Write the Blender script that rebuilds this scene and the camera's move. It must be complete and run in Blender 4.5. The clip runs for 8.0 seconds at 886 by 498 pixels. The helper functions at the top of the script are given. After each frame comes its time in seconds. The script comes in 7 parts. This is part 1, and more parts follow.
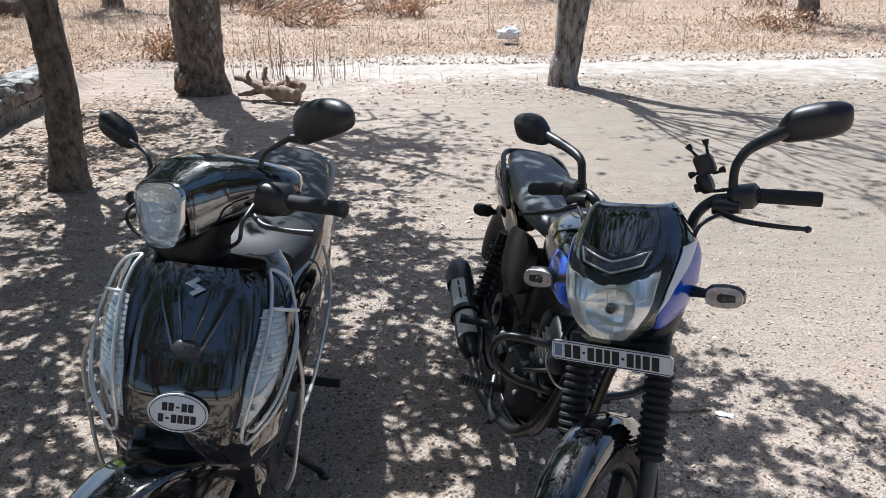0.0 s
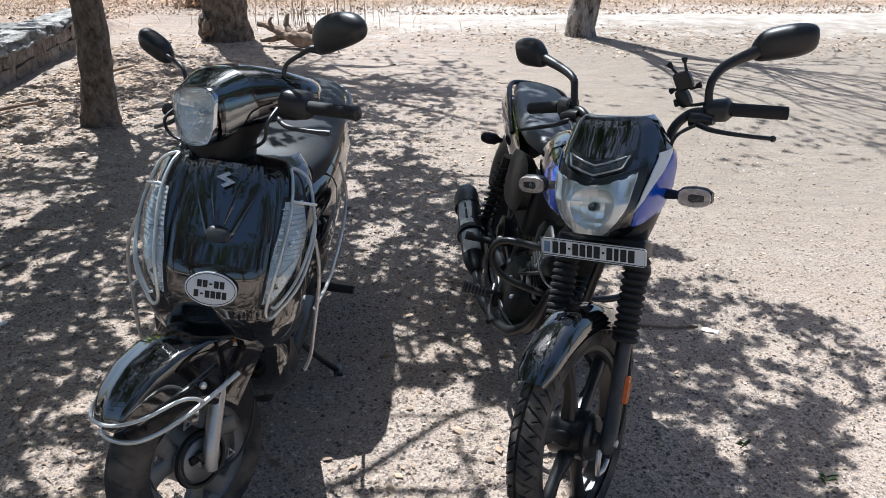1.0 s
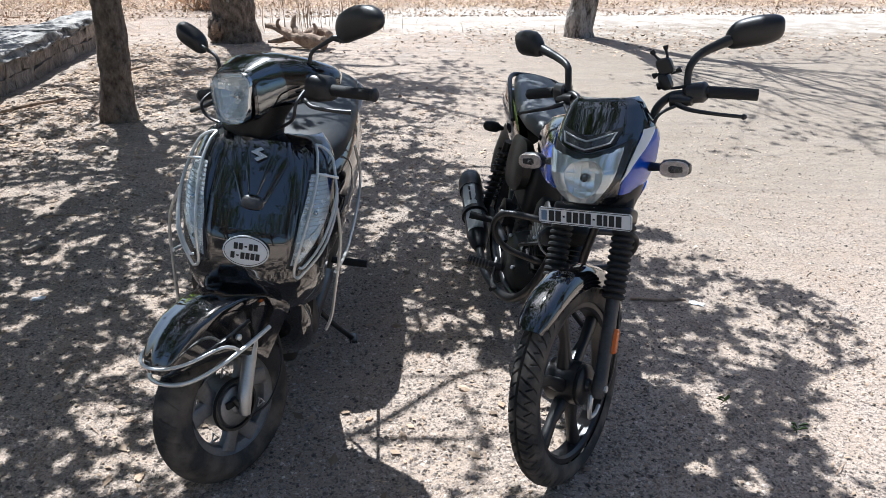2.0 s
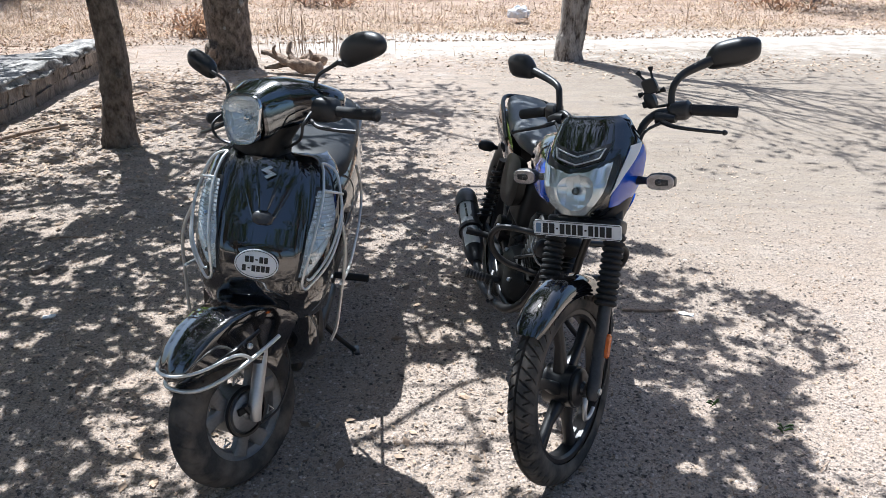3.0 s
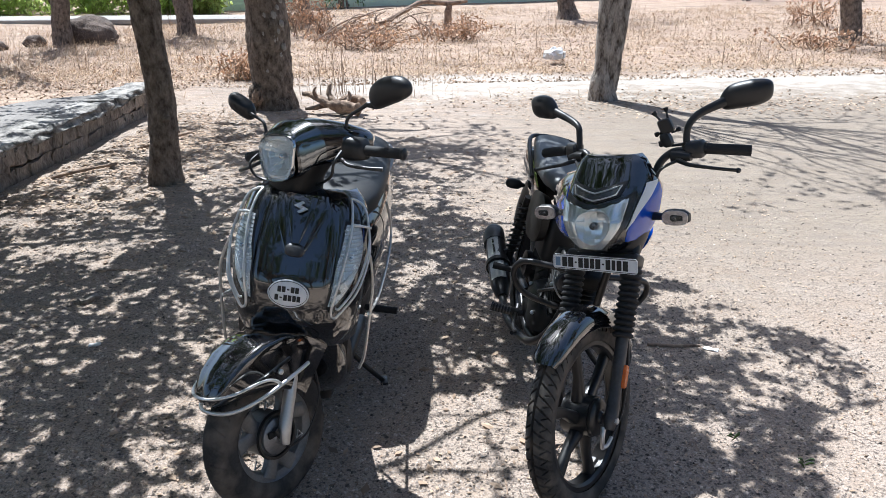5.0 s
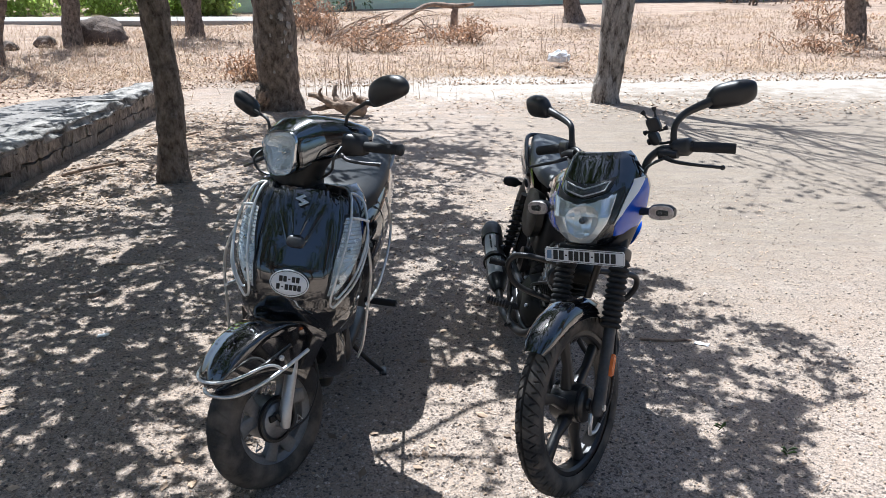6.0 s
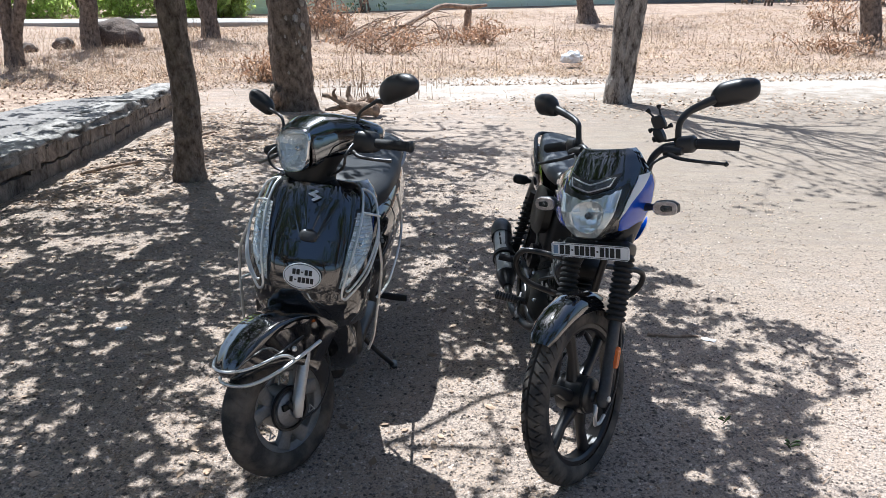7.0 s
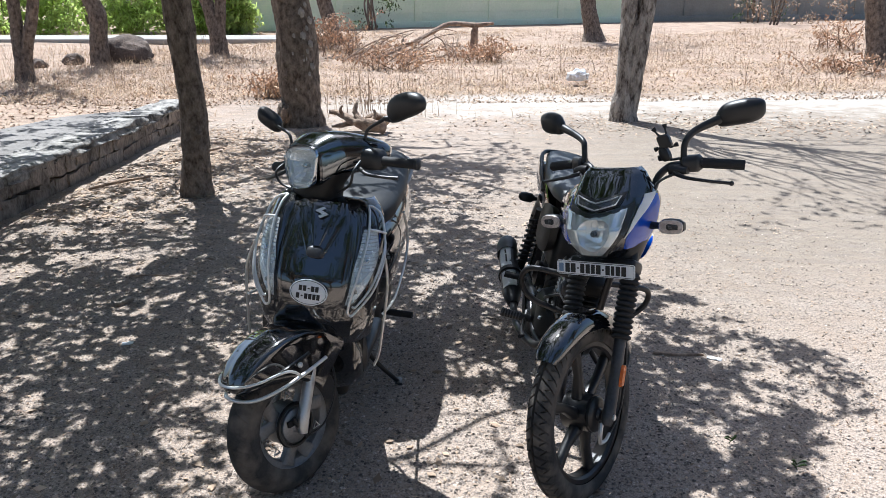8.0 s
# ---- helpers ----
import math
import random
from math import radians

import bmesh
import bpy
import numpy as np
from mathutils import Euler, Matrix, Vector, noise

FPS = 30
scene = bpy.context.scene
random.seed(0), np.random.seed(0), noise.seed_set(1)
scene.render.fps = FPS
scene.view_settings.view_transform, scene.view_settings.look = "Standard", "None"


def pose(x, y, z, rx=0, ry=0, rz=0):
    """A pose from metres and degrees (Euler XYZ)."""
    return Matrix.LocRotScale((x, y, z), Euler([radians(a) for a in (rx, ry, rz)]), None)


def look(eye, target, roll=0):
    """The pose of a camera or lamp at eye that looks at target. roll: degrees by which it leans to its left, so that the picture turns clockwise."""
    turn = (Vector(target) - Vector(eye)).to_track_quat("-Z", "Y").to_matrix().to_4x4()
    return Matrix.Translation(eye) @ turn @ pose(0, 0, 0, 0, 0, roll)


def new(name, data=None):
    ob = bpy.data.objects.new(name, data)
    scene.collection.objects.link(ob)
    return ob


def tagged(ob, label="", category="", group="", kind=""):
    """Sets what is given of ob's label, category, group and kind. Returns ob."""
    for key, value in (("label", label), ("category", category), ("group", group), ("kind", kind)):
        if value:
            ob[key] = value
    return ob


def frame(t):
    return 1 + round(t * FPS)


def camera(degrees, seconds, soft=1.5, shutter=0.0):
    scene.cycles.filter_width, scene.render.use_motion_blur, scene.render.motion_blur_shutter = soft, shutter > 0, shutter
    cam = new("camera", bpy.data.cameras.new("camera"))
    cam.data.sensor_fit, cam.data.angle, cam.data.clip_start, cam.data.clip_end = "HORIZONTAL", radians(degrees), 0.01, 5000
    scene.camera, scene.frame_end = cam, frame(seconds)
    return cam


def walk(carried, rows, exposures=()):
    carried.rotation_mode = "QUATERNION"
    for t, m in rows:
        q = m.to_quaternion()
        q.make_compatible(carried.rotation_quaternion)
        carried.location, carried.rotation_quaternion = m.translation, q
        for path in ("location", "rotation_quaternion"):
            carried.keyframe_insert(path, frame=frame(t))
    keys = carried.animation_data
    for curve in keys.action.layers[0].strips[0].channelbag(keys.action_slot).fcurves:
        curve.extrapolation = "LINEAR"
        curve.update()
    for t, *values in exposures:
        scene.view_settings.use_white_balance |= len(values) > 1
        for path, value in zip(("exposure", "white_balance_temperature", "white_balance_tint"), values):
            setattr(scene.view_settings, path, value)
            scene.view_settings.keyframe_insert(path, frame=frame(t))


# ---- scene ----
cam = camera(58.5, 8.0, soft=0.8)
METRES, EYE, TILT, LEAN, TURN = 0.984, 1.62, 0.0, 0.0, 0.0
ROWS = [
    (0.0, 0.0, 0.0, 0.0, 0.18, -22.05, -0.44),
    (0.5, 0.0148, -0.1126, -0.0237, 0.9, -23.22, 0.36),
    (1.0, 0.049, -0.265, -0.0456, 1.85, -24.99, -0.77),
    (2.5, 0.0254, -0.6175, -0.0266, 1.64, -24.05, -0.42),
    (3.0, 0.0185, -0.6608, -0.0179, 1.11, -23.01, -0.2),
    (3.5, 0.0319, -0.684, -0.0139, 1.82, -22.3, 0.39),
    (4.0, 0.0447, -0.7125, -0.0071, 2.1, -21.67, -0.26),
    (4.5, 0.0547, -0.7333, 0.0003, 3.49, -20.69, 0.62),
    (6.0, 0.1161, -0.8707, 0.0095, 4.43, -20.02, 0.29),
    (6.5, 0.1291, -0.9219, 0.0036, 5.18, -20.85, 0.53),
    (7.0, 0.1375, -0.9382, 0.0105, 5.41, -19.93, 0.46),
    (7.5, 0.1365, -0.9349, 0.0104, 5.52, -19.81, 0.27),
    (8.0, 0.1359, -0.947, 0.0169, 5.88, -18.75, 0.28),
]
EXPOSURES = [(0.0, 0.92, 5470, 7), (1.0, 0.96, 5470, 7), (2.5, 1.10, 5470, 7), (3.0, 1.12, 5470, 7), (3.5, 1.02, 5470, 7), (4.5, 1.04, 5470, 7), (8.0, 1.06, 5470, 7)]
walk(cam, [(t, pose(0, 0, EYE, TILT, LEAN, TURN) @ pose(METRES * x, METRES * y, METRES * z, 90 + pitch, roll, yaw)) for t, x, y, z, yaw, pitch, roll in ROWS], EXPOSURES)

# ---- light: high sun from ahead and left, clear sky ----
SUN_ELEVATION = 62.0
SUN_WAY = Vector((-0.49, 0.87, 0)).normalized()          # towards the sun, on the plan
CAST = 1 / math.tan(radians(SUN_ELEVATION))               # shadow length for a metre of height
world = bpy.data.worlds.new("sky")
scene.world = world
world.use_nodes = True
wn = world.node_tree.nodes
sky = wn.new("ShaderNodeTexSky")
sky.sky_type, sky.sun_disc = "NISHITA", False
sky.dust_density, sky.ozone_density = 3.0, 0.5
sky.sun_elevation, sky.sun_rotation = radians(SUN_ELEVATION), math.atan2(SUN_WAY.x, SUN_WAY.y)
wn["Background"].inputs["Strength"].default_value = 0.066
world.node_tree.links.new(sky.outputs["Color"], wn["Background"].inputs["Color"])
sun_data = bpy.data.lights.new("sun", "SUN")
sun_data.energy, sun_data.angle, sun_data.color = 4.4, radians(0.4), (1.0, 0.945, 0.86)
sun = new("sun", sun_data)
sun_dir = Vector((SUN_WAY.x * math.cos(radians(SUN_ELEVATION)), SUN_WAY.y * math.cos(radians(SUN_ELEVATION)), math.sin(radians(SUN_ELEVATION))))
sun.matrix_world = look(sun_dir * 60, (0, 0, 0))


# ---- materials ----
def material(name, a, b, rough=0.6, scale=8.0, fine=60.0, metal=0.0, bump=0.1, coat=0.0, rough_var=0.15, stretch=(1, 1, 1), dust=0.0, per_piece=0.0, spec=0.5, depth=0.01, span=(0.5, 0.95)):
    """Two colours mixed by a broad and a fine noise, with fine relief, uneven gloss and, if asked, a film of pale dust."""
    m = bpy.data.materials.new(name)
    m.use_nodes = True
    n, l = m.node_tree.nodes, m.node_tree.links
    p = n["Principled BSDF"]
    tc = n.new("ShaderNodeTexCoord")
    mp = n.new("ShaderNodeMapping")
    mp.inputs["Scale"].default_value = stretch
    l.new(tc.outputs["Object"], mp.inputs["Vector"])
    big, small = n.new("ShaderNodeTexNoise"), n.new("ShaderNodeTexNoise")
    big.inputs["Scale"].default_value, big.inputs["Detail"].default_value = scale, 5
    small.inputs["Scale"].default_value, small.inputs["Detail"].default_value = fine, 4
    for t in (big, small):
        l.new(mp.outputs["Vector"], t.inputs["Vector"])
    add = n.new("ShaderNodeMath")
    add.operation = "MULTIPLY_ADD"
    add.inputs[1].default_value = 0.45
    l.new(small.outputs["Fac"], add.inputs[0])
    l.new(big.outputs["Fac"], add.inputs[2])
    ramp = n.new("ShaderNodeMapRange")
    ramp.inputs["From Min"].default_value, ramp.inputs["From Max"].default_value = span
    l.new(add.outputs[0], ramp.inputs["Value"])
    mix = n.new("ShaderNodeMix")
    mix.data_type = "RGBA"
    mix.inputs["A"].default_value, mix.inputs["B"].default_value = (*a, 1), (*b, 1)
    l.new(ramp.outputs[0], mix.inputs["Factor"])
    colour = mix.outputs["Result"]
    if per_piece:
        info = n.new("ShaderNodeNewGeometry")
        hsv = n.new("ShaderNodeHueSaturation")
        mr = n.new("ShaderNodeMapRange")
        mr.inputs["To Min"].default_value, mr.inputs["To Max"].default_value = 1 - per_piece, 1 + per_piece
        l.new(info.outputs["Random Per Island"], mr.inputs["Value"])
        l.new(mr.outputs[0], hsv.inputs["Value"])
        l.new(colour, hsv.inputs["Color"])
        colour = hsv.outputs["Color"]
    rr = n.new("ShaderNodeMapRange")
    rr.inputs["To Min"].default_value, rr.inputs["To Max"].default_value = max(0.02, rough - rough_var / 2), min(1, rough + rough_var)
    l.new(big.outputs["Fac"], rr.inputs["Value"])
    l.new(rr.outputs[0], p.inputs["Roughness"])
    if dust:
        geo = n.new("ShaderNodeNewGeometry")
        d = n.new("ShaderNodeTexNoise")
        d.inputs["Scale"].default_value, d.inputs["Detail"].default_value = 14, 8
        l.new(tc.outputs["Object"], d.inputs["Vector"])
        dr = n.new("ShaderNodeMapRange")
        dr.inputs["From Min"].default_value, dr.inputs["From Max"].default_value = 0.42, 0.8
        dr.inputs["To Max"].default_value = dust
        l.new(d.outputs["Fac"], dr.inputs["Value"])
        dm = n.new("ShaderNodeMix")
        dm.data_type = "RGBA"
        dm.inputs["B"].default_value = (0.33, 0.27, 0.21, 1)
        l.new(dr.outputs[0], dm.inputs["Factor"])
        l.new(colour, dm.inputs["A"])
        colour = dm.outputs["Result"]
    l.new(colour, p.inputs["Base Color"])
    p.inputs["Metallic"].default_value = metal
    p.inputs["Coat Weight"].default_value = coat
    p.inputs["Coat Roughness"].default_value = 0.04
    p.inputs["Specular IOR Level"].default_value = spec
    if bump:
        bn = n.new("ShaderNodeBump")
        bn.inputs["Strength"].default_value, bn.inputs["Distance"].default_value = bump, depth
        l.new(add.outputs[0], bn.inputs["Height"])
        l.new(bn.outputs[0], p.inputs["Normal"])
    return m


def thin_leaf(m, share):
    """Lets light through a leaf material."""
    n, l = m.node_tree.nodes, m.node_tree.links
    p = n["Principled BSDF"]
    t, mix = n.new("ShaderNodeBsdfTranslucent"), n.new("ShaderNodeMixShader")
    l.new(p.inputs["Base Color"].links[0].from_socket, t.inputs["Color"])
    mix.inputs["Fac"].default_value = share
    l.new(p.outputs[0], mix.inputs[1])
    l.new(t.outputs[0], mix.inputs[2])
    l.new(mix.outputs[0], n["Material Output"].inputs["Surface"])
    return m


def clear_material(name, tint, rough=0.02):
    """Clear plastic or glass: see-through with a glossy skin."""
    m = bpy.data.materials.new(name)
    m.use_nodes = True
    n, l = m.node_tree.nodes, m.node_tree.links
    n.remove(n["Principled BSDF"])
    t, g, mix, f = (n.new(k) for k in ("ShaderNodeBsdfTransparent", "ShaderNodeBsdfGlossy", "ShaderNodeMixShader", "ShaderNodeLayerWeight"))
    t.inputs["Color"].default_value, g.inputs["Roughness"].default_value = (*tint, 1), rough
    f.inputs["Blend"].default_value = 0.5
    power, gloss = n.new("ShaderNodeMath"), n.new("ShaderNodeMath")
    power.operation, gloss.operation = "POWER", "MULTIPLY_ADD"
    power.inputs[1].default_value = 4.0
    gloss.inputs[1].default_value, gloss.inputs[2].default_value = 0.6, 0.035
    l.new(f.outputs["Facing"], power.inputs[0])
    l.new(power.outputs[0], gloss.inputs[0])
    l.new(gloss.outputs[0], mix.inputs["Fac"])
    l.new(t.outputs[0], mix.inputs[1])
    l.new(g.outputs[0], mix.inputs[2])
    l.new(mix.outputs[0], n["Material Output"].inputs["Surface"])
    return m


def ground_material():
    m = bpy.data.materials.new("sandy_ground")
    m.use_nodes = True
    n, l = m.node_tree.nodes, m.node_tree.links
    p = n["Principled BSDF"]
    tc = n.new("ShaderNodeTexCoord")

    def noise_at(scale, detail=6, rough=0.6, stretch=None):
        t = n.new("ShaderNodeTexNoise")
        t.inputs["Scale"].default_value, t.inputs["Detail"].default_value, t.inputs["Roughness"].default_value = scale, detail, rough
        src = tc.outputs["Object"]
        if stretch:
            mp = n.new("ShaderNodeMapping")
            mp.inputs["Scale"].default_value = stretch
            l.new(src, mp.inputs["Vector"])
            src = mp.outputs[0]
        l.new(src, t.inputs["Vector"])
        return t.outputs["Fac"]

    def rng(v, a, b, c=0.0, d=1.0):
        r = n.new("ShaderNodeMapRange")
        for k, x in zip(("From Min", "From Max", "To Min", "To Max"), (a, b, c, d)):
            r.inputs[k].default_value = x
        l.new(v, r.inputs["Value"])
        return r.outputs[0]

    def mixed(f, a, b):
        x = n.new("ShaderNodeMix")
        x.data_type = "RGBA"
        for s, v in (("A", a), ("B", b)):
            if isinstance(v, tuple):
                x.inputs[s].default_value = (*v, 1)
            else:
                l.new(v, x.inputs[s])
        l.new(f, x.inputs["Factor"])
        return x.outputs["Result"]

    def math2(op, a, b):
        x = n.new("ShaderNodeMath")
        x.operation = op
        for i, v in enumerate((a, b)):
            if isinstance(v, (int, float)):
                x.inputs[i].default_value = v
            else:
                l.new(v, x.inputs[i])
        return x.outputs[0]

    xyz = n.new("ShaderNodeSeparateXYZ")
    l.new(tc.outputs["Object"], xyz.inputs[0])
    broad, mid, grit, grain = noise_at(0.5), noise_at(4.0, 8), noise_at(95.0, 4, 0.65), noise_at(210.0, 2)
    soil = mixed(rng(broad, 0.35, 0.65), (0.365, 0.282, 0.217), (0.45, 0.355, 0.280))
    soil = mixed(rng(mid, 0.45, 0.75, 0, 0.5), soil, (0.46, 0.39, 0.34))
    # loose dark grit and crushed leaf on the parking ground
    heap = noise_at(13.0, 6, 0.7)
    litter = math2("MULTIPLY", rng(grit, 0.49, 0.57), rng(math2("ADD", math2("MULTIPLY", mid, 0.5), math2("MULTIPLY", heap, 0.5)), 0.40, 0.58, 0.35, 1.0))
    soil = mixed(math2("MULTIPLY", litter, 0.68), soil, (0.10, 0.080, 0.068))
    soil = mixed(rng(heap, 0.54, 0.68, 0, 0.35), soil, (0.22, 0.175, 0.145))
    soil = mixed(rng(grain, 0.57, 0.63, 0, 0.6), soil, (0.56, 0.49, 0.43))
    soil = mixed(rng(noise_at(62.0, 4, 0.7), 0.57, 0.64, 0, 0.75), soil, (0.06, 0.050, 0.044))
    # bare pale sand, open and trodden, to the side and along the footpath
    wob = math2("MULTIPLY", math2("SUBTRACT", broad, 0.5), 3.0)
    y_w, x_w = math2("ADD", xyz.outputs["Y"], wob), math2("ADD", xyz.outputs["X"], wob)
    open_side = math2("MULTIPLY", rng(x_w, -0.4, 1.2), rng(y_w, 2.0, 4.2))
    sand = mixed(rng(mid, 0.4, 0.7), (0.250, 0.207, 0.157), (0.304, 0.257, 0.200))
    sand = mixed(rng(heap, 0.50, 0.68, 0, 0.5), sand, (0.25, 0.205, 0.165))
    sand = mixed(rng(grit, 0.53, 0.62, 0, 0.6), sand, (0.165, 0.130, 0.104))
    sand = mixed(rng(noise_at(34.0, 5, 0.7, (0.6, 1.3, 1)), 0.57, 0.64, 0, 0.75), sand, (0.14, 0.112, 0.090))
    soil = mixed(math2("MULTIPLY", open_side, 0.8), soil, sand)
    slope = math2("SUBTRACT", y_w, math2("MULTIPLY", xyz.outputs["X"], 0.14))
    path = math2("MULTIPLY", rng(math2("ADD", slope, math2("MULTIPLY", math2("SUBTRACT", mid, 0.5), 4.0)), 8.4, 10.4), math2("MULTIPLY", rng(slope, 11.3, 10.7), rng(x_w, -3.2, -1.7)))
    streak = noise_at(3.0, 8, 0.7, (0.7, 3.6, 1))
    soil = mixed(math2("MULTIPLY", rng(streak, 0.47, 0.60), math2("MULTIPLY", rng(y_w, 2.2, 4.0), 0.7)), soil, (0.24, 0.20, 0.165))
    soil = mixed(path, soil, mixed(rng(mid, 0.4, 0.7), (0.42, 0.37, 0.315), (0.50, 0.45, 0.395)))
    # dry field behind the footpath
    field = math2("MAXIMUM", rng(slope, 10.4, 12.0), math2("MULTIPLY", rng(x_w, -3.7, -4.6), rng(y_w, 5.5, 6.5)))
    straw = mixed(rng(noise_at(1.6, 8, 0.65), 0.35, 0.7), (0.35, 0.25, 0.185), (0.53, 0.41, 0.315))
    straw = mixed(rng(streak, 0.45, 0.62, 0, 0.7), straw, (0.20, 0.145, 0.112))
    straw = mixed(rng(noise_at(0.8, 6, 0.7, (0.6, 1.6, 1)), 0.52, 0.66, 0, 0.65), straw, (0.12, 0.088, 0.070))
    straw = mixed(rng(grit, 0.5, 0.7, 0, 0.6), straw, (0.12, 0.085, 0.065))
    soil = mixed(field, soil, straw)
    l.new(soil, p.inputs["Base Color"])
    p.inputs["Roughness"].default_value = 0.95
    p.inputs["Specular IOR Level"].default_value = 0.15
    h = math2("ADD", math2("MULTIPLY", mid, 0.9), math2("ADD", math2("MULTIPLY", grit, 0.22), math2("MULTIPLY", heap, 0.5)))
    bn = n.new("ShaderNodeBump")
    bn.inputs["Strength"].default_value, bn.inputs["Distance"].default_value = 0.9, 0.03
    l.new(h, bn.inputs["Height"])
    l.new(bn.outputs[0], p.inputs["Normal"])
    return m


GROUND = ground_material()
BLACK_PAINT = material("black_gloss_paint", (0.004, 0.004, 0.005), (0.007, 0.007, 0.009), 0.05, 3, 30, bump=0.0, coat=1.0, rough_var=0.03, dust=0.006, spec=0.7)
BLACK_PAINT.node_tree.nodes["Principled BSDF"].inputs["Coat IOR"].default_value = 1.78
BLACK_PLASTIC = material("black_plastic", (0.014, 0.014, 0.015), (0.024, 0.023, 0.023), 0.36, 8, 400, bump=0.10, depth=0.002, dust=0.02)
RUBBER = material("tyre_rubber", (0.026, 0.025, 0.025), (0.060, 0.057, 0.054), 0.78, 9, 160, bump=0.25, depth=0.002, dust=0.55, spec=0.3)
GRIP_RUBBER = material("grip_rubber", (0.012, 0.012, 0.013), (0.022, 0.021, 0.021), 0.7, 10, 300, bump=0.3, depth=0.002)
CHROME = material("polished_steel", (0.74, 0.73, 0.70), (0.86, 0.84, 0.81), 0.30, 12, 90, metal=0.75, bump=0.02, rough_var=0.2, dust=0.08)
ALLOY = material("grey_alloy", (0.22, 0.22, 0.225), (0.36, 0.36, 0.365), 0.42, 10, 120, metal=0.75, bump=0.08, depth=0.003, dust=0.28)
BRIGHT_ALLOY = material("bright_alloy", (0.52, 0.52, 0.53), (0.66, 0.66, 0.66), 0.33, 14, 120, metal=0.9, bump=0.05, depth=0.003, dust=0.15)
BLACK_METAL = material("black_metal", (0.010, 0.010, 0.011), (0.019, 0.018, 0.018), 0.30, 9, 140, metal=0.0, bump=0.06, depth=0.003, dust=0.02)
WHEEL_ALLOY = material("wheel_alloy", (0.13, 0.13, 0.132), (0.25, 0.25, 0.25), 0.45, 10, 120, metal=0.5, bump=0.08, depth=0.003, dust=0.3)
DARK_ALLOY = material("dark_alloy", (0.045, 0.046, 0.05), (0.09, 0.09, 0.095), 0.4, 10, 120, metal=0.6, bump=0.08, depth=0.003, dust=0.2)
# engine metal and nearby parts, near-black: shade round them is in the colour
SHADED_BLACK = material("shaded_black", (0.005, 0.005, 0.005), (0.012, 0.012, 0.011), 0.45, 12, 120, bump=0.2, depth=0.004, dust=0.02, spec=0.35)
SHIELD_STEEL = material("satin_shield_steel", (0.50, 0.51, 0.50), (0.64, 0.64, 0.62), 0.48, 10, 120, metal=0.35, bump=0.06, depth=0.003, dust=0.2)
# black cowl panel made metallic: its brighter reflection is put into the colour
MIRROR_BLACK = material("mirror_black", (0.20, 0.215, 0.22), (0.26, 0.27, 0.275), 0.06, 8, 60, metal=1.0, bump=0.0, rough_var=0.04)
BLUE_PAINT = material("blue_gloss_paint", (0.006, 0.060, 0.46), (0.009, 0.080, 0.54), 0.16, 3, 60, bump=0.0, coat=0.7, dust=0.02)
WHITE_PAINT = material("white_paint", (0.80, 0.81, 0.83), (0.86, 0.86, 0.86), 0.3, 6, 80, bump=0.0, coat=0.3, dust=0.05)
INK = material("black_ink", (0.012, 0.012, 0.012), (0.02, 0.02, 0.02), 0.5, 10, 100, bump=0.0)
PALE_BLUE = material("pale_blue_print", (0.16, 0.24, 0.36), (0.22, 0.30, 0.42), 0.5, 10, 100, bump=0.0)
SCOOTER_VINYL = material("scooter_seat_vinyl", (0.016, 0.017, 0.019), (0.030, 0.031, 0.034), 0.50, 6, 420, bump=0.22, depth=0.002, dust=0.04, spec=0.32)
SEAT_VINYL = material("seat_vinyl", (0.040, 0.043, 0.046), (0.066, 0.070, 0.074), 0.40, 6, 420, bump=0.22, depth=0.002, dust=0.08)
SILVER_TRIM = material("silver_trim", (0.50, 0.52, 0.54), (0.62, 0.63, 0.64), 0.07, 8, 60, metal=1.0, bump=0.0, rough_var=0.06)
REFLECTOR = material("lamp_reflector", (0.80, 0.83, 0.85), (0.90, 0.91, 0.92), 0.12, 40, 110, metal=0.68, bump=0.0, rough_var=0.05)
SATIN_REFLECTOR = material("satin_reflector", (0.66, 0.68, 0.68), (0.84, 0.85, 0.85), 0.24, 30, 110, metal=0.45, bump=0.0, rough_var=0.1)
INDICATOR = material("indicator_bowl", (0.40, 0.33, 0.30), (0.66, 0.58, 0.53), 0.35, 60, 160, metal=0.2, bump=0.3, depth=0.003, span=(0.58, 0.88))
LENS = clear_material("clear_lens", (0.97, 0.98, 0.98))
SMOKE = clear_material("smoked_lens", (0.55, 0.53, 0.50), 0.05)
AMBER = material("amber_reflector", (0.62, 0.13, 0.02), (0.75, 0.19, 0.03), 0.22, 30, 140, bump=0.15, depth=0.002)
BARK = material("bark", (0.075, 0.058, 0.047), (0.34, 0.275, 0.222), 0.92, 20, 70, bump=1.0, depth=0.05, stretch=(1, 1, 0.6), spec=0.1, span=(0.50, 0.98))
PALE_BARK = material("pale_bark", (0.075, 0.06, 0.05), (0.44, 0.39, 0.34), 0.92, 14, 60, bump=1.0, depth=0.06, stretch=(1, 1, 0.4), spec=0.1, span=(0.55, 0.86))
LICHEN = material("lichen", (0.30, 0.27, 0.24), (0.46, 0.43, 0.39), 0.95, 14, 60, bump=0.8, depth=0.03)
DEAD_WOOD = material("dead_wood", (0.16, 0.105, 0.075), (0.46, 0.335, 0.24), 0.9, 12, 60, bump=1.0, depth=0.03)
LEAF = material("leaf_green", (0.035, 0.065, 0.014), (0.075, 0.12, 0.026), 0.55, 4, 40, bump=0.0, per_piece=0.45)
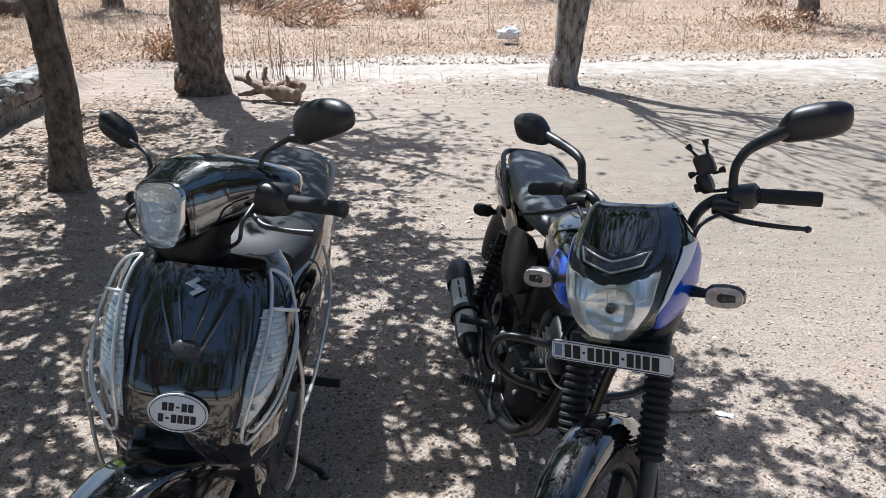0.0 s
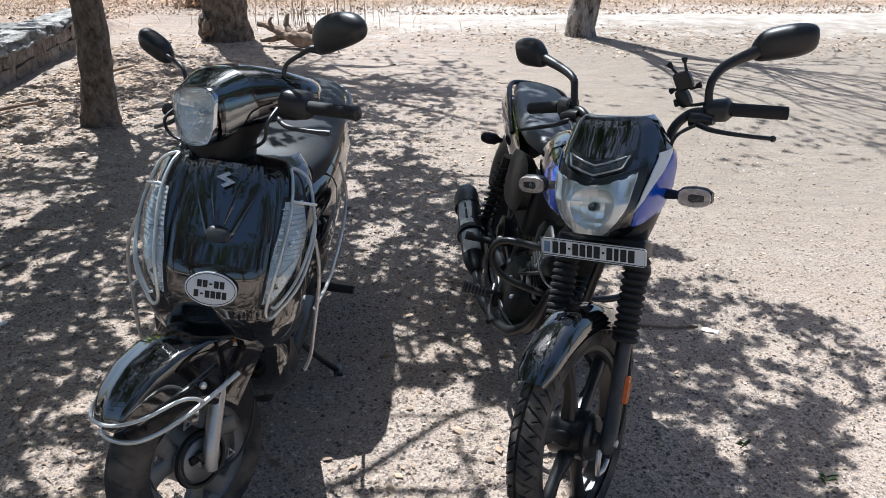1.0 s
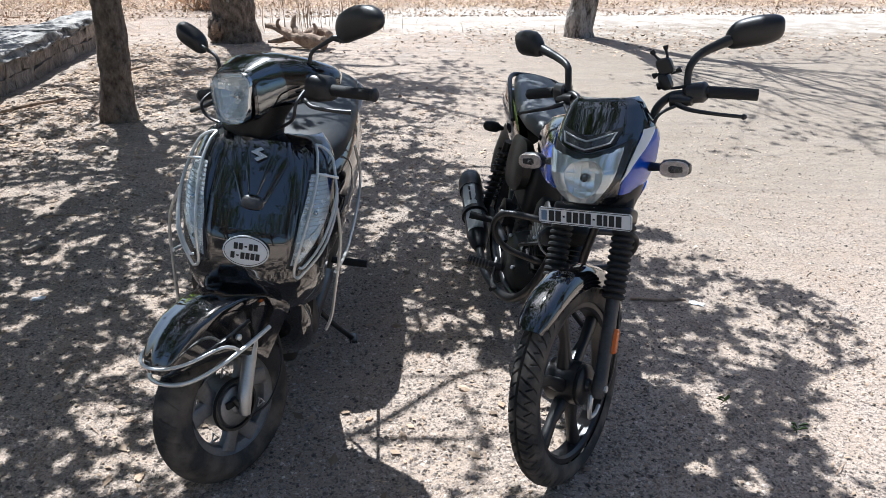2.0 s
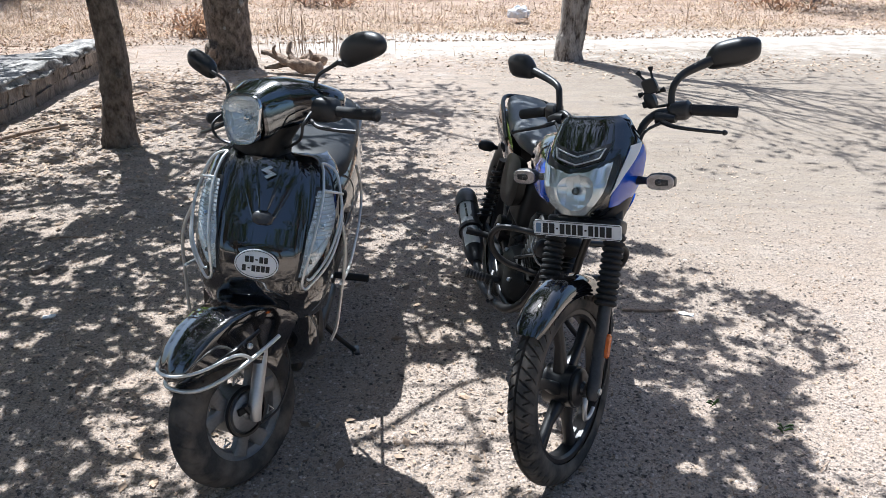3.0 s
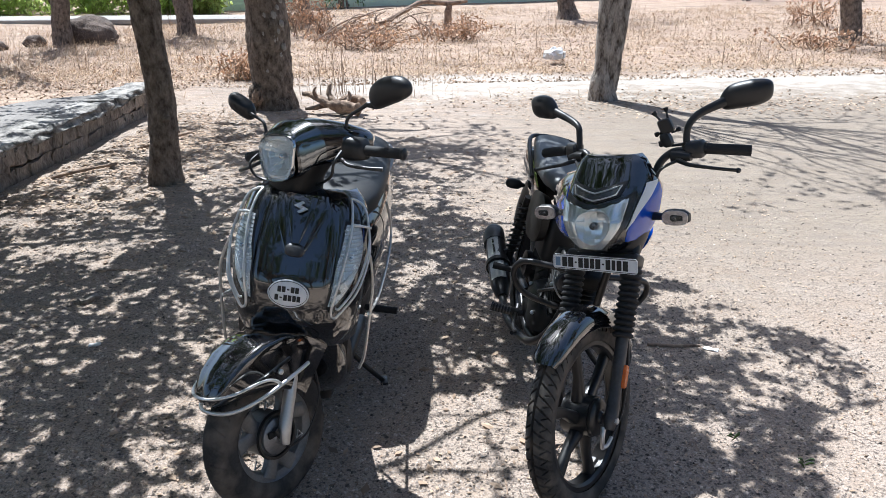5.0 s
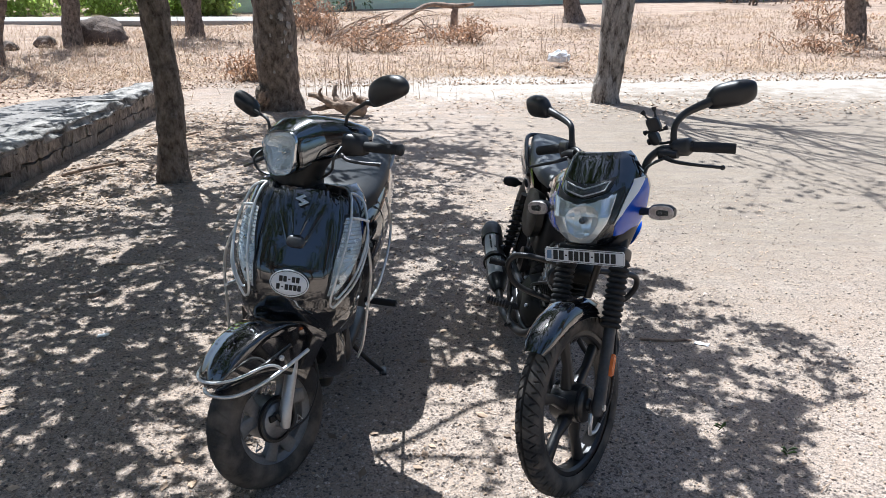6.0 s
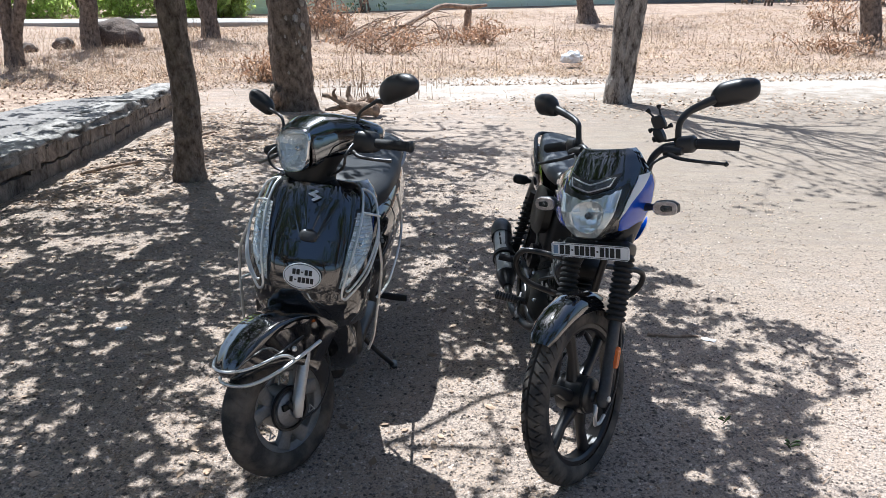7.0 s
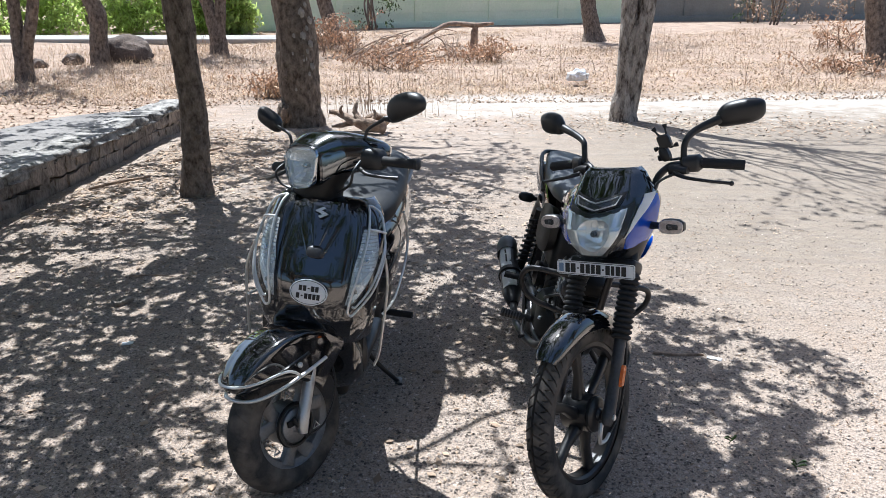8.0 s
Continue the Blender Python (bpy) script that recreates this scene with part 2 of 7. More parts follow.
BRIGHT_LEAF = material("bush_leaf", (0.34, 0.46, 0.10), (0.54, 0.62, 0.22), 0.55, 2, 20, bump=0.0, per_piece=0.45)
thin_leaf(LEAF, 0.3)
thin_leaf(BRIGHT_LEAF, 0.7)
DRY_LEAF = material("dry_leaf", (0.25, 0.165, 0.105), (0.52, 0.39, 0.28), 0.85, 1.4, 12, bump=0.0, per_piece=0.5)
RUSSET_LEAF = material("russet_leaf", (0.40, 0.235, 0.14), (0.64, 0.44, 0.285), 0.85, 1.4, 12, bump=0.0, per_piece=0.4)
STRAW = material("straw", (0.46, 0.32, 0.20), (0.66, 0.50, 0.34), 0.85, 0.9, 10, bump=0.0, per_piece=0.4)
PEBBLE = material("pebble", (0.12, 0.098, 0.083), (0.52, 0.43, 0.36), 0.9, 40, 90, bump=0.2, per_piece=0.6, span=(0.58, 0.86))
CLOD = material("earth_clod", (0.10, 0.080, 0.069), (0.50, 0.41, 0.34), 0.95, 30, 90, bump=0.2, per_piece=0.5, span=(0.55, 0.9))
# weathered deck concrete, its colour darkened for the half-shade over the platform
SHADED_CONCRETE = material("weathered_shaded_concrete", (0.14, 0.127, 0.116), (0.28, 0.255, 0.232), 0.93, 2.2, 34, bump=0.8, depth=0.03)
STONE = material("rubble_stone", (0.07, 0.056, 0.047), (0.40, 0.335, 0.275), 0.93, 9, 38, bump=1.0, depth=0.04, per_piece=0.2, stretch=(1, 1, 0.55))
COPING = material("stained_cement", (0.07, 0.065, 0.058), (0.38, 0.35, 0.315), 0.93, 9, 45, bump=0.8, depth=0.03, stretch=(1, 1, 0.5), span=(0.52, 0.84))
ROAD_CONCRETE = material("pale_road_concrete", (0.28, 0.26, 0.235), (0.40, 0.375, 0.34), 0.93, 1.2, 20, bump=0.4, depth=0.02)
ROCK = material("brown_rock", (0.05, 0.037, 0.03), (0.20, 0.15, 0.12), 0.95, 3, 30, bump=1.0, depth=0.06)
GREEN_WALL = material("green_wall_paint", (0.68, 0.80, 0.58), (0.82, 0.88, 0.70), 0.88, 0.7, 16, bump=0.25, depth=0.02, dust=0.12)
GREY_WALL = material("grey_wall", (0.24, 0.24, 0.215), (0.38, 0.37, 0.33), 0.9, 0.9, 18, bump=0.3, depth=0.02, dust=0.3)
PLASTIC_BAG = material("white_plastic_bag", (0.72, 0.70, 0.68), (0.82, 0.81, 0.80), 0.5, 14, 60, bump=0.6, depth=0.03)


# ---- mesh helpers ----
def part(name, bm, mat, parent=None, label="", xf=None, sharp=38, smooth=True):
    """One bmesh as one mesh object, under a thing or a part."""
    if xf is not None:
        bmesh.ops.transform(bm, matrix=xf, verts=bm.verts)
    bmesh.ops.recalc_face_normals(bm, faces=bm.faces)
    if smooth:
        for f in bm.faces:
            f.smooth = True
        lim = radians(sharp)
        for e in bm.edges:
            if len(e.link_faces) == 2 and e.calc_face_angle(0) > lim:
                e.smooth = False
    me = bpy.data.meshes.new(name)
    bm.to_mesh(me)
    bm.free()
    me.materials.append(mat)
    ob = new(name, me)
    ob.parent = parent
    return tagged(ob, label)


def thing(name, m, label, category, group=""):
    ob = new(name)
    ob.empty_display_size = 0.1
    ob.matrix_world = m
    return tagged(ob, label, category, group)


def loft(rings, closed=True, caps=True, bm=None, loop=False):
    """A skin over rings of equally many points."""
    bm = bm or bmesh.new()
    vs = [[bm.verts.new(p) for p in r] for r in rings]
    n = len(rings[0])
    pairs = list(zip(vs, vs[1:])) + ([(vs[-1], vs[0])] if loop else [])
    for a, b in pairs:
        for i in range(n if closed else n - 1):
            j = (i + 1) % n
            bm.faces.new((a[i], a[j], b[j], b[i]))
    if caps and closed and not loop:
        bm.faces.new(vs[0])
        bm.faces.new(vs[-1])
    return bm


def curve_points(pts, per=6, closed=False):
    """Catmull-Rom through the points."""
    p = [Vector(q) for q in pts]
    n = len(p)
    if n < 3 or per < 2:
        return p
    out = []
    for i in range(n if closed else n - 1):
        a, b, c, d = (p[(i - 1) % n], p[i], p[(i + 1) % n], p[(i + 2) % n]) if closed else (p[max(i - 1, 0)], p[i], p[i + 1], p[min(i + 2, n - 1)])
        for k in range(per):
            t = k / per
            out.append(0.5 * (2 * b + (c - a) * t + (2 * a - 5 * b + 4 * c - d) * t * t + (3 * b - a - 3 * c + d) * t ** 3))
    if not closed:
        out.append(p[-1])
    return out


def tube(pts, r, n=8, closed=False, per=5, bm=None, rough=0.0, seed=0):
    """A round bar along a smooth line; r is one radius or one for each given point."""
    line = curve_points(pts, per, closed)
    m = len(line)
    if isinstance(r, (int, float)):
        rad = [r] * m
    else:
        rad = list(np.interp(np.linspace(0, len(r) - 1, m), range(len(r)), r))
    rings, up = [], None
    for i, p in enumerate(line):
        a, b = (line[i - 1], line[(i + 1) % m]) if closed else (line[max(i - 1, 0)], line[min(i + 1, m - 1)])
        d = (b - a).normalized()
        if up is None:
            up = Vector((0, 0, 1)) if abs(d.z) < 0.9 else Vector((1, 0, 0))
        u = (up - d * up.dot(d)).normalized()
        v = d.cross(u)
        up = u
        ring = []
        for k in range(n):
            w = 2 * math.pi * k / n
            q = u * math.cos(w) + v * math.sin(w)
            rr = rad[i] * (1 + rough * noise.noise((p + q * rad[i]) * (0.6 / max(rad[i], 0.01)) + Vector((seed, 0, 0)))) if rough else rad[i]
            ring.append(p + q * rr)
        rings.append(ring)
    return loft(rings, bm=bm, loop=closed)


def ring(c, u, v, a, b, p=2.0, n=24):
    """A superellipse round c in the plane of u and v."""
    c, u, v = Vector(c), Vector(u), Vector(v)
    out = []
    for k in range(n):
        w = 2 * math.pi * (k + 0.5) / n
        x, y = math.cos(w), math.sin(w)
        out.append(c + u * (a * math.copysign(abs(x) ** (2 / p), x)) + v * (b * math.copysign(abs(y) ** (2 / p), y)))
    return out


def along_y(rows, n=28, p=2.4):
    """A body of rows (y, centre z, half width, half height[, power][, centre x])."""
    return loft([ring((r[5] if len(r) > 5 else 0, r[0], r[1]), (1, 0, 0), (0, 0, 1), r[2], r[3], r[4] if len(r) > 4 else p, n) for r in rows])


def turned(profile, c, axis=(1, 0, 0), n=48, bm=None, loop=True):
    """A body of revolution: profile rows (along the axis, radius)."""
    c, ax = Vector(c), Vector(axis).normalized()
    u = Vector((0, 1, 0)) if abs(ax.y) < 0.8 else Vector((0, 0, 1))
    u = (u - ax * u.dot(ax)).normalized()
    v = ax.cross(u)
    rings = []
    for k in range(n):
        w = 2 * math.pi * k / n
        d = u * math.cos(w) + v * math.sin(w)
        rings.append([c + ax * s + d * max(r, 1e-4) for s, r in profile])
    return loft(rings, closed=loop, caps=False, bm=bm, loop=True)


def slab(c, size, bevel=0.004, rot=(0, 0, 0), bm=None, seg=2):
    """A block with rounded edges."""
    b = bmesh.new()
    bmesh.ops.create_cube(b, size=1)
    bmesh.ops.scale(b, vec=size, verts=b.verts)
    if bevel:
        bmesh.ops.bevel(b, geom=b.edges[:], offset=min(bevel, 0.49 * min(size)), segments=seg, affect="EDGES", profile=0.5)
    bmesh.ops.transform(b, matrix=pose(*c, *rot), verts=b.verts)
    if bm is None:
        return b
    me = bpy.data.meshes.new("tmp")
    b.to_mesh(me)
    b.free()
    bm.from_mesh(me)
    bpy.data.meshes.remove(me)
    return bm


def sheet(fn, us, vs, off=0.003, thick=0.004, nu=10):
    """A thin plate that follows the surface fn(u, v), lifted off it. us(v) gives the two u limits at v."""
    bm = bmesh.new()
    e = 1e-3

    def pn(u, v):
        q = Vector(fn(u, v))
        return q, (Vector(fn(u, v + e)) - q).cross(Vector(fn(u + e, v)) - q).normalized()

    grids = []
    for k in (off, off - thick):
        g = []
        for v in vs:
            row = []
            lo, hi = us(v)
            for i in range(nu + 1):
                q, nn = pn(lo + (hi - lo) * i / nu, v)
                edge = 0.6 if i in (0, nu) and k == off else 1
                row.append(bm.verts.new(q + nn * (k if k != off else off - thick * (1 - edge))))
            g.append(row)
        grids.append(g)
    top, bot = grids
    for a in range(len(vs) - 1):
        for i in range(nu):
            bm.faces.new((top[a][i], top[a][i + 1], top[a + 1][i + 1], top[a + 1][i]))
            bm.faces.new((bot[a][i], bot[a + 1][i], bot[a + 1][i + 1], bot[a][i + 1]))
    for a in range(len(vs) - 1):
        for i in (0, nu):
            bm.faces.new((top[a][i], top[a + 1][i], bot[a + 1][i], bot[a][i]))
    for a in (0, len(vs) - 1):
        for i in range(nu):
            bm.faces.new((top[a][i], bot[a][i], bot[a][i + 1], top[a][i + 1]))
    return bm


def faceted(fn, cells_u, cells_v, v0, bulge, rise=0.0):
    """The surface fn broken into small facets, each bulging and tilted its own way, as a lamp's reflector is."""
    def out(u, v):
        a, b = (u * cells_u) % 1 * 2 - 1, ((v - v0) * cells_v) % 1 * 2 - 1
        i, j = math.floor(u * cells_u), math.floor((v - v0) * cells_v)
        p, q = math.sin(i * 12.9 + j * 78.2) * 43.7 % 1 - 0.5, math.sin(i * 39.3 + j * 11.1) * 43.7 % 1 - 0.5
        return Vector(fn(u, v)) + Vector((0, bulge * (0.5 * (1 - a * a) * (1 - b * b) + p * a + q * b) - rise * b, 0))
    return out


def prism(outline, m, depth, bevel=0.0):
    """A flat outline (x, y) given thickness along z and placed by m."""
    bm = bmesh.new()
    f = bm.faces.new([bm.verts.new((x, y, 0)) for x, y in outline])
    r = bmesh.ops.extrude_face_region(bm, geom=[f])
    bmesh.ops.translate(bm, vec=(0, 0, depth), verts=[v for v in r["geom"] if isinstance(v, bmesh.types.BMVert)])
    if bevel:
        bmesh.ops.bevel(bm, geom=bm.edges[:], offset=bevel, segments=2, affect="EDGES", profile=0.5)
    bmesh.ops.transform(bm, matrix=m, verts=bm.verts)
    return bm


def tyre(c, radius, width, depth, pattern, n=300, m=36, xf=None):
    """A tyre with its tread cut into the crown. pattern(turn, across) is 1 in a groove."""
    me_v, faces = [], []
    h = 1.16 * width
    for k in range(n):
        w = 2 * math.pi * k / n
        for j in range(m):
            s = -1 + 2 * j / (m - 1)
            a = s * 2.15
            x = width / 2 * math.sin(a)
            r = radius - h / 2 + h / 2 * math.cos(a)
            if abs(s) < 0.66 and pattern(k / n, s / 0.66):
                r -= depth
                x *= 0.985
            me_v.append((c[0] + x, c[1] + r * math.cos(w), c[2] + r * math.sin(w)))
    for k in range(n):
        k2 = (k + 1) % n
        for j in range(m - 1):
            faces.append((k * m + j, k * m + j + 1, k2 * m + j + 1, k2 * m + j))
    me = bpy.data.meshes.new("tyre")
    me.from_pydata(me_v, [], faces)
    bm = bmesh.new()
    bm.from_mesh(me)
    bpy.data.meshes.remove(me)
    return bm


def mirror_body(c, u, v, dn, a, b, outline, rows):
    """A mirror's shell or glass: its outline swept through rows (depth, share of the full size)."""
    line = curve_points([(x, z, 0) for x, z in outline], 4, closed=True)
    return loft([[c + dn * d + u * (a * q.x * k) + v * (b * q.y * k) for q in line] for d, k in rows])


TEARDROP = [(-0.92, -0.72), (-0.97, -0.10), (-0.72, 0.62), (-0.10, 1.0), (0.62, 0.88), (0.98, 0.35), (0.92, -0.28), (0.50, -0.62), (-0.25, -0.88), (-0.72, -1.0)]
SWEPT = [(-1.0, -0.45), (-0.92, 0.20), (-0.60, 0.80), (-0.10, 1.0), (0.55, 0.97), (0.93, 0.70), (1.0, 0.15), (0.88, -0.60), (0.45, -0.95), (-0.30, -1.0), (-0.85, -0.92)]
SHELL_ROWS = [(-0.015, 0.90), (-0.012, 0.97), (-0.004, 1.0), (0.006, 0.985), (0.016, 0.90), (0.024, 0.72), (0.028, 0.45), (0.029, 0.15)]


def steering(turn, rake, foot):
    """The pose of all that turns with the handlebar."""
    r = radians(rake)
    return Matrix.Translation((0, foot, 0)) @ Matrix.Rotation(radians(turn), 4, Vector((0, -math.sin(r), math.cos(r)))) @ Matrix.Translation((0, -foot, 0))


def bars(rows, m, height):
    """Plain bars in place of characters: rows of (left, right, bottom)."""
    bm = bmesh.new()
    for a, b, y in rows:
        slab(((a + b) / 2, y + height / 2, 0.0008), (b - a, height, 0.0016), 0.0004, bm=bm, seg=1)
    bmesh.ops.transform(bm, matrix=m, verts=bm.verts)
    return bm


# ---- the ground: one sheet to the horizon, finely broken near the vehicles ----
def ground_height(x, y):
    z = 0.012 * noise.noise((x * 0.9, y * 0.9, 0.3)) + 0.005 * noise.noise((x * 3.1, y * 3.1, 4.0))
    for px, py in PRESSED:
        z *= 1 - math.exp(-((x - px) ** 2 + (y - py) ** 2) / 0.12)
    if x < -3.85 and y < 9.8:  # earth banked up behind the platform edge
        k = min(1.0, (-3.85 - x) / 0.15) * min(1.0, max(0.0, (9.7 - y) / 2.0))
        z += 0.265 * k * k * (3 - 2 * k)
    if y > 12:
        z += min(1.0, (y - 12) / 10) * (0.10 * noise.noise((x * 0.25, y * 0.25, 8.0)))
    return z


PRESSED = [(0.33, 1.36), (0.18, 2.65), (-0.65, 1.33), (-0.67, 2.6), (-0.37, 2.05), (0.52, 2.1)]


def axis_steps(lo, hi, step, far):
    a = [lo + step * i for i in range(int((hi - lo) / step) + 1)]
    k, d = a[-1], step
    right = []
    while k < far:
        d *= 1.5
        k += d
        right.append(k)
    k, d, left = a[0], step, []
    while k > -far:
        d *= 1.5
        k -= d
        left.append(k)
    return left[::-1] + a + right


def build_ground():
    xs, ys = axis_steps(-7, 7, 0.09, 900), axis_steps(-1, 14, 0.09, 900)
    v = [(x, y, ground_height(x, y)) for y in ys for x in xs]
    n = len(xs)
    f = [(j * n + i, j * n + i + 1, (j + 1) * n + i + 1, (j + 1) * n + i) for j in range(len(ys) - 1) for i in range(n - 1)]
    me = bpy.data.meshes.new("ground")
    me.from_pydata(v, [], f)
    me.materials.append(GROUND)
    me.polygons.foreach_set("use_smooth", [True] * len(f))
    tagged(new("ground", me), "dry sandy ground with grit, trodden footpath and dusty field", "ground", kind="structure")


build_ground()


# ---- scattered small stuff: many small pieces in one mesh ----
def scatter(name, verts, faces, mat, label, category, parent=None):
    me = bpy.data.meshes.new(name)
    me.from_pydata(verts, [], faces)
    me.materials.append(mat)
    ob = new(name, me)
    ob.parent = parent
    return tagged(ob, label, category, kind="stuff")


def leaf_cards(rng, spots, size, curl=0.25, flat=False, wild=False):
    """Small folded leaves: each a pointed blade of four triangles."""
    n = len(spots)
    a = rng.uniform(0, 2 * np.pi, n)
    tilt = rng.normal(0, 0.25, n) if flat else rng.uniform(-1.4, 1.4, n) if wild else rng.normal(0, 0.45, n)
    s = size * rng.uniform(0.6, 1.35, n)
    d = np.stack([np.cos(a) * np.cos(tilt), np.sin(a) * np.cos(tilt), np.sin(tilt)], 1)
    w = np.stack([-np.sin(a), np.cos(a), rng.normal(0, 0.15 if flat else 1.6 if wild else 0.5, n)], 1)
    w /= np.linalg.norm(w, axis=1)[:, None]
    nn = np.cross(d, w)
    P = np.asarray(spots)
    base, tip = P - d * s[:, None] / 2, P + d * s[:, None] / 2
    c = P + nn * (s * curl * 0.3)[:, None]
    l, r = P + w * (s * 0.27)[:, None], P - w * (s * 0.27)[:, None]
    v = np.stack([base, l, tip, r, c], 1).reshape(-1, 3)
    i = np.arange(n)[:, None] * 5
    f = np.concatenate([i + np.array(t) for t in ((0, 4, 1), (1, 4, 2), (2, 4, 3), (3, 4, 0))], 1).reshape(-1, 3)
    return v, f


def stones(rng, spots, sizes):
    """Small lumps: squashed, jittered octahedra."""
    base = np.array([(1, 0, 0), (0, 1, 0), (-1, 0, 0), (0, -1, 0), (0, 0, 1), (0, 0, -1)], float)
    tri = np.array([(0, 1, 4), (1, 2, 4), (2, 3, 4), (3, 0, 4), (1, 0, 5), (2, 1, 5), (3, 2, 5), (0, 3, 5)])
    n = len(spots)
    a = rng.uniform(0, 6.28, n)
    rot = np.stack([np.stack([np.cos(a), -np.sin(a)], 1), np.stack([np.sin(a), np.cos(a)], 1)], 1)
    p = base[None] * rng.uniform(0.6, 1.2, (n, 6, 1)) * np.asarray(sizes)[:, None, None] * np.array([1, 0.8, 0.55])
    p[:, :, :2] = np.einsum("nij,nkj->nki", rot, p[:, :, :2])
    p += np.asarray(spots)[:, None]
    f = (np.arange(n)[:, None, None] * 6 + tri[None]).reshape(-1, 3)
    return p.reshape(-1, 3), f


def blades(rng, spots, height, width, lean):
    """Stems and straws: a bent narrow blade of two quads."""
    n = len(spots)
    a, b = rng.uniform(0, 6.28, n), rng.uniform(0, 6.28, n)
    h = height * rng.uniform(0.4, 1.4, n)
    P = np.asarray(spots)
    w = np.stack([np.cos(a), np.sin(a), np.zeros(n)], 1) * (width * rng.uniform(0.6, 1.4, n))[:, None]
    k = (lean * rng.uniform(0.1, 1.3, n))[:, None]
    d = np.stack([np.cos(b), np.sin(b), np.zeros(n)], 1) * k
    up = np.array([0, 0, 1.0])[None]
    m = P + (up * 0.55 + d * 0.35) * h[:, None]
    t = P + (up * (1 - 0.35 * k) + d) * h[:, None]
    v = np.stack([P - w, P + w, m + w * 0.8, m - w * 0.8, t + w * 0.3, t - w * 0.3], 1).reshape(-1, 3)
    i = np.arange(n)[:, None] * 6
    f = np.concatenate([i + np.array((0, 1, 2, 3)), i + np.array((3, 2, 4, 5))], 1).reshape(-1, 4)
    return v, f


def on_ground(x, y, lift=0.0):
    return np.array([(a, b, ground_height(a, b) + lift) for a, b in zip(x, y)])


# ---- trees ----
def trunk_mesh(line, radii, seed, n=26, lumps=0.12, flare=0.20, per=12):
    """A tapered, gnarled stem with a flared foot."""
    pts = curve_points(line, per)
    m = len(pts)
    rad = np.interp(np.linspace(0, len(radii) - 1, m), range(len(radii)), radii)
    rings = []
    for i, p in enumerate(pts):
        d = (pts[min(i + 1, m - 1)] - pts[max(i - 1, 0)]).normalized()
        u = (Vector((1, 0, 0)) - d * d.x).normalized()
        v = d.cross(u)
        out = []
        for k in range(n):
            w = 2 * math.pi * k / n
            q = u * math.cos(w) + v * math.sin(w)
            foot = math.exp(-max(p.z, 0) / 0.10) * flare * (0.6 + 0.8 * abs(noise.noise((math.cos(w) * 1.7, math.sin(w) * 1.7, seed))))
            lump = lumps * (noise.noise(p * 2.2 + q * 1.4 + Vector((seed, 0, 0))) + 0.6 * noise.noise(p * 7 + q * 3 + Vector((0, seed, 0))) + 0.35 * noise.noise(p * 19 + q * 9))
            out.append(p + q * rad[i] * (1 + foot + lump))
        rings.append(out)
    return loft(rings)


def build_tree(label, stems, limbs, leaf_spots, leaf_size, seed, bark=BARK, leaf=LEAF, lumps=0.12, burls=(), category="tree"):
    """stems: lines with radii; limbs: lines with radii; leaf_spots: places of single leaves."""
    base = Vector(stems[0][0][0])
    base.z = 0
    t = thing("tree", Matrix.Translation(base), label, category)
    back = Matrix.Translation(-base)
    for i, (line, radii) in enumerate(stems):
        b = part("trunk", trunk_mesh(line, radii, seed + i * 3.1, lumps=lumps), bark, t, xf=back, sharp=180)
        if i == 0:
            trunk = b
    for c, r, mat in burls:
        bm = bmesh.new()
        bmesh.ops.create_icosphere(bm, subdivisions=3, radius=1)
        for v in bm.verts:
            v.co = v.co * r * (1 + 0.6 * noise.noise(v.co * 1.6 + Vector(c)) + 0.3 * noise.noise(v.co * 5 + Vector(c)))
            v.co.z *= 1.5
        bmesh.ops.translate(bm, vec=c, verts=bm.verts)
        part("burl", bm, mat, t, xf=back, sharp=180)
    for line, radii in limbs:
        part("limb", tube(line, radii, 9, per=7, rough=0.25, seed=seed), bark, t, xf=back, sharp=180)
    if len(leaf_spots):
        rng = np.random.default_rng(int(seed * 10) + 5)
        v, f = leaf_cards(rng, np.asarray(leaf_spots) - np.array(base), leaf_size)
        scatter("crown", v.tolist(), f.tolist(), leaf, "", "", t)
    return t


def limb_line(rng, a, b, sag=0.25, n=4):
    a, b = np.array(a), np.array(b)
    out = []
    for i in range(n + 1):
        k = i / n
        p = a + (b - a) * k
        wig = np.sin(k * np.pi) * (b - a)[2] * 0.25
        p = p + np.array([0, 0, wig]) + (rng.normal(0, 0.05 * np.linalg.norm(b - a), 3) if 0 < i < n else 0)
        out.append(tuple(p))
    return out


def clump(rng, c, r, n):
    """Leaf places in one loose spray."""
    d = rng.normal(0, 1, (n, 3)) * np.array([r, r, r * 0.55]) * 0.55
    return np.asarray(c) + d


# Shade edge of the big crown on the ground, seen along the sun: how far to the side the shade reaches at each y.
EDGE_Y = [-3.0, 0.5, 1.2, 1.55, 1.85, 2.15, 2.4, 2.7, 3.05, 3.3, 3.7, 4.1, 5.0, 6.2, 6.9, 7.4]
EDGE_X = [2.2, 1.55, 1.35, 1.15, 1.35, 1.65, 1.62, 1.36, 1.24, 0.95, 0.45, 0.05, -0.1, 0.0, -1.0, -2.4]


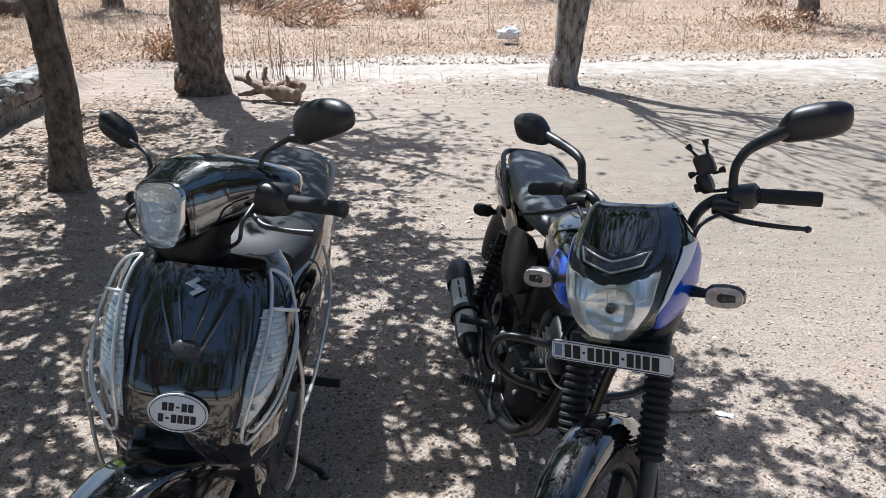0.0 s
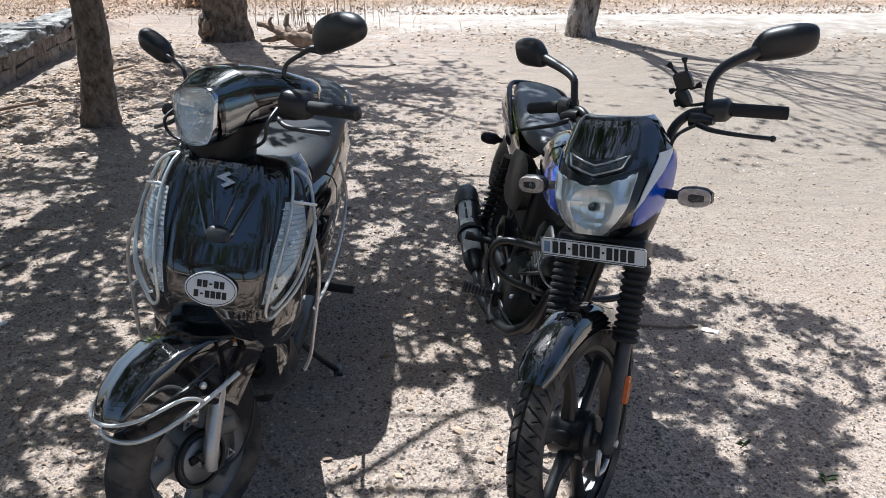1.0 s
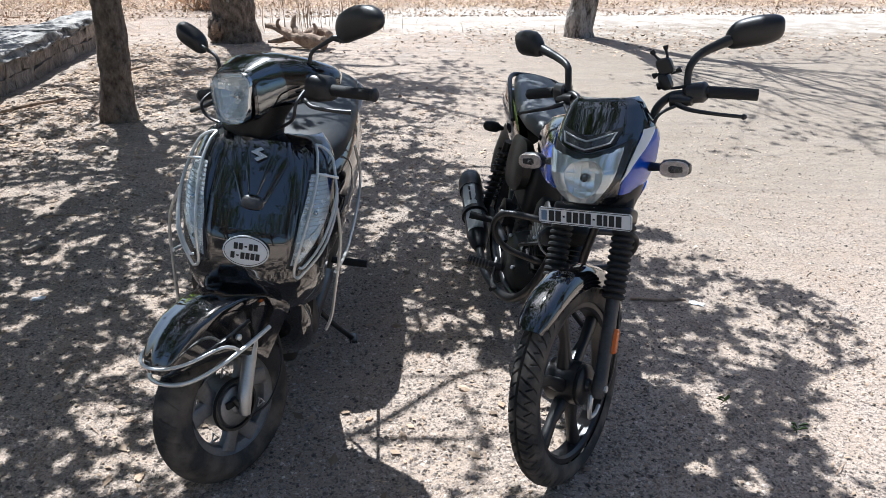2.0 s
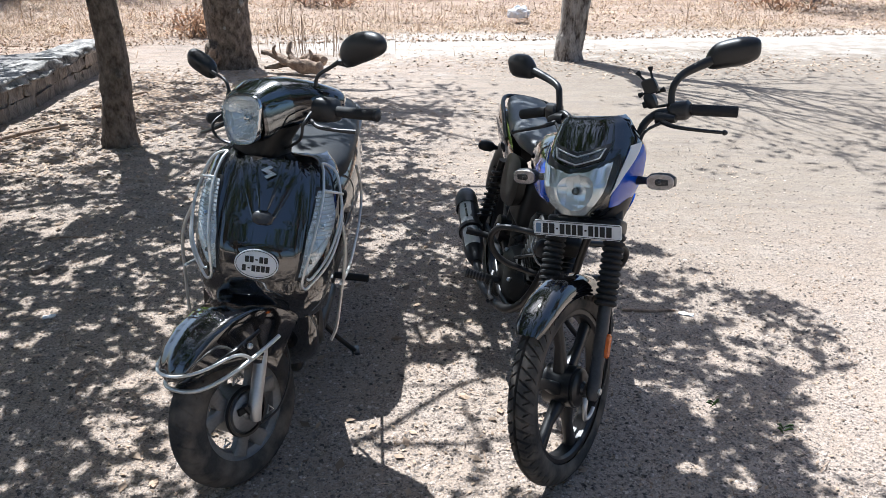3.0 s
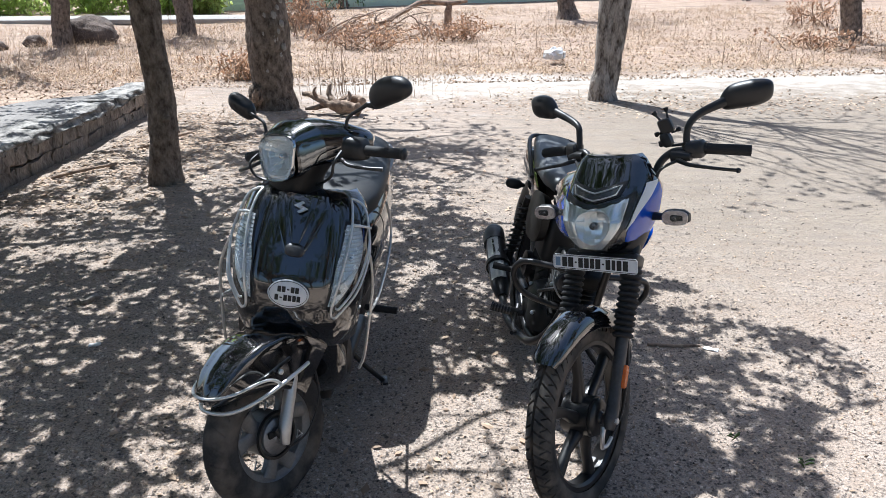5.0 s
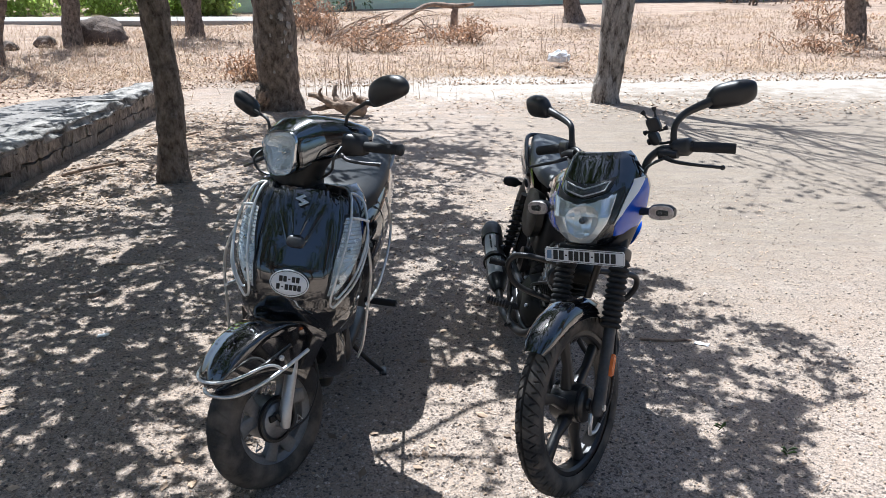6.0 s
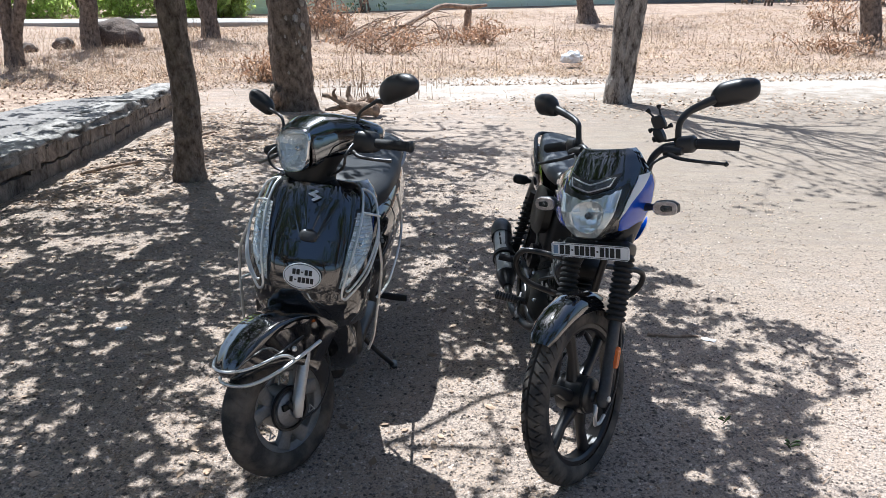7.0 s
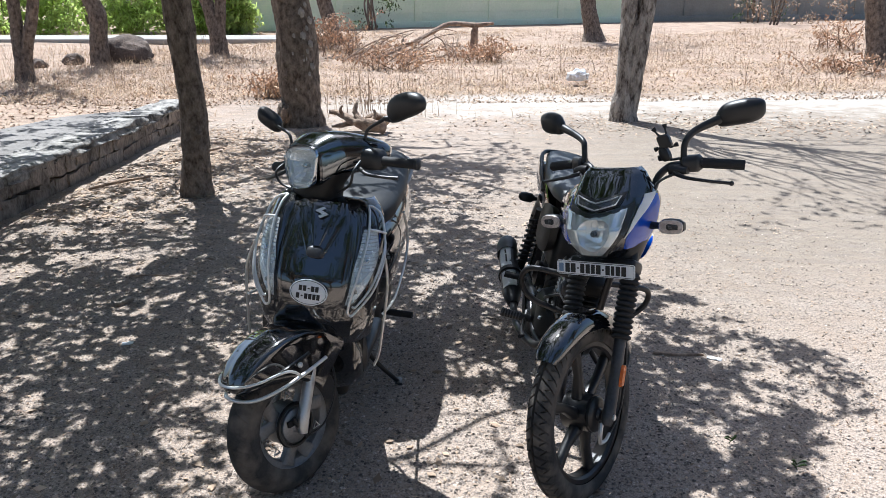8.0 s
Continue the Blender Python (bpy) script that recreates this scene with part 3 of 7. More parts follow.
def crown_tree():
    """The tree whose wide crown shades the vehicles."""
    rng = np.random.default_rng(4)
    foot = np.array([-2.49, 5.05, 0.0])
    spots, tips = [], []
    shift = np.array([-SUN_WAY.x, -SUN_WAY.y]) * CAST

    def leafy(gx, gy):
        """Whether the crown is closed over this place, looked at along the sun."""
        far = float(np.interp(gy, EDGE_Y, EDGE_X))
        if far - gx < 0.10 * noise.noise((gx * 3.0, gy * 3.0, 1.0)) + 0.08 * noise.noise((gx * 9.0, gy * 9.0, 2.0)):
            return False
        if ((gx + 2.2) / 4.3) ** 2 + ((gy - 2.6) / 5.0) ** 2 > 1 + 0.25 * noise.noise((gx * 1.1, gy * 1.1, 7.0)) + 0.12 * noise.noise((gx * 4.0, gy * 4.0, 6.0)):
            return False
        hole = 0.45 * noise.noise((gx * 1.6, gy * 1.6, 9.0)) + 0.75 * noise.noise((gx * 4.0, gy * 4.6, 3.0)) + 0.85 * noise.noise((gx * 8.5, gy * 9.5, 5.0)) + 0.6 * noise.noise((gx * 17.0, gy * 19.0, 8.0))
        gap = 1.15 * math.exp(-(((gx + 0.07) / 0.43) ** 2 + ((gy - 1.58) / 0.52) ** 2)) - 0.35 * math.exp(-((gx / 0.5) ** 2 + ((gy - 2.8) / 0.7) ** 2))
        gap += 0.40 * max(0.0, min(1.0, (0.7 - gy) / 1.2)) + 0.07 * max(0.0, min(1.0, (1.9 - gy) / 0.6))
        gap += 0.14 * math.exp(-(((gx + 2.1) / 0.9) ** 2 + ((gy - 1.9) / 0.8) ** 2))
        gap += (0.22 + 0.20 * max(0.0, min(1.0, (-0.7 - gx) / 0.6))) * max(0.0, min(1.0, (gy - 2.7) / 2.0)) + 0.15 * math.exp(-((far - gx) / 0.3) ** 2)
        gap += 0.06 * max(0.0, min(1.0, (gx - 0.2) / 0.6))
        gap += 0.08 * max(0.0, min(1.0, (-0.8 - gx) / 0.7)) * max(0.0, min(1.0, (gy - 2.1) / 1.0))
        gap -= 0.10 * math.exp(-(((gx - 0.1) / 0.7) ** 2 + ((gy - 2.5) / 0.5) ** 2))
        return hole < 0.35 + 0.10 * max(0.0, min(1.0, (-0.6 - gx) / 0.6)) - gap

    while len(tips) < 4600:
        z = 2.5 + 0.95 * rng.random() ** 1.2
        g = np.array([rng.uniform(-7.0, 2.4), rng.uniform(-2.9, 8.0)])
        if not leafy(g[0], g[1]):
            continue
        c = np.array([g[0] - shift[0] * z, g[1] - shift[1] * z, z])
        tips.append(c)
        q = clump(rng, c, 0.15, 30)
        gx, gy = q[:, 0] + shift[0] * q[:, 2], q[:, 1] + shift[1] * q[:, 2]
        spots.append(q[[leafy(x, y) for x, y in zip(gx, gy)]])
    limbs = []
    # bare twigs across the thin part of the crown
    for ax, ay, bx, by, r in ((-0.75, 1.05, 0.40, 2.0, 0.020), (-0.45, 1.30, -0.05, 2.3, 0.013), (-0.25, 1.47, 0.45, 1.55, 0.012), (-0.6, 0.95, 0.3, 1.25, 0.014), (0.05, 1.73, 0.12, 1.2, 0.009), (-0.5, 1.75, 0.1, 1.86, 0.010)):
        z = 2.9 + 0.5 * rng.random()
        a, b = (np.array([gx - shift[0] * z, gy - shift[1] * z, z]) for gx, gy in ((ax, ay), (bx, by)))
        line = limb_line(rng, a, b, sag=0.05)
        limbs.append((line, [r, r * 0.9, r * 0.75, r * 0.55, r * 0.3]))
        spots.append(np.concatenate([clump(rng, np.array(p), 0.07, 2) for p in line]))
    order = rng.permutation(len(tips))
    mains = []
    for k in range(7):
        a = 2 * math.pi * k / 7 + 0.3
        b = foot + np.array([math.cos(a) * 2.3, math.sin(a) * 2.5, rng.uniform(2.9, 3.6)])
        line = limb_line(rng, foot + np.array([0, 0, 2.0 + 0.1 * k]), b)
        mains.append(line)
        limbs.append((line, [0.060, 0.038, 0.026, 0.018, 0.010]))
    for k in order[:90]:
        c = tips[k]
        near = min(((p, np.linalg.norm(np.array(p) - c)) for line in mains for p in line[1:]), key=lambda q: q[1])[0]
        limbs.append((limb_line(rng, near, c, n=3), [0.022, 0.015, 0.010, 0.005]))
    stems = [([(-2.49, 5.05, -0.06), (-2.48, 5.05, 0.25), (-2.455, 5.05, 0.66), (-2.47, 5.05, 1.1), (-2.50, 5.05, 1.5), (-2.55, 5.06, 2.2), (-2.5, 5.0, 3.4)], [0.125, 0.112, 0.098, 0.10, 0.106, 0.10, 0.06])]
    build_tree("slender grey-brown tree with scarred bark and wide leafy crown", stems, limbs, np.concatenate(spots), 0.062, 1.0, lumps=0.16,
               burls=[((-2.40, 4.97, 0.52), 0.03, BARK)])


crown_tree()


def plain_tree(label, stems, seed, crown_at, crown_r, sprays, bark=BARK, leaf_size=0.09, twigs=12, burls=(), lumps=0.12, leaf=LEAF, thick=1.0, droop=0):
    """A tree whose crown stays above the view: forking limbs and loose leaf sprays."""
    rng = np.random.default_rng(int(seed * 7))
    limbs, spots = [], []
    top = np.array(stems[0][0][-1])
    for k in range(twigs):
        stem = stems[k % len(stems)][0]
        a = np.array(stem[-1]) - np.array([0, 0, rng.uniform(0, 0.8)])
        d = rng.normal(0, 1, 3)
        d[2] = abs(d[2]) * 0.7
        b = np.array(crown_at) + d / np.linalg.norm(d) * np.array(crown_r) * rng.uniform(0.5, 1.0)
        line = limb_line(rng, a, b)
        limbs.append((line, [thick * r for r in (0.07, 0.05, 0.035, 0.022, 0.01)]))
        for _ in range(2):
            e = np.array(line[3]) + rng.normal(0, 0.5, 3)
            limbs.append((limb_line(rng, line[2], e, n=3), [thick * r for r in (0.025, 0.017, 0.011, 0.006)]))
            if sprays:
                spots.append(clump(rng, e, 0.35, sprays))
        if sprays:
            spots.append(clump(rng, b, 0.4, sprays))
    for k in range(droop):
        a = np.array(stems[k % len(stems)][0][-1])
        e = np.array([stems[k % len(stems)][0][-2][0] + rng.normal(0, 0.45), a[1] - abs(rng.normal(0, 0.3)), 1.35 + 0.5 * rng.random()])
        limbs.append((limb_line(rng, a, e, n=3), [0.012, 0.009, 0.006, 0.004]))
        spots.append(clump(rng, e, 0.22, 40))
    return build_tree(label, stems, limbs, np.concatenate(spots) if spots else [], leaf_size, seed, bark, leaf, lumps, burls)


plain_tree("thick old tree with rough bark and a burl near its foot",
           [([(-2.53, 8.36, -0.08), (-2.535, 8.36, 0.3), (-2.535, 8.37, 0.7), (-2.56, 8.38, 1.1), (-2.60, 8.39, 1.5), (-2.65, 8.4, 2.4), (-2.6, 8.4, 3.6)], [0.235, 0.235, 0.25, 0.23, 0.215, 0.20, 0.12])],
           2.0, (-2.6, 8.5, 5.6), (2.4, 2.4, 1.5), 40, lumps=0.13,
           burls=[((-2.66, 8.20, 0.15), 0.105, BARK), ((-2.655, 8.135, 0.16), 0.060, DEAD_WOOD), ((-2.46, 8.17, 0.95), 0.05, BARK), ((-2.60, 8.17, 0.62), 0.06, BARK)] + [((-2.37 + 0.05 * math.sin(k * 2.1), 8.185 + 0.01 * math.cos(k), 0.62 + 0.085 * k), 0.018 + 0.008 * (k % 3), LICHEN) for k in range(10)] + [((-2.52 + 0.03 * math.sin(k * 3.0), 8.145, 0.45 + 0.2 * k), 0.016, LICHEN) for k in range(4)])
plain_tree("pale-barked twin-stemmed tree beside the sandy footpath",
           [([(1.33, 8.93, -0.08), (1.32, 8.93, 0.18), (1.335, 8.94, 0.4), (1.32, 8.95, 0.9), (1.32, 8.96, 1.45), (1.22, 9.0, 2.6), (1.0, 9.1, 3.8)], [0.17, 0.155, 0.125, 0.10, 0.10, 0.09, 0.05]),
            ([(1.38, 8.93, 0.10), (1.41, 8.93, 0.4), (1.47, 8.94, 0.9), (1.53, 8.95, 1.45), (1.65, 9.0, 2.6), (1.95, 9.1, 3.8)], [0.10, 0.115, 0.105, 0.095, 0.085, 0.05])],
           3.0, (1.5, 9.0, 5.6), (2.6, 2.6, 1.3), 9, bark=PALE_BARK, twigs=34, lumps=0.10, thick=0.26)
plain_tree("brown forked tree in the dry field",
           [([(-8.52, 12.2, -0.1), (-8.5, 12.2, 0.3), (-8.52, 12.2, 0.6), (-8.5, 12.2, 1.4), (-8.6, 12.2, 3.0)], [0.17, 0.15, 0.11, 0.10, 0.07]),
            ([(-8.46, 12.2, 0.2), (-8.38, 12.2, 0.6), (-8.13, 12.2, 1.4), (-7.9, 12.2, 3.0)], [0.11, 0.10, 0.09, 0.06])],
           4.0, (-8.4, 12.2, 4.4), (2.0, 2.0, 1.2), 22, droop=5)
plain_tree("grey leaning tree beside a brown boulder",
           [([(-8.74, 15.2, -0.1), (-8.72, 15.2, 0.5), (-8.68, 15.2, 1.0), (-8.9, 15.2, 1.7), (-9.2, 15.2, 3.2)], [0.20, 0.17, 0.18, 0.14, 0.08])],
           5.0, (-9.2, 15.2, 4.6), (2.0, 2.0, 1.2), 22, droop=3)
plain_tree("forked tree before the pale road",
           [([(-7.06, 17.5, -0.1), (-7.06, 17.5, 0.4), (-7.16, 17.5, 0.9), (-7.35, 17.5, 1.6), (-7.6, 17.5, 3.0)], [0.22, 0.19, 0.15, 0.13, 0.07]),
            ([(-7.02, 17.5, 0.3), (-6.95, 17.5, 0.9), (-6.85, 17.5, 1.6), (-6.6, 17.5, 3.0)], [0.13, 0.13, 0.12, 0.07])],
           6.0, (-7.1, 17.5, 4.6), (1.8, 1.8, 1.2), 22, droop=6)
plain_tree("grey tree standing in the dry field",
           [([(6.92, 15.7, -0.1), (6.9, 15.7, 0.4), (6.8, 15.7, 0.9), (6.7, 15.7, 1.5), (6.6, 15.7, 3.2)], [0.22, 0.19, 0.18, 0.17, 0.09])],
           7.0, (6.6, 15.7, 4.6), (2.0, 2.0, 1.2), 50)
plain_tree("leaning tree near the boundary wall",
           [([(2.05, 23.0, -0.1), (1.98, 23.0, 0.3), (1.86, 23.0, 0.8), (1.78, 23.0, 1.4), (1.6, 23.0, 3.2)], [0.32, 0.24, 0.21, 0.20, 0.1])],
           8.0, (1.6, 23.0, 5.0), (2.0, 2.0, 1.2), 50)
plain_tree("crooked grey tree before the green wall",
           [([(-5.1, 21.0, -0.1), (-5.15, 21.0, 0.3), (-5.3, 21.0, 0.9), (-5.45, 21.0, 1.6), (-5.6, 21.0, 3.2)], [0.26, 0.20, 0.20, 0.18, 0.1])],
           9.0, (-5.5, 21.0, 4.8), (2.0, 2.0, 1.2), 50)


# unseen trees added behind and beside the viewer: mirrored in the paint, dimming skylight
for k, (x, y) in enumerate([(-3.4, -5.6), (0.2, -7.4), (3.8, -6.2), (-6.5, -3.2), (7.4, -2.6), (-7.6, 1.6), (8.4, 2.2), (-1.9, -10.0), (9.5, -6.5), (-9.0, -6.6), (5.6, -9.6), (-5.4, -9.4), (-4.4, -2.6), (2.9, -3.0)]):
    plain_tree("unseen leafy tree added round the parking ground for reflections and shade",
               [([(x, y, -0.1), (x, y, 0.6), (x + 0.05, y, 1.4), (x, y, 2.4), (x, y, 3.2)], [0.17, 0.14, 0.12, 0.11, 0.07])],
               11.0 + k, (x, y, 4.1), (3.0, 2.2, 2.8), 30, twigs=30, leaf_size=0.15)


# ---- raised platform with a rubble-stone edge ----
PLAT = [(-3.62, 3.0), (-3.66, 4.3), (-3.72, 5.5), (-3.80, 6.8), (-3.86, 7.9)]


def build_platform():
    rng = random.Random(5)
    top = 0.30
    bm = bmesh.new()
    # earth core and concrete deck
    ring_pts = [(-3.80, 2.6), (-3.85, 4.3), (-3.92, 5.5), (-4.0, 6.8), (-4.02, 7.5), (-4.25, 7.32), (-4.5, 7.15), (-4.72, 6.9), (-4.85, 6.3), (-5.1, 5.5), (-5.6, 4.5), (-6.6, 3.4), (-7.6, 2.6)]
    low = [bm.verts.new((x, y, -0.1)) for x, y in ring_pts]
    hi = [bm.verts.new((x, y, top)) for x, y in ring_pts]
    for i in range(len(low)):
        j = (i + 1) % len(low)
        bm.faces.new((low[i], low[j], hi[j], hi[i]))
    bm.faces.new(hi)
    plat = part("platform", bm, SHADED_CONCRETE, None, smooth=False)
    tagged(plat, "raised concrete platform with a rubble-stone edge", "platform", kind="structure")
    line = curve_points([(x, y, 0) for x, y in [(-3.6, 2.4)] + PLAT + [(-3.92, 8.1)]], 12)
    length = [0]
    for a, b in zip(line, line[1:]):
        length.append(length[-1] + (b - a).length)

    def at(s):
        x = np.interp(s, length, [p.x for p in line])
        y = np.interp(s, length, [p.y for p in line])
        x2, y2 = np.interp(s + 0.02, length, [p.x for p in line]), np.interp(s + 0.02, length, [p.y for p in line])
        return Vector((x, y, 0)), math.degrees(math.atan2(y2 - y, x2 - x))

    z = -0.03
    for course, h in enumerate((0.15, 0.14)):
        s = -0.1 * course
        while s < length[-1] - 0.1:
            w = rng.uniform(0.16, 0.42)
            p, ang = at(max(0, s + w / 2))
            b = bmesh.new()
            bmesh.ops.create_cube(b, size=1)
            bmesh.ops.subdivide_edges(b, edges=b.edges[:], cuts=2, use_grid_fill=True)
            seed = Vector((s, course, 3))
            for v in b.verts:
                c = v.co.copy()
                v.co = Vector((c.x * w, c.y * 0.26, c.z * h)) * (1 - 0.10 * (c.length - 0.5))
                v.co += Vector((noise.noise(c * 3 + seed), noise.noise(c * 3 + seed * 2), noise.noise(c * 3 + seed * 3))) * 0.028
            inward = Vector((-math.sin(radians(ang)), math.cos(radians(ang)), 0))
            bmesh.ops.transform(b, matrix=pose(p.x + inward.x * (0.08 + 0.02 * rng.random()), p.y + inward.y * 0.08, z + h / 2, rng.uniform(-3, 3), rng.uniform(-4, 4), ang), verts=b.verts)
            part("stone", b, STONE, plat, sharp=60)
            s += w * 0.97
        z += h
    # broken cement coping along the edge, in uneven lengths
    s = 0
    while s < length[-1] - 0.2:
        w = rng.uniform(0.35, 0.8)
        p, ang = at(s + w / 2)
        b = bmesh.new()
        bmesh.ops.create_cube(b, size=1)
        bmesh.ops.subdivide_edges(b, edges=b.edges[:], cuts=7, use_grid_fill=True)
        seed = Vector((s, 7, 1))
        for v in b.verts:
            c = v.co.copy()
            v.co = Vector((c.x * w * 1.06, c.y * 0.34, c.z * 0.085))
            v.co += Vector((0.2 * noise.noise(c * 2 + seed), noise.noise(c * 3.0 + seed * 2) + 0.4 * noise.noise(c * 8 + seed), 0.45 * noise.noise(c * 3 + seed * 3))) * 0.055
        inward = Vector((-math.sin(radians(ang)), math.cos(radians(ang)), 0))
        bmesh.ops.transform(b, matrix=pose(p.x + inward.x * 0.12, p.y + inward.y * 0.12, top - 0.022, 0, 0, ang), verts=b.verts)
        part("coping", b, COPING, plat, sharp=180)
        s += w


build_platform()


# ---- far side: pale road with a kerb, bushes, boundary walls ----
def build_road():
    bm = slab((-15.5, 21.6, 0.06), (19, 1.7, 0.13), 0.02, rot=(0, 0, 2.0))
    tagged(part("road", bm, ROAD_CONCRETE, None, sharp=30), "pale concrete road with a low raised edge", "road", kind="structure")


build_road()


def wall_run(name, a, b, height, mat, label, posts, bands):
    """A boundary wall of posts and precast planks, each plank a piece of its own."""
    a, b = Vector((*a, 0)), Vector((*b, 0))
    d = b - a
    ang = math.degrees(math.atan2(d.y, d.x))
    n = max(1, round(d.length / posts))
    base = part(name, slab(((a + b) / 2).to_tuple()[:2] + (0.06,), (d.length, 0.26, 0.3), 0.01, rot=(0, 0, ang)), mat, None, sharp=30)
    tagged(base, label, "wall", kind="structure")
    step = d.length / n
    for i in range(n + 1):
        p = a + d * (i / n)
        part("post", slab((p.x, p.y, height / 2), (0.26, 0.24, height), 0.012, rot=(0, 0, ang)), mat, base, sharp=30)
    ph = (height - 0.15) / bands
    for i in range(n):
        p = a + d * ((i + 0.5) / n)
        for k in range(bands):
            part("plank", slab((p.x, p.y, 0.2 + ph * (k + 0.5)), (step - 0.20, 0.10, ph - 0.001), 0.010, rot=(0, 0, ang), seg=1), mat, base, sharp=30)


wall_run("wall_green", (-9.2, 26.6), (4.0, 33.0), 2.1, GREEN_WALL, "pale green boundary wall of planks and posts", 3.1, 6)
wall_run("wall_grey", (4.2, 33.6), (26.0, 38.0), 2.3, GREY_WALL, "weathered grey boundary wall of planks and posts", 2.6, 3)


def build_bush(x, y, w, h, seed, leaf=BRIGHT_LEAF, label="dense bright green bush behind the pale road", size=0.20, count=6000):
    rng = np.random.default_rng(seed)
    t = thing("bush", Matrix.Translation((x, y, 0)), label, "bush", "bushes behind the road")
    for k in range(5):
        e = (rng.normal(0, w * 0.25), rng.normal(0, w * 0.2), h * rng.uniform(0.5, 0.9))
        part("stem", tube(limb_line(rng, (rng.normal(0, 0.1), rng.normal(0, 0.1), -0.05), e, n=3), [0.04, 0.03, 0.02, 0.01], 6), BARK, t, sharp=180)
    spots = []
    for k in range(count // 25):
        k1, a1 = rng.uniform(0.03, 0.97), rng.uniform(0, 2 * np.pi)
        r1 = math.sqrt(max(0.05, 1 - ((k1 - 0.35) / 0.68) ** 2)) * (1 + 0.25 * noise.noise((math.cos(a1) * 2, math.sin(a1) * 2, k1 * 4 + seed))) * rng.uniform(0.75, 1.0)
        c = np.array([math.cos(a1) * w * 0.5 * r1, math.sin(a1) * w * 0.4 * r1, h * k1])
        spots.append(clump(rng, c, 0.3, 25))
    v, f = leaf_cards(rng, np.concatenate(spots), size, wild=True)
    v[:, 2] = np.maximum(v[:, 2], 0.02)
    scatter("foliage", v.tolist(), f.tolist(), leaf, "", "", t)


for i, (x, y, w, h) in enumerate([(-21, 26, 4.5, 3.4), (-17.6, 25.2, 4.2, 3.0), (-14.6, 25.6, 4.2, 3.4), (-11.6, 25.4, 3.8, 3.1), (-24.5, 27, 4.5, 3.6), (-13.0, 28.2, 5.0, 4.2), (-18.5, 28.5, 5.0, 4.4), (-9.6, 24.9, 1.6, 1.8)]):
    build_bush(x, y, w, h, 40 + i)
build_bush(-5.3, 27.4, 1.5, 2.8, 61, LEAF, "small leafy sapling before the green wall", 0.12, 500)
build_bush(9.5, 31.5, 3.0, 2.6, 62, DRY_LEAF, "dry brown scrub before the grey wall", 0.12, 900)
build_bush(13.0, 30.0, 4.0, 2.4, 63, DRY_LEAF, "dry brown scrub before the grey wall", 0.12, 900)
build_bush(9.0, 33.0, 2.2, 2.8, 64, LEAF, "sparse green scrub before the grey wall", 0.12, 500)


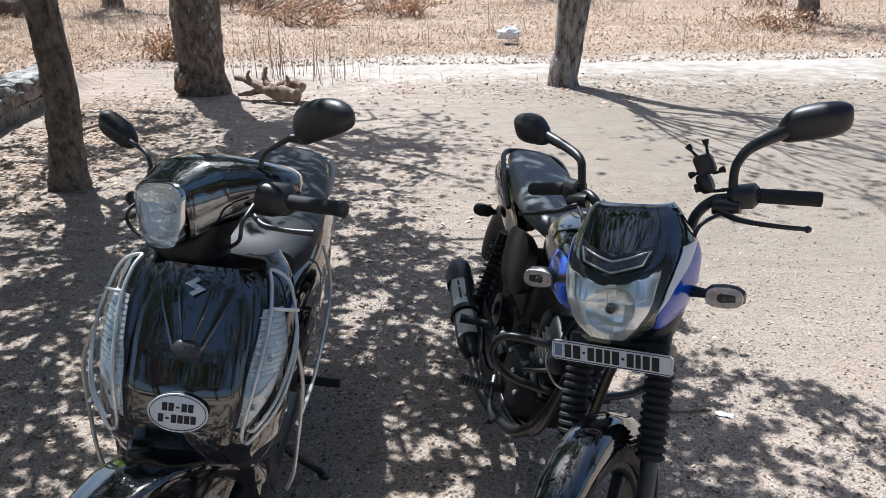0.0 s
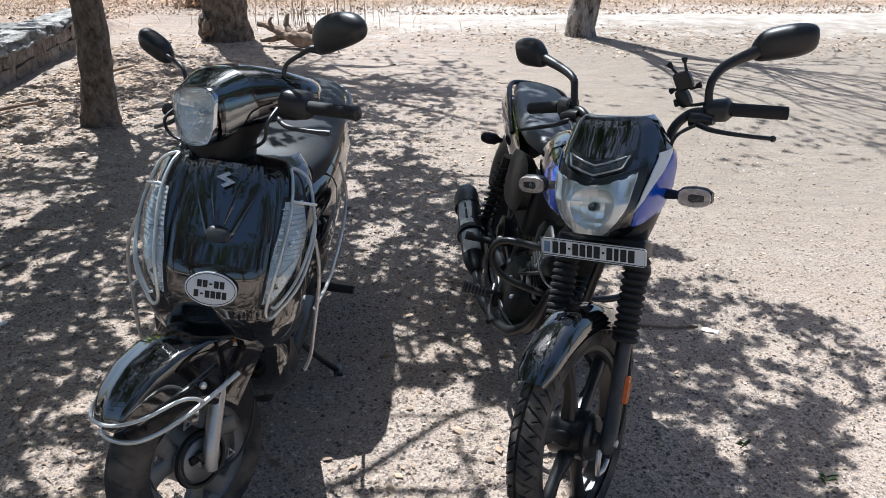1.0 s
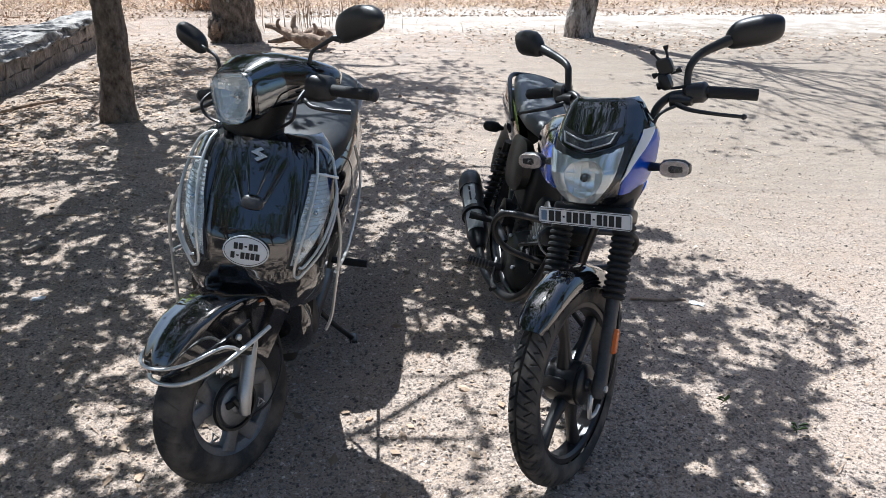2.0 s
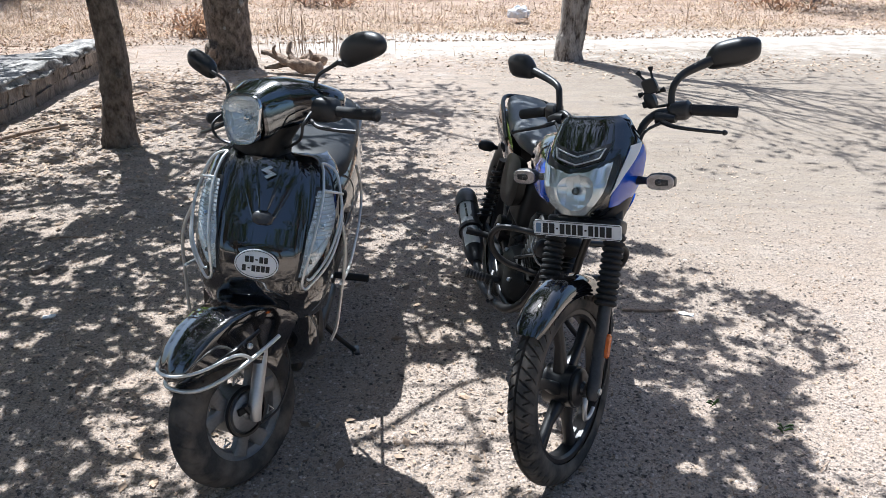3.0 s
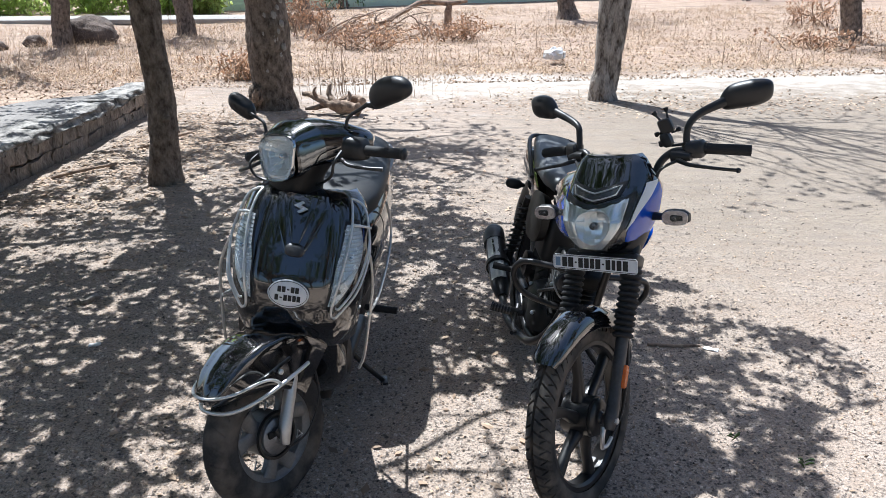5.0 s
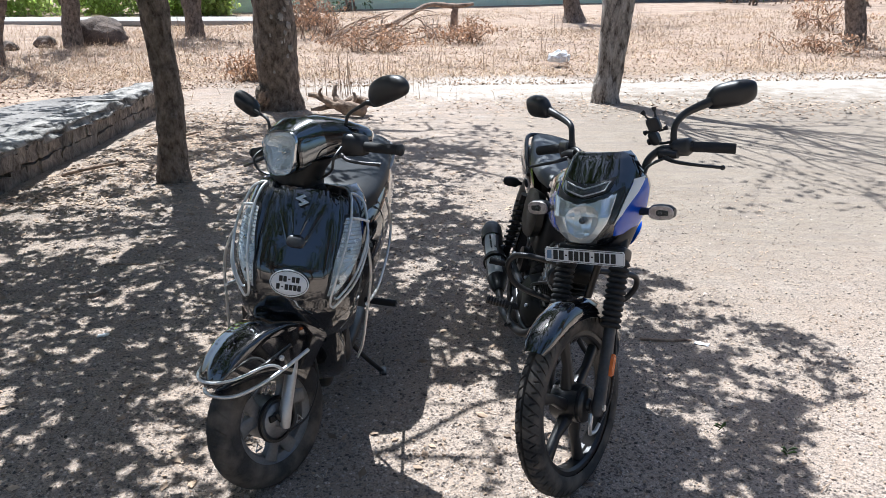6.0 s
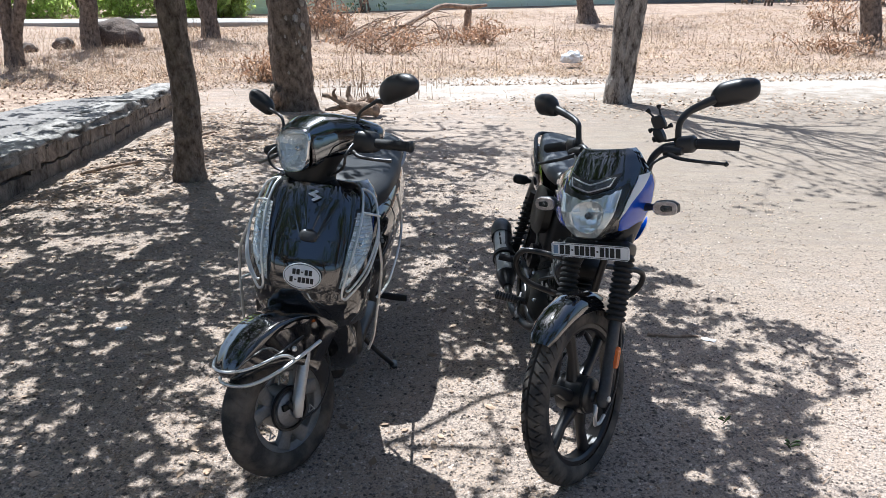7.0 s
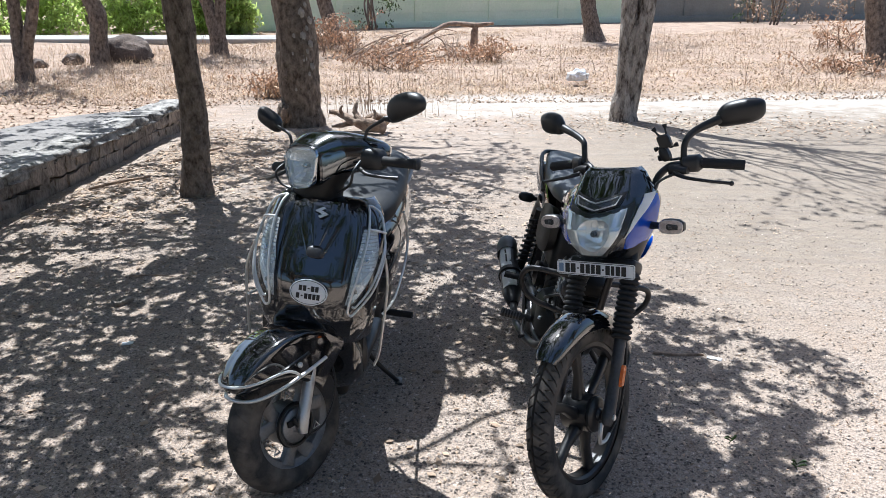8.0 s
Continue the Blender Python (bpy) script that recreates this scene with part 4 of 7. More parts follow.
# ---- the scooter: x to its right, y ahead, z up, from the rear wheel's foot ----
def build_scooter():
    body = thing("scooter", pose(-0.666, 2.595, 0, 0, -7.43, 180.8), "black glossy scooter with steel guard rails, parked on its side stand", "scooter")
    S = steering(-35.3, 25.6, 1.342)
    AX = Vector((0, 1.265, 0.233))

    # front wheel
    def tread(turn, s):
        w = (turn * 26 + abs(s) * 0.9 + (0.5 if s < 0 else 0)) % 1
        return 0.18 < abs(s) < 0.80 and w < 0.085

    wheel = part("front_wheel", tyre(AX, 0.233, 0.096, 0.005, tread, n=440, m=44), RUBBER, body, "dusty black tyre", xf=S, sharp=30)
    rim_prof = [(-0.034, 0.160), (-0.038, 0.156), (-0.037, 0.149), (-0.030, 0.143), (-0.026, 0.128), (-0.018, 0.122), (0.018, 0.122), (0.026, 0.128), (0.030, 0.143), (0.037, 0.149), (0.038, 0.156), (0.034, 0.160), (0.0, 0.146)]
    rim = part("rim", turned(rim_prof, AX, n=72), WHEEL_ALLOY, wheel, "dusty grey alloy rim", xf=S)
    for d in (-0.0375, 0.0375):
        part("rim_edge", turned([(d - 0.004, 0.152), (d - 0.004, 0.158), (d + 0.003, 0.161), (d + 0.003, 0.152)], AX, n=72), BRIGHT_ALLOY, wheel, "bright rim edge", xf=S)
    part("hub", turned([(-0.052, 0.0), (-0.052, 0.030), (-0.046, 0.034), (-0.040, 0.060), (-0.032, 0.072), (0.034, 0.072), (0.04, 0.03), (0.05, 0.02), (0.05, 0.0)], AX, n=40, loop=False), WHEEL_ALLOY, wheel, xf=S)
    for k in range(3):
        for side in (-1, 1):
            a = 2 * math.pi * k / 3 + 0.5
            a2 = a + side * 0.36
            p0 = AX + Vector((-0.012, math.cos(a) * 0.060, math.sin(a) * 0.060))
            p1 = AX + Vector((-0.018, math.cos(a2) * 0.138, math.sin(a2) * 0.138))
            d = (p1 - p0).normalized()
            t = d.cross(Vector((1, 0, 0)))
            part("spoke", loft([ring(p, (1, 0, 0), t, 0.016, w, 3.5, 14) for p, w in ((p0, 0.030), (p0.lerp(p1, 0.5), 0.022), (p1, 0.030))]), WHEEL_ALLOY, wheel, xf=S)
    part("drum_ring", turned([(-0.040, 0.066), (-0.048, 0.068), (-0.049, 0.075), (-0.040, 0.078)], AX, n=40), BLACK_METAL, wheel, xf=S)
    part("brake_plate", turned([(-0.064, 0.0), (-0.064, 0.018), (-0.058, 0.024), (-0.056, 0.046), (-0.050, 0.058), (-0.042, 0.060)], AX, n=36, loop=False), ALLOY, wheel, "dull silver brake plate", xf=S)
    part("brake_lug", slab((AX + Vector((-0.060, 0.028, 0.020))).to_tuple(), (0.012, 0.03, 0.022), 0.004), SHADED_BLACK, wheel, xf=S)
    for k in range(3):
        w = 2 * math.pi * k / 3 + 1.5
        c = AX + Vector((-0.036, math.cos(w) * 0.105, math.sin(w) * 0.105))
        part("spoke_boss", tube([c + Vector((0, 0.014 * math.cos(w + q), 0.014 * math.sin(w + q))) for q in (0, 2.1, 4.2)], 0.004, 6, closed=True, per=1), BRIGHT_ALLOY, wheel, xf=S)
    part("brake_arm", tube([AX + Vector((-0.066, 0.02, 0.035)), AX + Vector((-0.072, 0.0, -0.01)), AX + Vector((-0.070, -0.02, -0.045))], [0.010, 0.008, 0.006], 8), BLACK_METAL, wheel, xf=S)
    part("brake_cable", tube([AX + Vector((-0.072, -0.02, -0.045)), AX + Vector((-0.085, -0.10, -0.02)), AX + Vector((-0.085, -0.17, 0.10)), AX + Vector((-0.05, -0.16, 0.32))], 0.004, 6), BLACK_PLASTIC, wheel, xf=S)
    part("axle_nut", turned([(-0.078, 0.0), (-0.078, 0.008), (-0.074, 0.011), (-0.05, 0.011)], AX + Vector((-0.012, 0, 0)), n=6, loop=False), CHROME, wheel, xf=S)

    # fork
    for sx in (-1, 1):
        leg = tube([AX + Vector((sx * 0.078, 0.0, -0.022)), AX + Vector((sx * 0.078, -0.012, 0.03)), AX + Vector((sx * 0.076, -0.06, 0.13)), AX + Vector((sx * 0.074, -0.12, 0.25))], [0.015, 0.0205, 0.0195, 0.0195], 16)
        part("fork_leg", leg, BRIGHT_ALLOY, body, "grey fork leg", xf=S)
    part("steering_column", tube([(0, 1.09, 0.55), (0, 0.93, 0.95)], 0.03, 12), BLACK_METAL, body, xf=S)

    # front mudguard: a beaked shell over the wheel
    rows = []
    keys = [  # angle over the axle, radius, half width, drop of the sides
        (45, 0.272, 0.028, 0.016), (48, 0.284, 0.048, 0.036), (54, 0.295, 0.063, 0.065), (62, 0.304, 0.075, 0.090), (74, 0.314, 0.085, 0.125),
        (88, 0.323, 0.092, 0.155), (102, 0.331, 0.097, 0.180), (116, 0.336, 0.099, 0.195), (128, 0.336, 0.099, 0.200), (137, 0.331, 0.096, 0.20)]
    for inner in (0, 1):
        for a, r, w, drop in keys:
            a = radians(a)
            out = []
            for k in range(31):
                s = -1 + 2 * k / 30
                top, side = min(1.0, abs(s) / 0.6), max(0.0, (abs(s) - 0.6) / 0.4)
                x = w * math.copysign(0.985 * math.sin(top * math.pi / 2) ** 0.95 - 0.05 * side, s) * (1 - 0.05 * inner)
                dr = 0.20 * w * top ** 2.5 + 0.85 * drop * side + 0.004 * inner
                ridge = 0.007 * math.exp(-(s / 0.12) ** 2)
                out.append(AX + Vector((x, math.cos(a) * (r - dr + ridge), math.sin(a) * (r - dr + ridge))))
            rows.append(out)
    k = len(keys)
    loops = [rows[i] + rows[k + i][::-1] for i in range(k)]
    fender = part("front_mudguard", loft(loops), BLACK_PAINT, body, xf=S, sharp=50)
    part("bolt", turned([(-0.006, 0.0), (-0.006, 0.005), (-0.003, 0.009), (0.004, 0.009)], AX + Vector((-0.099, -0.02, 0.215)), n=16, loop=False), CHROME, fender, xf=S)

    # steel rail round the mudguard's beak
    up = [(-0.138, 1.165, 0.450), (-0.132, 1.255, 0.430), (-0.112, 1.35, 0.408), (-0.080, 1.415, 0.396), (-0.035, 1.445, 0.394), (0.035, 1.445, 0.394), (0.080, 1.415, 0.396), (0.112, 1.35, 0.408), (0.132, 1.26, 0.430), (0.138, 1.165, 0.450)]
    top = [(-0.130, 1.275, 0.427), (-0.130, 1.30, 0.450), (-0.120, 1.335, 0.460), (-0.090, 1.416, 0.452), (-0.036, 1.460, 0.448), (0.036, 1.460, 0.448), (0.090, 1.416, 0.452), (0.120, 1.335, 0.460), (0.130, 1.30, 0.450), (0.130, 1.275, 0.427)]
    rail = part("mudguard_rail", tube(up, 0.0062, 10), CHROME, body, "polished steel rail round the front mudguard", xf=S)
    part("upper_rail", tube(top, 0.0048, 8), CHROME, rail, xf=S)
    part("end_disc", turned([(-0.004, 0.0), (-0.004, 0.016), (0.004, 0.016), (0.004, 0.0)], (0.052, 1.432, 0.420), axis=(0.5, 1, 0), n=20, loop=False), CHROME, rail, xf=S)

    # front apron: a tall rounded shield
    Z = [0.47, 0.52, 0.58, 0.65, 0.72, 0.80, 0.88, 0.92, 0.942, 0.952]
    FRONT = [1.110, 1.150, 1.182, 1.192, 1.180, 1.138, 1.085, 1.055, 1.028, 0.99]
    HALF = [0.192, 0.202, 0.210, 0.216, 0.219, 0.217, 0.205, 0.190, 0.174, 0.152]
    SWEEP = [0.13, 0.13, 0.13, 0.13, 0.125, 0.115, 0.105, 0.10, 0.09, 0.07]

    def apron(u, z):
        w, f, s = (float(np.interp(z, Z, q)) for q in (HALF, FRONT, SWEEP))
        a = u * math.pi / 2
        x = w * 0.97 * (0.45 * math.sin(a) + 0.55 * u) - 0.010
        y = f - s * (0.45 * abs(u) ** 2 + 0.55 * abs(u) ** 5)
        y -= 0.010 * math.exp(-((abs(u) - 0.50) / 0.045) ** 2) * (0.5 + 0.5 * math.tanh((z - 0.6) / 0.05))
        return Vector((x, y, z))

    zs = list(np.linspace(0.47, 0.952, 26))
    shell = []
    for z in zs:
        f = [apron(-1 + 2 * k / 32, z) for k in range(33)]
        back = [Vector((p.x * 0.95, p.y - 0.022 - 0.02 * (1 - (p.x / 0.22) ** 2), p.z)) for p in f[::-1]]
        shell.append(f + back)
    shield = part("apron", loft(shell), BLACK_PAINT, body, sharp=42)
    # raised tapering centre panel with its small nose
    part("centre_panel", sheet(apron, lambda z: (-0.10 - 0.32 * max(0, (z - 0.79) / 0.16), 0.10 + 0.32 * max(0, (z - 0.79) / 0.16)), list(np.linspace(0.79, 0.942, 16)), 0.010, 0.012), BLACK_PAINT, shield, sharp=50)
    part("inner_panel", sheet(apron, lambda z: (-0.05 - 0.15 * max(0, (z - 0.82) / 0.12), 0.05 + 0.15 * max(0, (z - 0.82) / 0.12)), list(np.linspace(0.82, 0.936, 12)), 0.016, 0.010), BLACK_PAINT, shield, sharp=50)
    nose = apron(0, 0.808)
    part("nose_cap", loft([ring(nose + Vector((0, d, d * -0.1)), (1, 0, 0), (0, -0.35, 0.9), a, b, 3, 20) for d, a, b in ((-0.004, 0.031, 0.021), (0.012, 0.029, 0.019), (0.018, 0.022, 0.013))]), DARK_ALLOY, shield, "dull grey nose cap")
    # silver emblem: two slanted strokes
    em = apron(0, 0.912) + Vector((0, 0.0205, 0.013))
    up_v = (apron(0, 0.93) - apron(0, 0.90)).normalized()
    emb = Matrix.Translation(em) @ Matrix((Vector((-1, 0, 0)), up_v, Vector((-1, 0, 0)).cross(up_v))).transposed().to_4x4()
    bm = prism([(-0.023, 0.004), (0.002, 0.021), (0.010, 0.015), (-0.002, 0.007), (0.008, 0.0), (0.000, -0.006)], emb, 0.003)
    b2 = prism([(0.023, -0.004), (-0.002, -0.021), (-0.010, -0.015), (0.002, -0.007), (-0.006, -0.001), (0.003, 0.005)], emb, 0.003)
    part("emblem", bm, SATIN_REFLECTOR, shield, "silver emblem", sharp=20)
    part("emblem", b2, SATIN_REFLECTOR, shield, "silver emblem", sharp=20)
    # oval white plate with two lines of dark bars
    pc = apron(0, 0.685) + Vector((0, 0.008, 0))
    pv = (apron(0, 0.72) - apron(0, 0.65)).normalized()
    pm = Matrix.Translation(pc) @ Matrix((Vector((-1, 0, 0)), pv, Vector((-1, 0, 0)).cross(pv))).transposed().to_4x4()
    oval = [(0.063 * math.cos(2 * math.pi * k / 40), 0.0435 * math.sin(2 * math.pi * k / 40)) for k in range(40)]
    plate = part("oval_plate", prism(oval, pm, 0.003, 0.0008), WHITE_PAINT, shield, "white oval plate with dark bars")
    border = [pm @ Vector((0.0585 * math.cos(2 * math.pi * k / 40), 0.039 * math.sin(2 * math.pi * k / 40), 0.0034)) for k in range(40)]
    part("border", tube(border, 0.0009, 5, closed=True, per=1), INK, plate)
    lift = pm @ Matrix.Translation((0, 0, 0.0032))
    for n_marks, x0, y0 in ((5, -0.033, 0.004), (6, -0.040, -0.022)):
        for k in range(n_marks):
            a0 = x0 + 0.0135 * k
            dash = (n_marks, k) in ((5, 2), (6, 1))
            part("mark", bars([(a0 + 0.002, a0 + 0.009, y0 + 0.007)] if dash else [(a0, a0 + 0.0108, y0)], lift, 0.004 if dash else 0.018), INK, plate)

    # tall side lamps: reflector, bulbs and clear lens
    for sx in (-1, 1):
        def lamp_u(z, sx=sx, grow=0.0):
            k = (z - 0.650) / 0.228
            lo, hi = 0.46 + 0.15 * k - grow, 0.52 + 0.36 * math.sin(min(1, k * 1.3 + 0.06) * math.pi / 2) - 0.06 * max(0, k - 0.75) * 4 + grow
            return (lo, hi) if sx > 0 else (-hi, -lo)
        zz = list(np.linspace(0.650, 0.878, 14))
        bez = part("side_lamp", sheet(apron, lambda z: lamp_u(z, grow=0.025), list(np.linspace(0.640, 0.889, 14)), 0.004, 0.008), BLACK_PLASTIC, shield, "tall clear side lamp")
        part("reflector", sheet(faceted(apron, 5, 95, 0.650, 0.0009, 0.0012), lamp_u, list(np.linspace(0.650, 0.878, 130)), 0.0075, 0.003, nu=14), SATIN_REFLECTOR, bez, sharp=12)
        part("lens", sheet(apron, lamp_u, zz, 0.017, 0.003), LENS, bez)
        bar = [apron(lamp_u(0.715)[0 if sx > 0 else 1] + sx * 0.02, 0.715), apron(sx * 0.66, 0.728), apron(lamp_u(0.76)[1 if sx > 0 else 0] - sx * 0.02, 0.76)]
        part("lamp_divider", tube([q + Vector((0, 0.012, 0)) for q in bar], 0.0030, 6), BRIGHT_ALLOY, bez)
        for z in (0.70, 0.79):
            lo, hi = lamp_u(z)
            q = apron((lo + hi) / 2, z)
            part("bulb", turned([(0, 0.0001), (0.002, 0.006), (0.008, 0.008), (0.012, 0.004), (0.013, 0.0001)], q + Vector((0, 0.003, 0)), axis=(0, 1, 0), n=14, loop=False), SMOKE if z < 0.75 else SILVER_TRIM, bez)

    # steel leg guards
    def off(u, z, d):
        q = apron(u, z)
        return q + Vector((math.copysign(d * 0.50, u), d * 0.62, 0))

    for sx in (-1, 1):
        loop = [off(sx * 0.74, 0.945, 0.014), off(sx * 0.90, 0.925, 0.022), off(sx * 0.935, 0.87, 0.022), off(sx * 0.95, 0.79, 0.028), off(sx * 0.82, 0.70, 0.030), off(sx * 0.58, 0.628, 0.026), off(sx * 0.52, 0.616, 0.024), off(sx * 0.485, 0.64, 0.022), off(sx * 0.55, 0.74, 0.022), off(sx * 0.65, 0.86, 0.020), off(sx * 0.70, 0.925, 0.016)]
        guard = part("leg_guard", tube(loop, 0.0043, 10, closed=True), CHROME, body, "bent polished steel leg guard")
        part("inner_wire", tube([off(sx * 0.54, 0.650, 0.022), off(sx * 0.60, 0.655, 0.026), off(sx * 0.78, 0.715, 0.030), off(sx * 0.90, 0.785, 0.030), off(sx * 0.955, 0.84, 0.028)], 0.0040, 8), CHROME, guard)
        part("cross_wire", tube([off(sx * 0.665, 0.885, 0.018), off(sx * 0.82, 0.878, 0.024), off(sx * 0.965, 0.865, 0.027)], 0.0040, 8), CHROME, guard)
        x = sx
        part("side_rail", tube([off(sx * 0.96, 0.79, 0.030), Vector((x * 0.247, 1.04, 0.68)), Vector((x * 0.242, 1.015, 0.50)), Vector((x * 0.236, 0.995, 0.40)), Vector((x * 0.222, 0.985, 0.345))], 0.0050, 10), CHROME, guard)
        part("rear_rail", tube([Vector((x * 0.240, 1.03, 0.575)), Vector((x * 0.240, 0.80, 0.515)), Vector((x * 0.236, 0.59, 0.485)), Vector((x * 0.234, 0.38, 0.53)), Vector((x * 0.226, 0.31, 0.63)), Vector((x * 0.200, 0.35, 0.745))], 0.0052, 10), CHROME, guard)

    # inner leg shield, floor and under-tray
    part("leg_shield", loft([ring((0, y, z), (1, 0, 0), (0, 0.3, 1), w, 0.02 + h, 4, 24) for y, z, w, h in ((1.03, 0.46, 0.182, 0.09), (0.99, 0.40, 0.190, 0.11), (0.93, 0.34, 0.190, 0.08), (0.86, 0.29, 0.185, 0.04))]), BLACK_PLASTIC, body)
    part("lower_cowl", loft([ring((0, y, z), (1, 0, 0), (0, 0, 1), w, h, 3.0, 24) for y, z, w, h in ((1.08, 0.50, 0.150, 0.05), (1.04, 0.42, 0.176, 0.10), (0.98, 0.345, 0.182, 0.12), (0.90, 0.27, 0.180, 0.08))]), BLACK_PAINT, body)
    part("floorboard", slab((0, 0.70, 0.285), (0.36, 0.44, 0.05), 0.02, seg=3), BLACK_PLASTIC, body)
    part("under_tray", slab((0, 0.66, 0.21), (0.26, 0.55, 0.10), 0.03, seg=3), BLACK_PLASTIC, body)

    # rear body, seat, rail, tail
    part("rear_body", along_y([(0.60, 0.46, 0.12, 0.16, 2.8), (0.55, 0.52, 0.175, 0.215, 3.0), (0.40, 0.56, 0.205, 0.205, 3.0), (0.15, 0.60, 0.208, 0.17, 2.6), (-0.10, 0.65, 0.185, 0.135, 2.5), (-0.30, 0.70, 0.14, 0.09, 2.4), (-0.42, 0.73, 0.07, 0.045, 2.2)]), BLACK_PAINT, body)
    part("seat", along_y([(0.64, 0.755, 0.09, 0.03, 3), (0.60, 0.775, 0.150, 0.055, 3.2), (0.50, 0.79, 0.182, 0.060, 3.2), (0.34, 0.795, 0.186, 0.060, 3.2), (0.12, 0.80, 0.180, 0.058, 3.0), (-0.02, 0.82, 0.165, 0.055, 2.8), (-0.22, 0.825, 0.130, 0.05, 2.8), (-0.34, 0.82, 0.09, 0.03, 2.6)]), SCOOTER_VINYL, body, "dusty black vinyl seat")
    part("grab_rail", tube([(-0.13, -0.10, 0.72), (-0.15, -0.20, 0.745), (-0.135, -0.36, 0.785), (-0.07, -0.44, 0.80), (0.07, -0.44, 0.80), (0.135, -0.36, 0.785), (0.15, -0.20, 0.745), (0.13, -0.10, 0.72)], 0.011, 10), ALLOY, body, "silver grab rail")
    part("tail_lamp", loft([ring((0, y, 0.68), (1, 0, 0), (0, 0, 1), w, h, 2.6, 20) for y, w, h in ((-0.38, 0.09, 0.04), (-0.43, 0.08, 0.035), (-0.445, 0.05, 0.02))]), AMBER, body)

    # rear wheel, engine, stands
    RX = Vector((0, 0, 0.216))
    rear = part("rear_wheel", tyre(RX, 0.216, 0.10, 0.004, tread, n=200, m=24), RUBBER, body, sharp=30)
    part("rim", turned([(-0.03, 0.14), (-0.034, 0.128), (-0.02, 0.10), (0.02, 0.10), (0.034, 0.128), (0.03, 0.14)], RX, n=40), ALLOY, rear)
    part("hub", turned([(-0.05, 0.0), (-0.05, 0.09), (-0.02, 0.10), (0.02, 0.10), (0.05, 0.08), (0.05, 0.0)], RX, n=30, loop=False), ALLOY, rear)
    part("engine", loft([ring((x, 0.20, 0.26), (0, 1, 0), (0, 0.1, 1), a, b, 3, 24) for x, a, b in ((-0.15, 0.20, 0.055), (-0.13, 0.26, 0.085), (-0.06, 0.28, 0.10), (0.05, 0.2, 0.09))]), SHADED_BLACK, body)
    part("silencer", tube([(0.14, 0.35, 0.22), (0.16, 0.15, 0.25), (0.17, -0.10, 0.30), (0.17, -0.30, 0.34)], [0.03, 0.05, 0.055, 0.045], 16), BLACK_METAL, body)
    part("side_stand", tube([(-0.13, 0.62, 0.22), (-0.20, 0.58, 0.13), (-0.276, 0.53, 0.044)], [0.012, 0.010, 0.010], 10), BLACK_METAL, body)
    part("stand_foot", slab((-0.280, 0.527, 0.042), (0.03, 0.06, 0.012), 0.003, rot=(0, 7, 10)), BLACK_METAL, body)
    part("footrest", tube([(-0.16, 0.40, 0.30), (-0.22, 0.405, 0.302), (-0.295, 0.413, 0.307)], [0.012, 0.015, 0.014], 12), GRIP_RUBBER, body, "folding rubber footrest")

    # handlebar cowl with headlamp (all turns with the bars)
    SC = S @ Matrix.Translation((-0.012, -0.026, 0.004))
    cowl_rows = [(1.044, 1.053, 0.079, 0.068, 3.3), (1.030, 1.055, 0.088, 0.074, 3.1), (1.005, 1.060, 0.101, 0.080, 2.8), (0.965, 1.070, 0.124, 0.085, 2.5), (0.92, 1.074, 0.158, 0.083, 2.3), (0.87, 1.068, 0.192, 0.074, 2.4), (0.83, 1.062, 0.205, 0.060, 2.5), (0.785, 1.064, 0.175, 0.042, 2.5), (0.76, 1.066, 0.12, 0.025, 2.3)]
    shell = loft([ring((0, r[0], r[1]), (1, 0, 0), (0, 0, 1), r[2], r[3], r[4], 40) for r in cowl_rows], caps=False)
    shell.verts.ensure_lookup_table()
    shell.faces.new(shell.verts[-40:])
    cowl = part("handlebar_cowl", shell, BLACK_PAINT, body, xf=SC, sharp=50)
    part("neck", loft([ring((0, y, z), (1, 0, 0), (0, 1, 0), a, b, 2.6, 22) for z, y, a, b in ((0.90, 0.95, 0.07, 0.06), (0.97, 0.95, 0.085, 0.075), (1.02, 0.93, 0.13, 0.075))]), SHADED_BLACK, body, xf=S)
    # headlamp: rounded shield outline, leaning back
    def lamp_ring(y, s, dz=0.0):
        out = []
        for k in range(36):
            w = 2 * math.pi * k / 36
            x, z = math.cos(w), math.sin(w)
            x = math.copysign(abs(x) ** 0.58, x)
            z = math.copysign(abs(z) ** 0.62, z)
            wide = 0.0735 * (1.0 + 0.17 * z - 0.05 * (1 - z) * (1 + z))
            out.append(Vector((x * wide * s, y - 0.014 * z, 1.053 + z * 0.067 * s + dz)))
        return out
    bezel = part("headlamp_bezel", loft([lamp_ring(1.034, 1.065), lamp_ring(1.052, 1.06), lamp_ring(1.057, 1.035), lamp_ring(1.055, 1.0), lamp_ring(1.044, 0.98)], caps=False), SILVER_TRIM, cowl, "silver headlamp surround", xf=SC)
    def bowl_fn(u, v):
        x = math.copysign(abs(math.cos(u)) ** 0.58, math.cos(u))
        z = math.copysign(abs(math.sin(u)) ** 0.62, math.sin(u))
        return Vector((x * 0.0735 * (1.0 + 0.17 * z - 0.05 * (1 - z) * (1 + z)) * v, 1.044 - 0.014 * z * v - 0.030 * max(0.0, 1 - (v / 0.82) ** 2), 1.053 + z * 0.067 * v))
    bowl = part("headlamp_bowl", sheet(faceted(bowl_fn, 24 / (2 * math.pi), 8.0, 0.0, 0.0034), lambda v: (0, 2 * math.pi), list(np.linspace(0.06, 0.985, 40)), 0.0, -0.002, nu=168), REFLECTOR, cowl, xf=SC, sharp=15)
